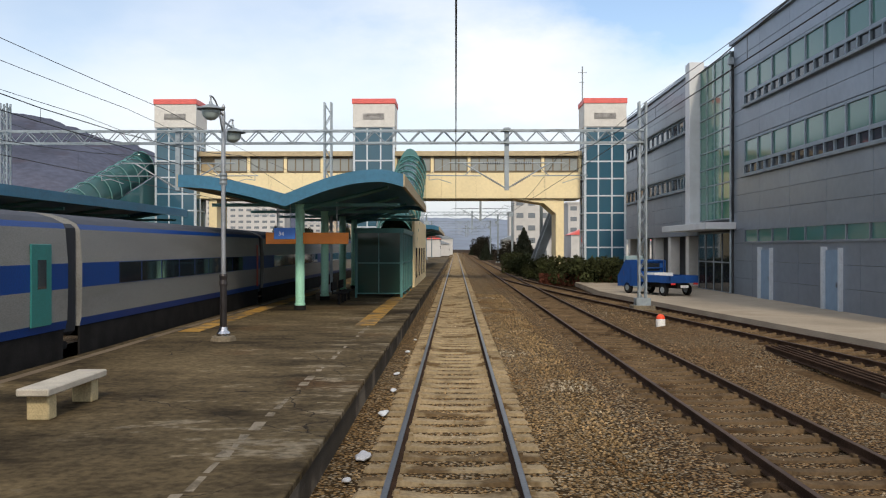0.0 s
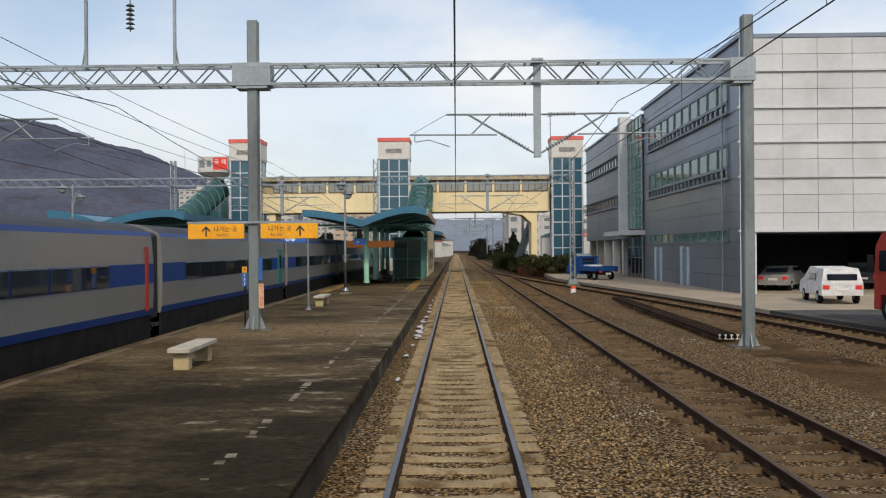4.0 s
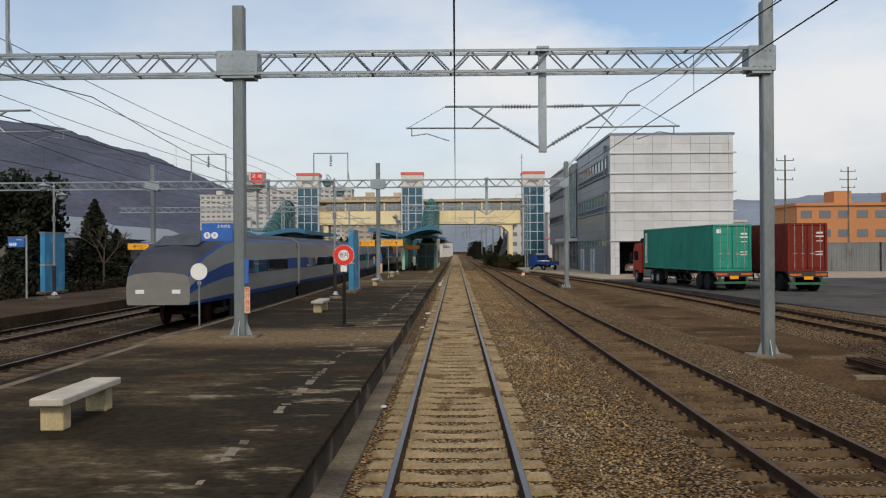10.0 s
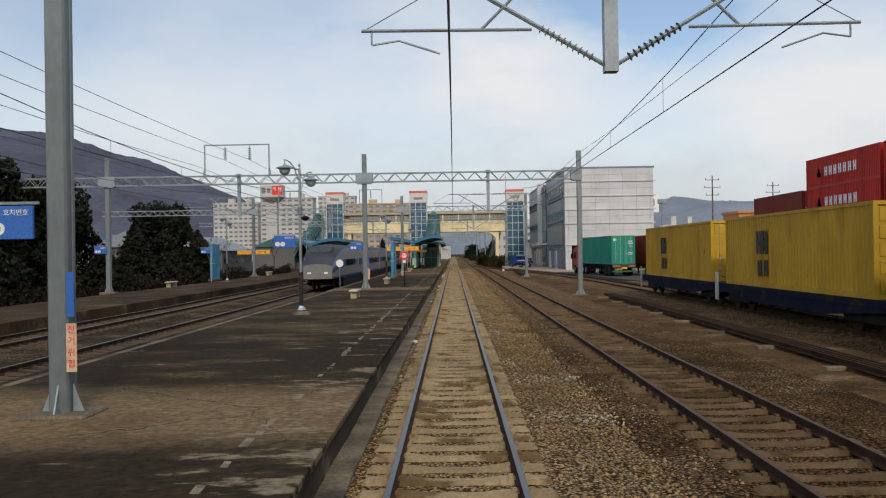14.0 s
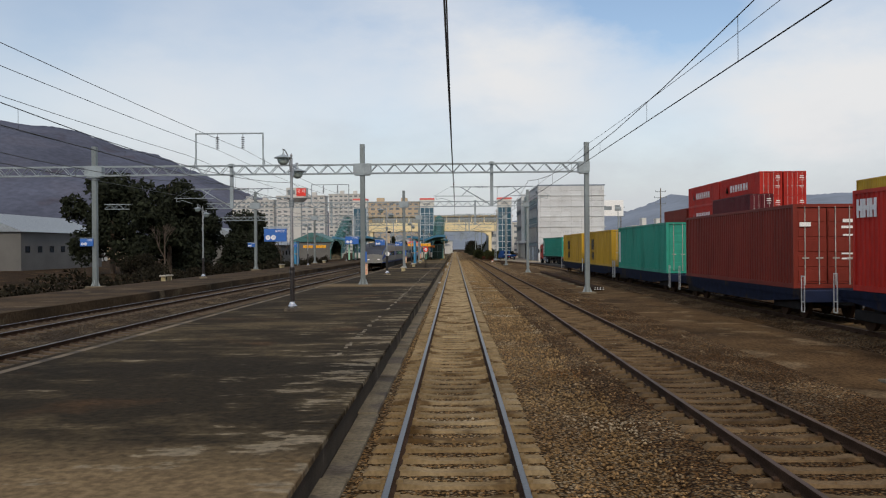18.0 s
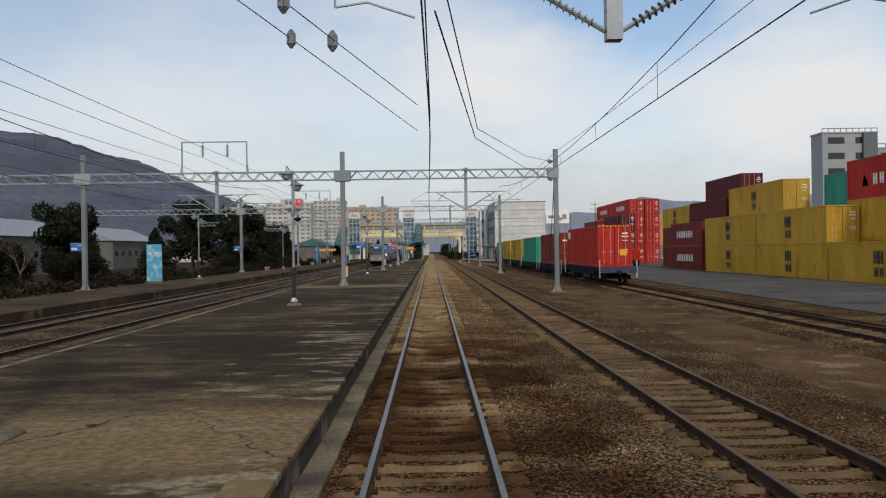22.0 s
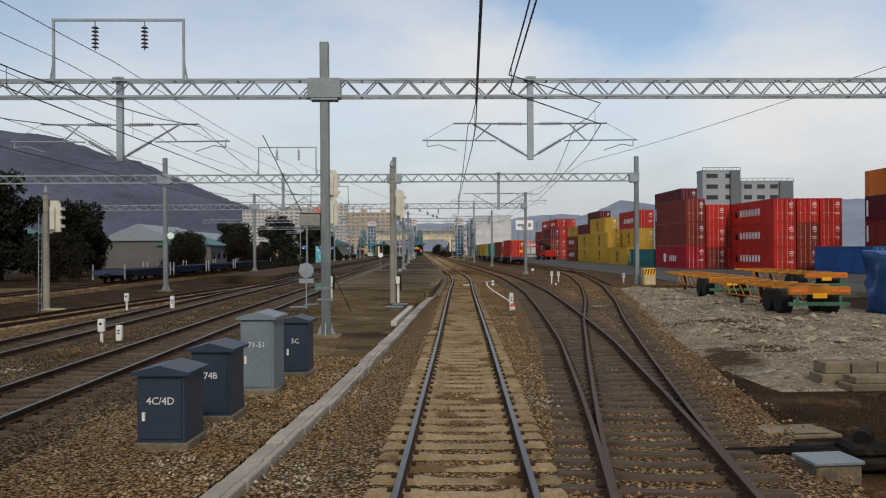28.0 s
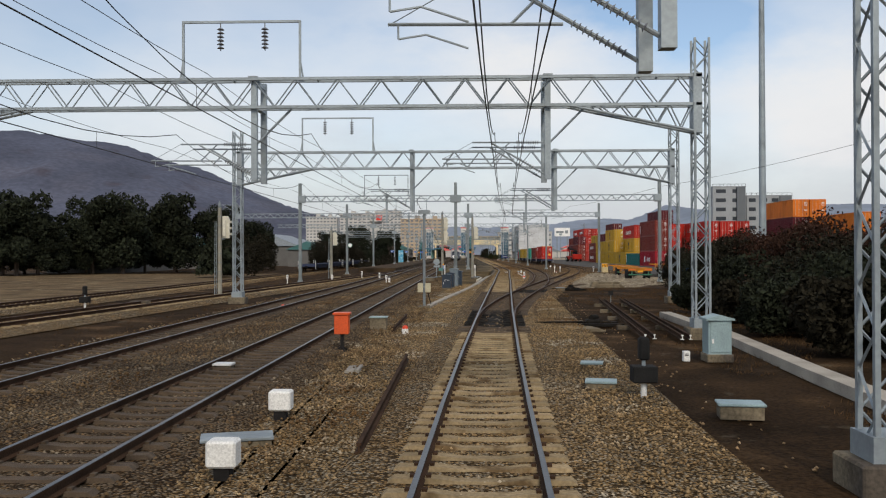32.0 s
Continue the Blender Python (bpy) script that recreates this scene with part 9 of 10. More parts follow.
for x, y, w, d, h, m, tn in ((1.9, -195.6, 0.7, 0.6, 0.24, BOX_PALE, 0), (-9.75, -226.7, 0.7, 0.55, 0.25, BOX_GREY, 8), (-9.3, -225.4, 0.6, 0.5, 0.28, BOX_GREY, 0), (-5.15, -227.6, 0.75, 0.6, 0.28, BOX_GREY, -6), (-4.9, -226.4, 0.6, 0.5, 0.32, BOX_GREY, -6), (1.15, -257.2, 0.6, 0.5, 0.26, GALV_DARK, 5), (-9.42, -291.6, 0.62, 0.5, 0.55, BOX_PALE, 0), (-9.87, -236.1, 0.9, 0.5, 0.5, GALV_DARK, 4), (-3.3, -305.6, 0.6, 0.45, 0.22, BOX_PALE, -10), (-3.0, -302.2, 0.5, 0.4, 0.18, BOX_PALE, -10), (-1.27, -308.4, 0.75, 0.45, 0.24, BOX_PALE, -8), (-20.5, -228.5, 0.8, 0.6, 0.35, BENCH_LEG, 0), (-24.4, -276.0, 0.9, 0.6, 0.3, KERB, 0), (-9.57, -311.1, 1.0, 0.45, 0.2, GALV, 15), (-12.1, -303.0, 0.5, 0.35, 0.25, WHITE, 0), (-0.52, -204.6, 0.42, 0.35, 0.32, WHITE, 0)):
    ground_lid(x, y, w, d, h, "low concrete ground box with a metal lid", m, tn)
for x, y in ((-9.32, -309.2), (-9.21, -313.1)):
    b = thing("track_box", "white track connection box on a dark foot", "track box", (x, y, ZG), group="white track boxes")
    part("foot", boxes((-0.1, 0.1, -0.1, 0.1, 0, 0.3)), DARK, b)
    part("case", boxes((-0.19, 0.19, -0.16, 0.16, 0.28, 0.62), bevel=0.03), WHITE, b)
ob_ = thing("orange_box", "orange box with a lid on a thin dark stand", "lineside box", (-9.75, -298.9, ZG))
ORANGE_BOX = material("orange_enamel", (0.62, 0.085, 0.015), 0.45, amount=0.12, scale=2)
part("case", boxes((-0.21, 0.21, -0.17, 0.17, 0.62, 1.18), bevel=0.02), ORANGE_BOX, ob_)
part("lid", boxes((-0.25, 0.25, -0.21, 0.21, 1.18, 1.25), bevel=0.015), ORANGE_BOX, ob_)
bm = tube(bmesh.new(), (0, 0, 0.1), (0, 0, 0.64), 0.05, n=8)
for a in range(4):
    tube(bm, (0, 0, 0.28), (0.26 * math.cos(a * 1.57 + 0.5), 0.26 * math.sin(a * 1.57 + 0.5), 0.06), 0.03, n=6)
part("stand", bm, DARK, ob_)
dw = thing("dwarf_signal", "black dwarf signal on a white post", "dwarf signal", (-2.67, -306.9, ZG), 0, group="dwarf signals")
part("post", tube(bmesh.new(), (0, 0, 0), (0, 0, 0.45), 0.06, n=8), WHITE, dw)
part("case", boxes((-0.24, 0.24, -0.2, 0.2, 0.42, 0.74), bevel=0.02), BLACK, dw)
part("lamp_head", boxes((-0.1, 0.1, -0.12, 0.12, 0.85, 1.3), bevel=0.04), BLACK, dw)
part("neck", tube(bmesh.new(), (0, 0, 0.72), (0, 0, 0.9), 0.04, n=8), GALV, dw)
copy_thing(dw, pose(-26.2, -279.0, ZG))
wp2 = thing("grey_mast", "slim steel mast with a cream box beside the duct", "mast", (-8.3, -279.2, ZG))
part("shaft", tube(bmesh.new(), (0, 0, 0), (0, 0, 5.1), 0.075, 0.065, n=12), GALV_DARK, wp2)
part("footing", boxes((-0.3, 0.3, -0.3, 0.3, 0, 0.25), bevel=0.03), KERB, wp2)
part("cap", boxes((-0.3, 0.3, -0.12, 0.12, 5.0, 5.2)), GALV_DARK, wp2)
for sx in (-0.2, 0.2):
    part("box", boxes((sx - 0.14, sx + 0.14, -0.2, -0.07, 0.95, 1.42), bevel=0.02), BOX_CREAM, wp2)
part("clamp", boxes((-0.1, 0.1, -0.09, 0.09, 1.2, 1.26)), GALV, wp2)
for x, y, tn in ((-9.45, -226.0, 0),):
    wd = thing("white_disc", "grey back of a round marker on a slim post", "sign", (x, y, ZG), group="disc markers")
    part("disc", tube(bmesh.new(), (0, 0.02, 2.0), (0, 0.04, 2.0), 0.36, n=28), GALV, wd)
    part("post", tube(bmesh.new(), (0, 0, 0), (0, 0, 2.3), 0.035, n=8), GALV, wd)
    part("plate", boxes((-0.35, 0.35, 0.02, 0.04, 1.38, 1.6)), GALV, wd)
tp_ = thing("teal_plate", "small teal plate on a thin stake", "sign", (-9.0, -224.2, ZG))
part("plate", boxes((-0.26, 0.26, -0.02, 0.0, 0.95, 1.3)), TEAL, tp_)
part("stake", tube(bmesh.new(), (0, 0, 0), (0, 0, 1.0), 0.025, n=6), DARK, tp_)
k6 = thing("marker_post", "amber and blue number plates at the platform end", "sign", (-8.75, -223.0, ZG))
part("shaft", tube(bmesh.new(), (0, 0, 0), (0, 0, 1.75), 0.025, n=8), DARK, k6)
part("top_plate", boxes((-0.08, 0.08, -0.04, -0.02, 1.55, 1.74)), SIGN_YELLOW, k6)
lp6 = part("lower_plate", boxes((-0.08, 0.08, -0.04, -0.02, 1.1, 1.54)), SIGN_BLUE, k6)
words("6", 0.15, SIGN_BLACK, k6, (0, -0.045, 1.645))
for k, ch in enumerate("183"):
    words(ch, 0.13, SIGN_WHITE, lp6, (0, -0.045, 1.45 - 0.13 * k))
# stay wires
for a, b in (((-7.1, -227.6, ZG), (-11.5, -226.0, 8.2)), ((9.2, -112.0, ZG), (8.35, -122.6, 9.0)), ((-8.0, -277.0, -0.3), (-8.3, -279.1, 1.2))):
    sw = thing("stay_wire", "thin black stay wire anchored to the ground", "stay wire", group="stay wires")
    part("wire", tube(bmesh.new(), a, b, 0.022, n=6), DARK, sw)
    part("anchor", boxes((a[0] - 0.22, a[0] + 0.22, a[1] - 0.22, a[1] + 0.22, a[2] - 0.05, a[2] + 0.1), bevel=0.02), KERB, sw)
# spare rails lying beside the track on short blocks
RAIL_BM = RAIL_PROFILE


def spare_rails(name, lines, label, blocks):
    r = thing(name, label, "spare rails", group="spare rails")
    for (xa, ya), (xb, yb), z in lines:
        bm = bmesh.new()
        sweep(bm, [(xa + (xb - xa) * k / 6, ya + (yb - ya) * k / 6, z) for k in range(7)], RAIL_BM, mi=0)
        part("rail", bm, RAIL_RUST, r)
        e = boxes((xb - 0.06, xb + 0.06, yb - 0.03, yb - 0.005, z - 0.15, z - 0.13), (xb - 0.012, xb + 0.012, yb - 0.03, yb - 0.005, z - 0.13, z - 0.03), (xb - 0.035, xb + 0.035, yb - 0.03, yb - 0.005, z - 0.035, z))
        part("painted_end", e, WHITE, r)
    for x, y in blocks:
        part("block", boxes((x - 0.35, x + 0.35, y - 0.12, y + 0.12, ZG - 0.05, ZG + 0.14), bevel=0.015), KERB, r)


spare_rails("rail_stack", [((9.5 + dx, -34.0), (9.2 + dx, -73.5), -0.07) for dx in (0, 0.16, 0.34, 0.52)], "bundle of dark spare rails beside the yard track", [(9.1 - 0.006 * k, -36 - 4.6 * k) for k in range(8)])
spare_rails("rail_stack", [((8.5 + dx, 32.0), (8.0 + dx, 11.2), -0.07) for dx in (0, 0.18, 0.36, 0.54)], "bundle of dark spare rails near the gantry post", [(8.35, 13.0), (8.5, 19.0), (8.6, 25.0), (8.7, 30.0)])
spare_rails("rail_stack", [((1.7 + dx, -273.0), (-0.3 + dx, -295.6), -0.07) for dx in (0, 0.3)] + [((2.9 + dx, -273.0), (0.85 + dx, -295.8), -0.07) for dx in (0, 0.26)], "pairs of spare rails laid on blocks beside the junction", [(1.3 - 0.42 * k, -276 - 4.8 * k) for k in range(4)] + [(2.8 - 0.42 * k, -276 - 4.8 * k) for k in range(4)])
for (xa, ya), (xb, yb) in (((-8.75, -286.0), (-8.75, -293.0)), ((-7.71, -301.2), (-7.65, -311.9))):
    bm = bmesh.new()
    sweep(bm, [(xa + (xb - xa) * k / 4, ya + (yb - ya) * k / 4, -0.05) for k in range(5)], RAIL_PROFILE)
    solid("loose_rail", bm, RAIL_RUST, "single rusty rail lying on the ballast", "rail")
# low wall, slabs, rubble by the yard end
bm = bmesh.new()
sweep(bm, [(3.0, -284.0, 0), (2.9, -288.0, 0), (2.75, -294.0, 0), (2.0, -303.5, 0), (1.5, -312.0, 0)], [(-0.25, -0.4), (0.25, -0.4), (0.25, -0.12), (-0.25, -0.12)])
solid("low_wall", bm, CABLE_LID, "low pale concrete wall beside the thicket", "wall", kind="structure")
OLD_SLAB = material("weathered_old_slab", (0.20, 0.165, 0.115), 0.9, spots=(((0.11, 0.088, 0.06), 0.54, 1.5),), scale=1.5, amount=0.3, per_object=0.15, spec=0.1)
for x, y, w, d, h, tn in ((6.05, -250.2, 2.4, 0.6, 0.3, 2), (5.9, -249.4, 2.6, 0.6, 0.5, 2), (-1.8, -291.0, 1.6, 1.2, 0.16, 10), (-1.7, -287.6, 1.4, 0.6, 0.14, 5), (4.9, -226.0, 1.4, 0.8, 0.2, 30), (1.8, -254.5, 1.5, 0.6, 0.14, 5)):
    sl_ = thing("concrete_slab", "pale concrete slabs lying on the ground", "slab", (x, y, ZG - 0.02), tn, group="concrete slabs")
    part("slab", boxes((-w / 2, w / 2, -d / 2, d / 2, 0, h / 2), bevel=0.02), OLD_SLAB, sl_)
    n_ = max(1, int(w / 0.62))
    for k in range(n_):
        xa_ = -w / 2 + 0.1 + k * (w - 0.25) / n_
        part("slab", boxes((xa_, xa_ + (w - 0.25) / n_ - 0.03, -d / 2 + 0.05, d / 2, h / 2, h - 0.02 * (k % 2)), bevel=0.02), OLD_SLAB, sl_)
for x, y, tn in  ((-1.5, -289.2, 0), (1.6, -256.3, 0)):
    pm = thing("point_machine", "black greasy point machine beside the turnout", "point machine", (x, y, -0.32), tn, group="point machines")
    part("bed_timber", boxes((-0.3, 1.6, -0.62, -0.36, 0.0, 0.12), bevel=0.02), GREASE, pm)
    part("bed_timber", boxes((-0.3, 1.5, 0.32, 0.58, 0.0, 0.12), bevel=0.02), GREASE, pm)
    part("case", boxes((0.15, 0.75, -0.3, 0.22, 0.08, 0.27), bevel=0.06), GREASE, pm)
    part("motor", tube(bmesh.new(), (0.35, -0.2, 0.32), (0.62, 0.16, 0.34), 0.12, 0.1, n=12), GREASE, pm)
    part("gear_cover", boxes((0.78, 1.15, -0.18, 0.2, 0.08, 0.2), bevel=0.04), GREASE, pm)
    for dy_ in (-0.12, 0.02, 0.16):
        part("rod", tube(bmesh.new(), (-1.9, dy_ - 0.04, 0.13), (0.2, dy_, 0.15), 0.028, n=6), GREASE, pm)
RUBBLE = material("broken_concrete", (0.27, 0.23, 0.17), 0.9, amount=0.25, scale=1.5, per_island=0.45, spec=0.1)
DUST = material("pale_rubble_dust", (0.225, 0.185, 0.13), 0.95, spots=(((0.055, 0.034, 0.018), 0.53, 0.35), ((0.26, 0.235, 0.19), 0.57, 0.9), ((0.07, 0.05, 0.03), 0.6, 2.5)), scale=0.7, amount=0.4, bump=1.0, bump_scale=12, fine=9, fine_amount=0.5, spec=0.05)


def mound(x, y):
    left = max(3.6, smooth_step(y, RIGHT_B) + 1.4)
    e = min(1, (x - left) / 2, (17.0 - max(0, -233 - y) * 0.55 - x) / 3, (y + 250) / 4, (-205 - y) / 4)
    if e < 0:
        return -0.36 + 0.2 * max(e, -1)
    return -0.36 + e * (0.18 + 0.34 * max(0, noise.noise((x * 0.4, y * 0.25, 2))))


def lumps(name, n, area, size, mat, seed, label, category, z=-0.34):
    """Broken lumps strewn over an area, lying on the low mound."""
    rng_ = np.random.default_rng(seed)
    x0, x1, y0, y1 = area
    px, py = rng_.uniform(x0, x1, n), rng_.uniform(y0, y1, n)
    s = size * rng_.uniform(0.35, 1.0, n) ** 1.6
    unit = np.array([(1, 0, 0), (-1, 0, 0), (0, 1, 0), (0, -1, 0), (0, 0, 1), (0, 0, -1)], float)
    tri = np.array([(0, 2, 4), (2, 1, 4), (1, 3, 4), (3, 0, 4), (2, 0, 5), (1, 2, 5), (3, 1, 5), (0, 3, 5)])
    v = unit[None] * rng_.uniform(0.6, 1.2, (n, 6, 1)) * s[:, None, None] * np.array([1, 1, 0.65])
    a = rng_.uniform(0, 6.28, n)
    c_, s_ = np.cos(a)[:, None], np.sin(a)[:, None]
    vx, vy = v[:, :, 0] * c_ - v[:, :, 1] * s_, v[:, :, 0] * s_ + v[:, :, 1] * c_
    vz = v[:, :, 2] + 0.35 * v[:, :, 0] * rng_.uniform(-1, 1, (n, 1))
    V = np.stack([vx + px[:, None], vy + py[:, None], vz + np.array([mound(p, q) for p, q in zip(px, py)])[:, None] + 0.15 * s[:, None]], 2).reshape(-1, 3)
    Fc = (tri[None] + 6 * np.arange(n)[:, None, None]).reshape(-1, 3)
    me = bpy.data.meshes.new(name)
    me.from_pydata(V.tolist(), [], Fc.tolist())
    me.materials.append(mat)
    return tagged(new(name, me), label, category, kind="stuff")


lumps("rubble", 210, (5.5, 13.5, -247, -210), 0.26, RUBBLE, 5, "broken pale concrete rubble at the yard end", "rubble")
lumps("rubble_fine", 13000, (4.6, 15.0, -250, -206), 0.075, RUBBLE, 6, "fine pale rubble and gravel at the yard end", "rubble")
bm = wavy_sheet(3.4, 17.4, -250.5, -204.5, 40, 84, -0.36, 0.0)
for v in bm.verts:
    v.co.z = mound(v.co.x, v.co.y)
solid("rubble_mound", bm, DUST, "low mound of pale broken concrete and dust", "mound", kind="structure", smooth=True)

# cabinet, clamps and cables on the throat gantry post
WEATHERED_BOX = material("weathered_grey_case", (0.26, 0.265, 0.235), 0.55, spots=(((0.17, 0.18, 0.165), 0.54, 2.0),), amount=0.2, scale=2.0)
gc_ = thing("post_cabinet", "weathered grey cabinet clamped to the gantry post", "cabinet", (-7.12, -238.8, 0))
part("case", boxes((-0.85, -0.17, -0.2, 0.2, 3.42, 3.84), bevel=0.015), WEATHERED_BOX, gc_)
for z in (3.5, 3.6, 3.7):
    part("rib", boxes((-0.86, -0.16, -0.215, -0.2, z, z + 0.035)), WEATHERED_BOX, gc_)
part("lid", boxes((-0.9, -0.14, -0.25, 0.25, 3.84, 3.89), bevel=0.01), WEATHERED_BOX, gc_)
for z in (0.92, 1.3):
    part("clamp", boxes((-0.2, 0.2, -0.2, -0.165, z, z + 0.06), (-0.26, 0.2, 0.165, 0.2, z, z + 0.06), (-0.26, -0.2, -0.2, 0.2, z, z + 0.06)), GALV_DARK, gc_)
for k, dx in enumerate((-0.1, -0.05, 0.03)):
    part("cable", path_tube(bmesh.new(), [(dx, -0.19, 0.0), (dx + 0.02, -0.19, 2.0), (dx, -0.185, 3.4)], 0.009, n=5), GALV_DARK, gc_)
hs_ = thing("hazard_band", "black and yellow striped band on the guard block", "hazard marking", (13.0, -204.5, -0.36))
part("band", boxes((-0.43, 0.43, -0.432, -0.422, 1.02, 1.46)), SIGN_YELLOW, hs_)
for k in range(4):
    bm = bmesh.new()
    xa_ = -0.42 + 0.21 * k
    prism(bm, [(xa_, 1.04), (xa_ + 0.1, 1.04), (xa_ + 0.2, 1.44), (xa_ + 0.1, 1.44)], -0.437, -0.433)
    part("stripe", bm, BLACK, hs_)

# ---- overhead wires ----
GANTRY_Y = [230, 215, 178, 135, 92, 47.2, 9.5, -32.0, -76.0, -122.8, -168.9, -203.5, -238.8, -272.5, -294.0, -313.0, -345]


def catenary(x_of, z_low, z_top, label, y0=230, y1=-345, drop_every=6.0):
    w = thing("overhead_line", label, "overhead wire", group="overhead lines")
    bm, dm = bmesh.new(), bmesh.new()
    for a, b in zip(GANTRY_Y, GANTRY_Y[1:]):
        if a > y0 or b < y1:
            continue
        n = 8
        top, low = [], []
        for k in range(n + 1):
            y = a + (b - a) * k / n
            u = k / n
            sag = 0.9 * 4 * u * (1 - u)
            top.append((x_of(y), y, z_top - sag))
            low.append((x_of(y), y, z_low))
        path_tube(bm, top, 0.013, n=4)
        path_tube(bm, low, 0.013, n=4)
        m = max(2, int((a - b) / drop_every))
        for k in range(1, m):
            y = a + (b - a) * k / m
            u = k / m
            tube(dm, (x_of(y), y, z_top - 0.9 * 4 * u * (1 - u)), (x_of(y), y, z_low), 0.006, n=3, caps=False)
    part("carrier_and_contact_wire", bm, WIRE, w)
    part("droppers", dm, WIRE, w)


catenary(lambda y: own(y) + smooth_step(y, [(300, 0.02), (-70, 0.0), (-122, -0.11), (-158, 0.03), (-196, -0.26), (-225, 0.0), (-246, 0.33), (-272, 0.12), (-300, 0.05), (-316, -0.1), (-420, -0.1)]), 5.55, 6.78, "contact and carrier wires over the single track")
catenary(lambda y: smooth_step(y, RIGHT_A) + 0.1 if y > -250 else own(y) + 0.9, 5.6, 6.78, "contact and carrier wires over the siding")
catenary(lambda y: smooth_step(y, LEFT_A), 5.55, 6.78, "contact and carrier wires over the near main line")
catenary(lambda y: smooth_step(y, LEFT_B), 5.55, 6.78, "contact and carrier wires over the far main line")
for x, z, lab in ((8.45, 9.1, "feeder wire on top of the gantry posts"), (-14.94, 8.92, "feeder wire hung from the gantry frames"), (-13.3, 8.92, "second feeder wire hung from the frames"), (-16.9, 8.6, "feeder wire over the far main line"), (-22.7, 9.0, "earth wire on the outer posts")):
    f = thing("feeder_wire", lab, "overhead wire", group="feeder wires")
    bm = bmesh.new()
    for a, b in zip(GANTRY_Y, GANTRY_Y[1:]):
        if b < -204 and 0 < x < 7:
            continue
        pts = []
        for k in range(9):
            u = k / 8
            y = a + (b - a) * u
            pts.append((x + (max(0, -203.5 - y) * 0.13 if x > 0 else min(0, y + 200) * 0.02), y, z - 0.2 * 4 * u * (1 - u)))
        path_tube(bm, pts, 0.013, n=4)
    part("wire", bm, WIRE, f)

# wires of the crossover, anchored to a gantry post
aw = thing("anchored_wire", "pair of wires led from the track to a gantry post", "overhead wire")
for n, pts in enumerate((((0.1, -168.9, 5.6), (1.3, -155.4, 5.75), (4.2, -141.0, 6.3), (8.1, -123.0, 7.1)), ((0.05, -168.9, 6.7), (1.5, -153.0, 6.35), (4.4, -140.0, 6.9), (8.1, -123.0, 8.3)))):
    part("wire", path_tube(bmesh.new(), pts, 0.013, n=4), WIRE, aw)
    p_, q_ = Vector(pts[2]).lerp(Vector(pts[3]), 0.82), Vector(pts[2]).lerp(Vector(pts[3]), 0.9)
    ins = bmesh.new()
    for k in range(5):
        c_ = p_.lerp(q_, k / 4)
        tube(ins, c_, c_ + (q_ - p_).normalized() * 0.05, 0.12, 0.06, n=10)
    part("insulator", ins, PORCELAIN, aw)

cw = thing("anchored_wire", "long carrier wire slanting across the tracks from gantry to gantry", "overhead wire")
ca_, cb_ = Vector((-12.8, -203.5, 9.1)), Vector((-0.4, -151.0, 6.6))
part("wire", tube(bmesh.new(), ca_, cb_, 0.013, n=4), WIRE, cw)
for f_ in (0.72, 0.80):
    c_ = ca_.lerp(cb_, f_)
    part("sleeve", lathe(bmesh.new(), [(0.03, -0.2), (0.1, -0.1), (0.1, 0.1), (0.03, 0.2)], 10, tuple(c_)), PORCELAIN, cw)

# tension insulators at the gantry where the siding wire is anchored
ai = thing("anchor_insulator", "dark ribbed insulators anchoring a wire to the gantry post", "insulator", (0, -168.9, 0))
for n, (a, b) in enumerate((((-5.65, 0.0, 6.75), (-4.75, 0.15, 6.72)), ((-1.73, 0.0, 7.36), (-1.73, 0.0, 6.7)))):
    bm = bmesh.new()
    tube(bm, a, b, 0.02, n=6)
    va, vb = Vector(a), Vector(b)
    for q in range(5):
        c = va.lerp(vb, 0.2 + 0.16 * q)
        d = (vb - va).normalized() * 0.025
        tube(bm, c - d, c + d, 0.06, 0.13, n=10)
    part("insulator", bm, PORCELAIN, ai)
bm = bmesh.new()
path_tube(bm, [(-4.75, 0.15, 6.72), (-2.3, 3.0, 6.62), (-0.3, 12.0, 6.45)], 0.012, n=4)
path_tube(bm, [(-1.73, 0.0, 6.7), (-2.3, 3.0, 6.62)], 0.012, n=4)
part("wire", bm, WIRE, ai)
for x, y, z in ((-2.3, 3.0, 6.62), (-1.8, 5.5, 6.58)):
    part("sleeve", lathe(bmesh.new(), [(0.03, -0.2), (0.1, -0.1), (0.1, 0.1), (0.03, 0.2)], 10, (x, y, z)), PORCELAIN, ai)

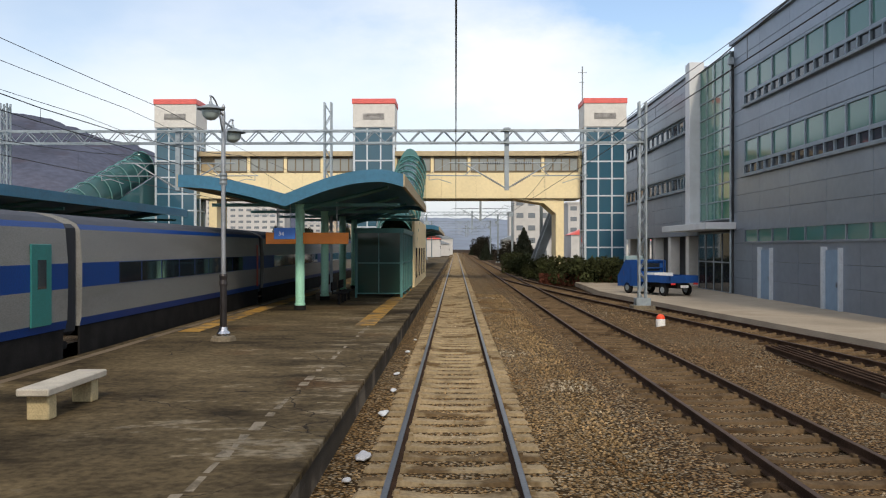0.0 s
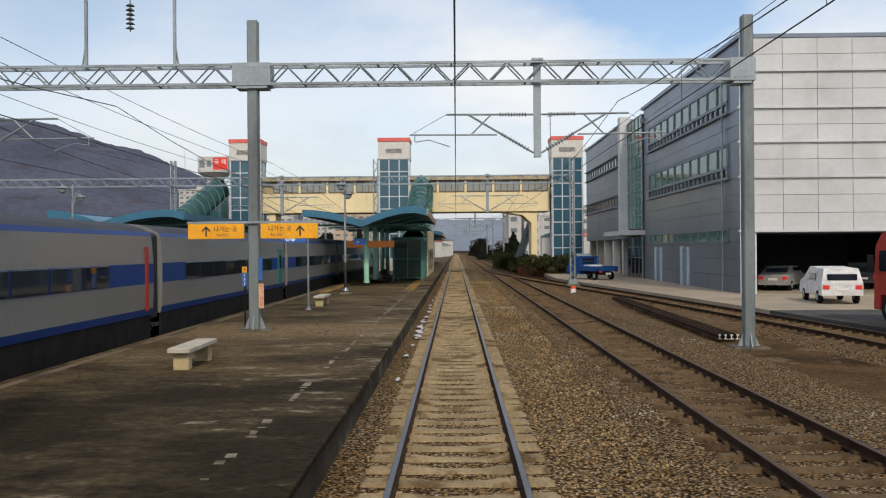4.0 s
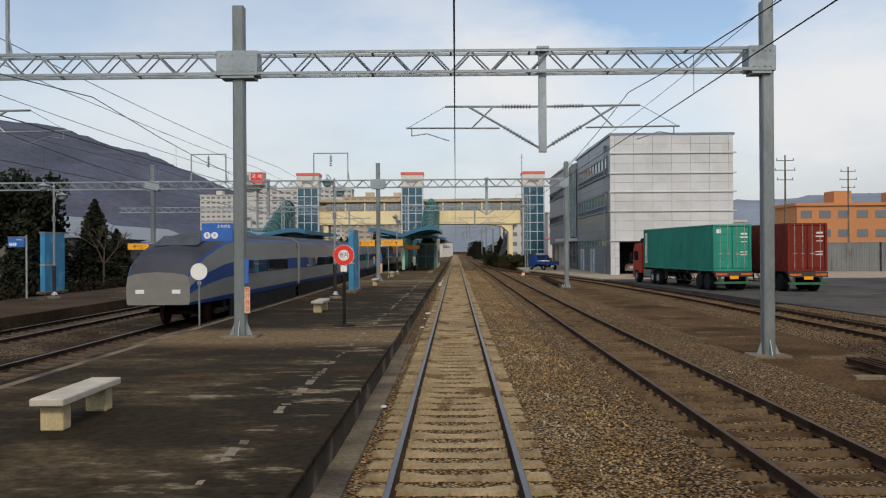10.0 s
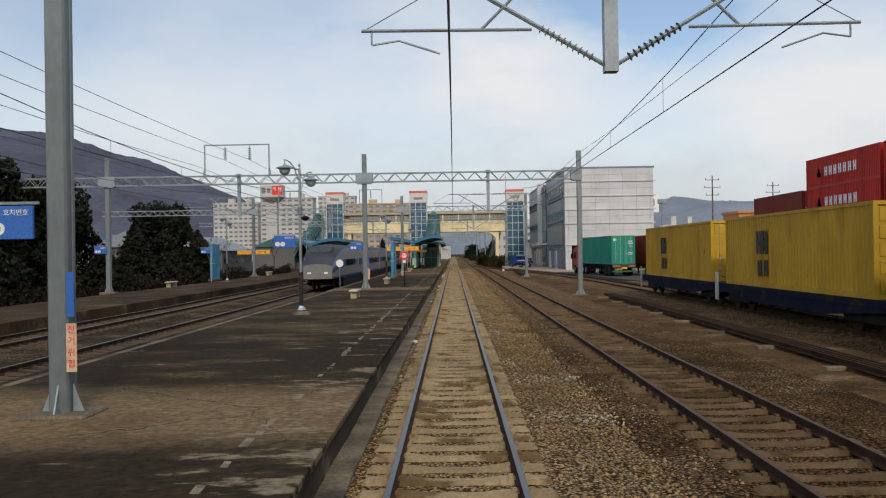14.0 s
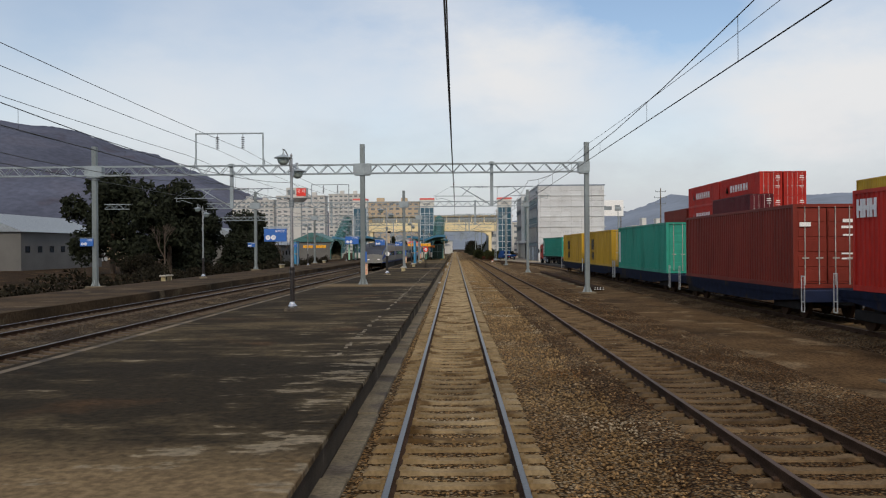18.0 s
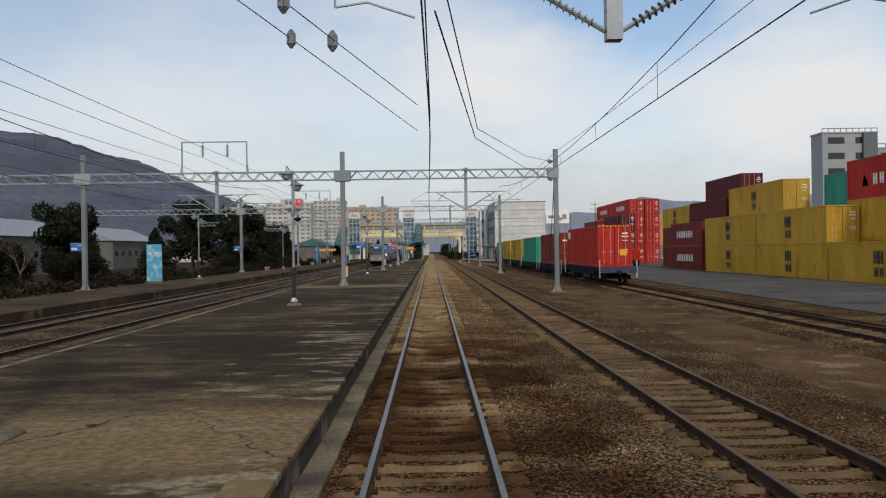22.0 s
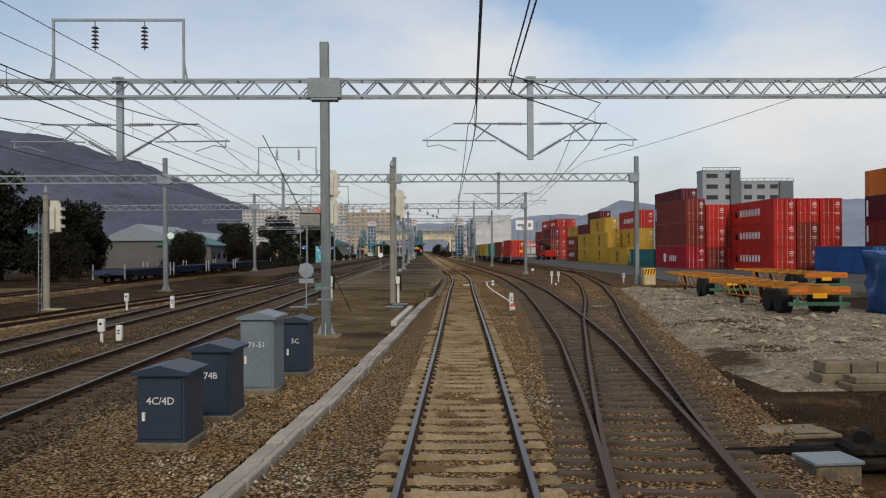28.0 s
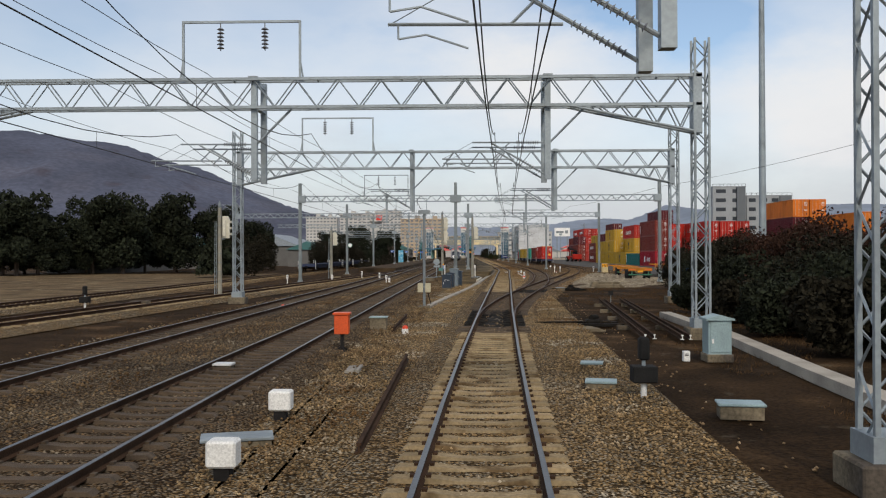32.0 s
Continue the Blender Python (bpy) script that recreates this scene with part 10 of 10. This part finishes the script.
# ---- loose ballast stones and ground clutter, joined ----
def stones(name, n, y0, y1, x_of, spread, size, mat, seed, label, z0=-0.20, keep=None):
    rng_ = np.random.default_rng(seed)
    py = rng_.uniform(y0, y1, n)
    off = rng_.uniform(spread[0], spread[1], n)
    if keep is not None:
        ok = keep(off, py)
        py, off = py[ok], off[ok]
        n = len(py)
    px = np.interp(-py, [-a for a, _ in x_of], [b for _, b in x_of]) + off
    s = size * rng_.uniform(0.6, 1.25, n)
    unit = np.array([(1, 0, 0), (-1, 0, 0), (0, 1, 0), (0, -1, 0), (0, 0, 1), (0, 0, -1)], float)
    tri = np.array([(0, 2, 4), (2, 1, 4), (1, 3, 4), (3, 0, 4), (2, 0, 5), (1, 2, 5), (3, 1, 5), (0, 3, 5)])
    v = unit[None] * rng_.uniform(0.65, 1.25, (n, 6, 1)) * s[:, None, None] * np.array([1, 1, 0.75])
    a = rng_.uniform(0, 6.28, n)
    c_, s_ = np.cos(a)[:, None], np.sin(a)[:, None]
    vx, vy = v[:, :, 0] * c_ - v[:, :, 1] * s_, v[:, :, 0] * s_ + v[:, :, 1] * c_
    vz = v[:, :, 2] + 0.4 * v[:, :, 0] * rng_.uniform(-1, 1, (n, 1))
    V = np.stack([vx + px[:, None], vy + py[:, None], vz + (z0 + rng_.uniform(-0.015, 0.02, n))[:, None]], 2).reshape(-1, 3)
    Fc = (tri[None] + 6 * np.arange(n)[:, None, None]).reshape(-1, 3)
    me = bpy.data.meshes.new(name)
    me.vertices.add(len(V))
    me.vertices.foreach_set("co", V.ravel())
    me.loops.add(Fc.size)
    me.loops.foreach_set("vertex_index", Fc.ravel().astype(np.int32))
    me.polygons.add(len(Fc))
    me.polygons.foreach_set("loop_start", np.arange(0, Fc.size, 3, dtype=np.int32))
    me.polygons.foreach_set("loop_total", np.full(len(Fc), 3, dtype=np.int32))
    me.update(calc_edges=True)
    me.materials.append(mat)
    return tagged(new(name, me), label, "ballast", kind="stuff")


def between_sleepers(off, py):
    phase = np.mod(230 - py, 0.6)
    on = (phase < 0.11) | (phase > 0.49)
    return ~(on & (np.abs(off) < 1.2)) & (np.abs(np.abs(off) - 0.7525) > 0.07)


bed = [(y, x) for y, x in OWN]
stones("ballast_stones", 62000, -345, 60, bed, (-1.25, 1.75), 0.029, STONE, 1, "brown and grey ballast stones of the single track", -0.185, between_sleepers)
stones("ballast_stones", 60000, -345, 60, bed, (1.25, 3.4), 0.031, STONE, 2, "loose ballast stones between the tracks", -0.21)
stones("ballast_stones", 26000, -345, 60, RIGHT_A, (-1.6, 2.6), 0.030, STONE_SIDE, 3, "ballast stones of the rusty siding", -0.19, lambda o, p: (p > -255) & between_sleepers(o, p))
stones("ballast_stones", 22000, -345, -245, bed, (-4.2, -1.2), 0.032, STONE, 4, "ballast stones between the duct and the track", -0.24)
stones("ballast_stones", 30000, -345, -150, LEFT_A, (-2.6, 3.4), 0.036, STONE_DARK, 5, "ballast stones of the main line", -0.19, between_sleepers)
stones("ballast_stones", 12000, -345, -200, LEFT_B, (-2.2, 2.2), 0.045, STONE_DARK, 6, "ballast stones of the far main line", -0.19, between_sleepers)
stones("ballast_stones", 6000, -260, -150, RIGHT_B, (-2.0, 2.2), 0.045, STONE_SIDE, 7, "ballast stones of the yard track", -0.2, between_sleepers)
stones("scattered_stones", 3600, -250, 60, RIGHT_A, (2.9, 4.3), 0.036, STONE_SIDE, 8, "stones scattered over the earth beside the siding", -0.36)
stones("scattered_stones", 420, -345, -256, bed, (3.3, 4.9), 0.035, STONE_SIDE, 9, "stones scattered over the earth beside the junction", -0.36)
stones("scattered_stones", 380, -250, -218, bed, (-6.5, -1.9), 0.03, STONE_SIDE, 10, "stones scattered over the earth at the platform end", -0.35)

# dry grass on the earth beside the junction and the sidings
TUFT = material("dry_grass_blades", (0.085, 0.050, 0.024), 0.9, amount=0.3, scale=0.5, per_island=0.5, spec=0.1)


def tufts(name, n, area, height, seed, label, keep):
    """Upright blades standing in loose clumps."""
    rng_ = np.random.default_rng(seed)
    x0, x1, y0, y1 = area
    cx, cy = rng_.uniform(x0, x1, n), rng_.uniform(y0, y1, n)
    ok = np.array([keep(a, b) and noise.noise((a * 0.35, b * 0.22, 4.0)) > -0.05 for a, b in zip(cx, cy)])
    cx, cy = cx[ok], cy[ok]
    m = len(cx) * 6
    px, py = np.repeat(cx, 6) + rng_.normal(0, 0.07, m), np.repeat(cy, 6) + rng_.normal(0, 0.07, m)
    h, a = height * rng_.uniform(0.4, 1.1, m), rng_.uniform(0, 6.28, m)
    lean = rng_.normal(0, 0.45, (m, 2)) * h[:, None]
    wx, wy = 0.012 * np.cos(a), 0.012 * np.sin(a)
    z = np.full(m, -0.40)
    V = np.stack([np.stack([px - wx, py - wy, z], 1), np.stack([px + wx, py + wy, z], 1), np.stack([px + lean[:, 0], py + lean[:, 1], z + h], 1)], 1).reshape(-1, 3)
    me = bpy.data.meshes.new(name)
    me.from_pydata(V.tolist(), [], np.arange(3 * m).reshape(-1, 3).tolist())
    me.materials.append(TUFT)
    return tagged(new(name, me), label, "grass", kind="stuff")


tufts("dry_grass", 7000, (0.5, 11.0, -318, -250.5), 0.14, 21, "tufts of dry brown grass on the earth beside the junction", lambda a, b: a > own(b) + 3.6)
tufts("dry_grass", 5000, (-36, -17.5, -310, -196), 0.13, 22, "tufts of dry brown grass between the outer sidings", lambda a, b: abs(a - smooth_step(b, LEFT_C)) > 2.1 and a < smooth_step(b, LEFT_B) - 2.1)
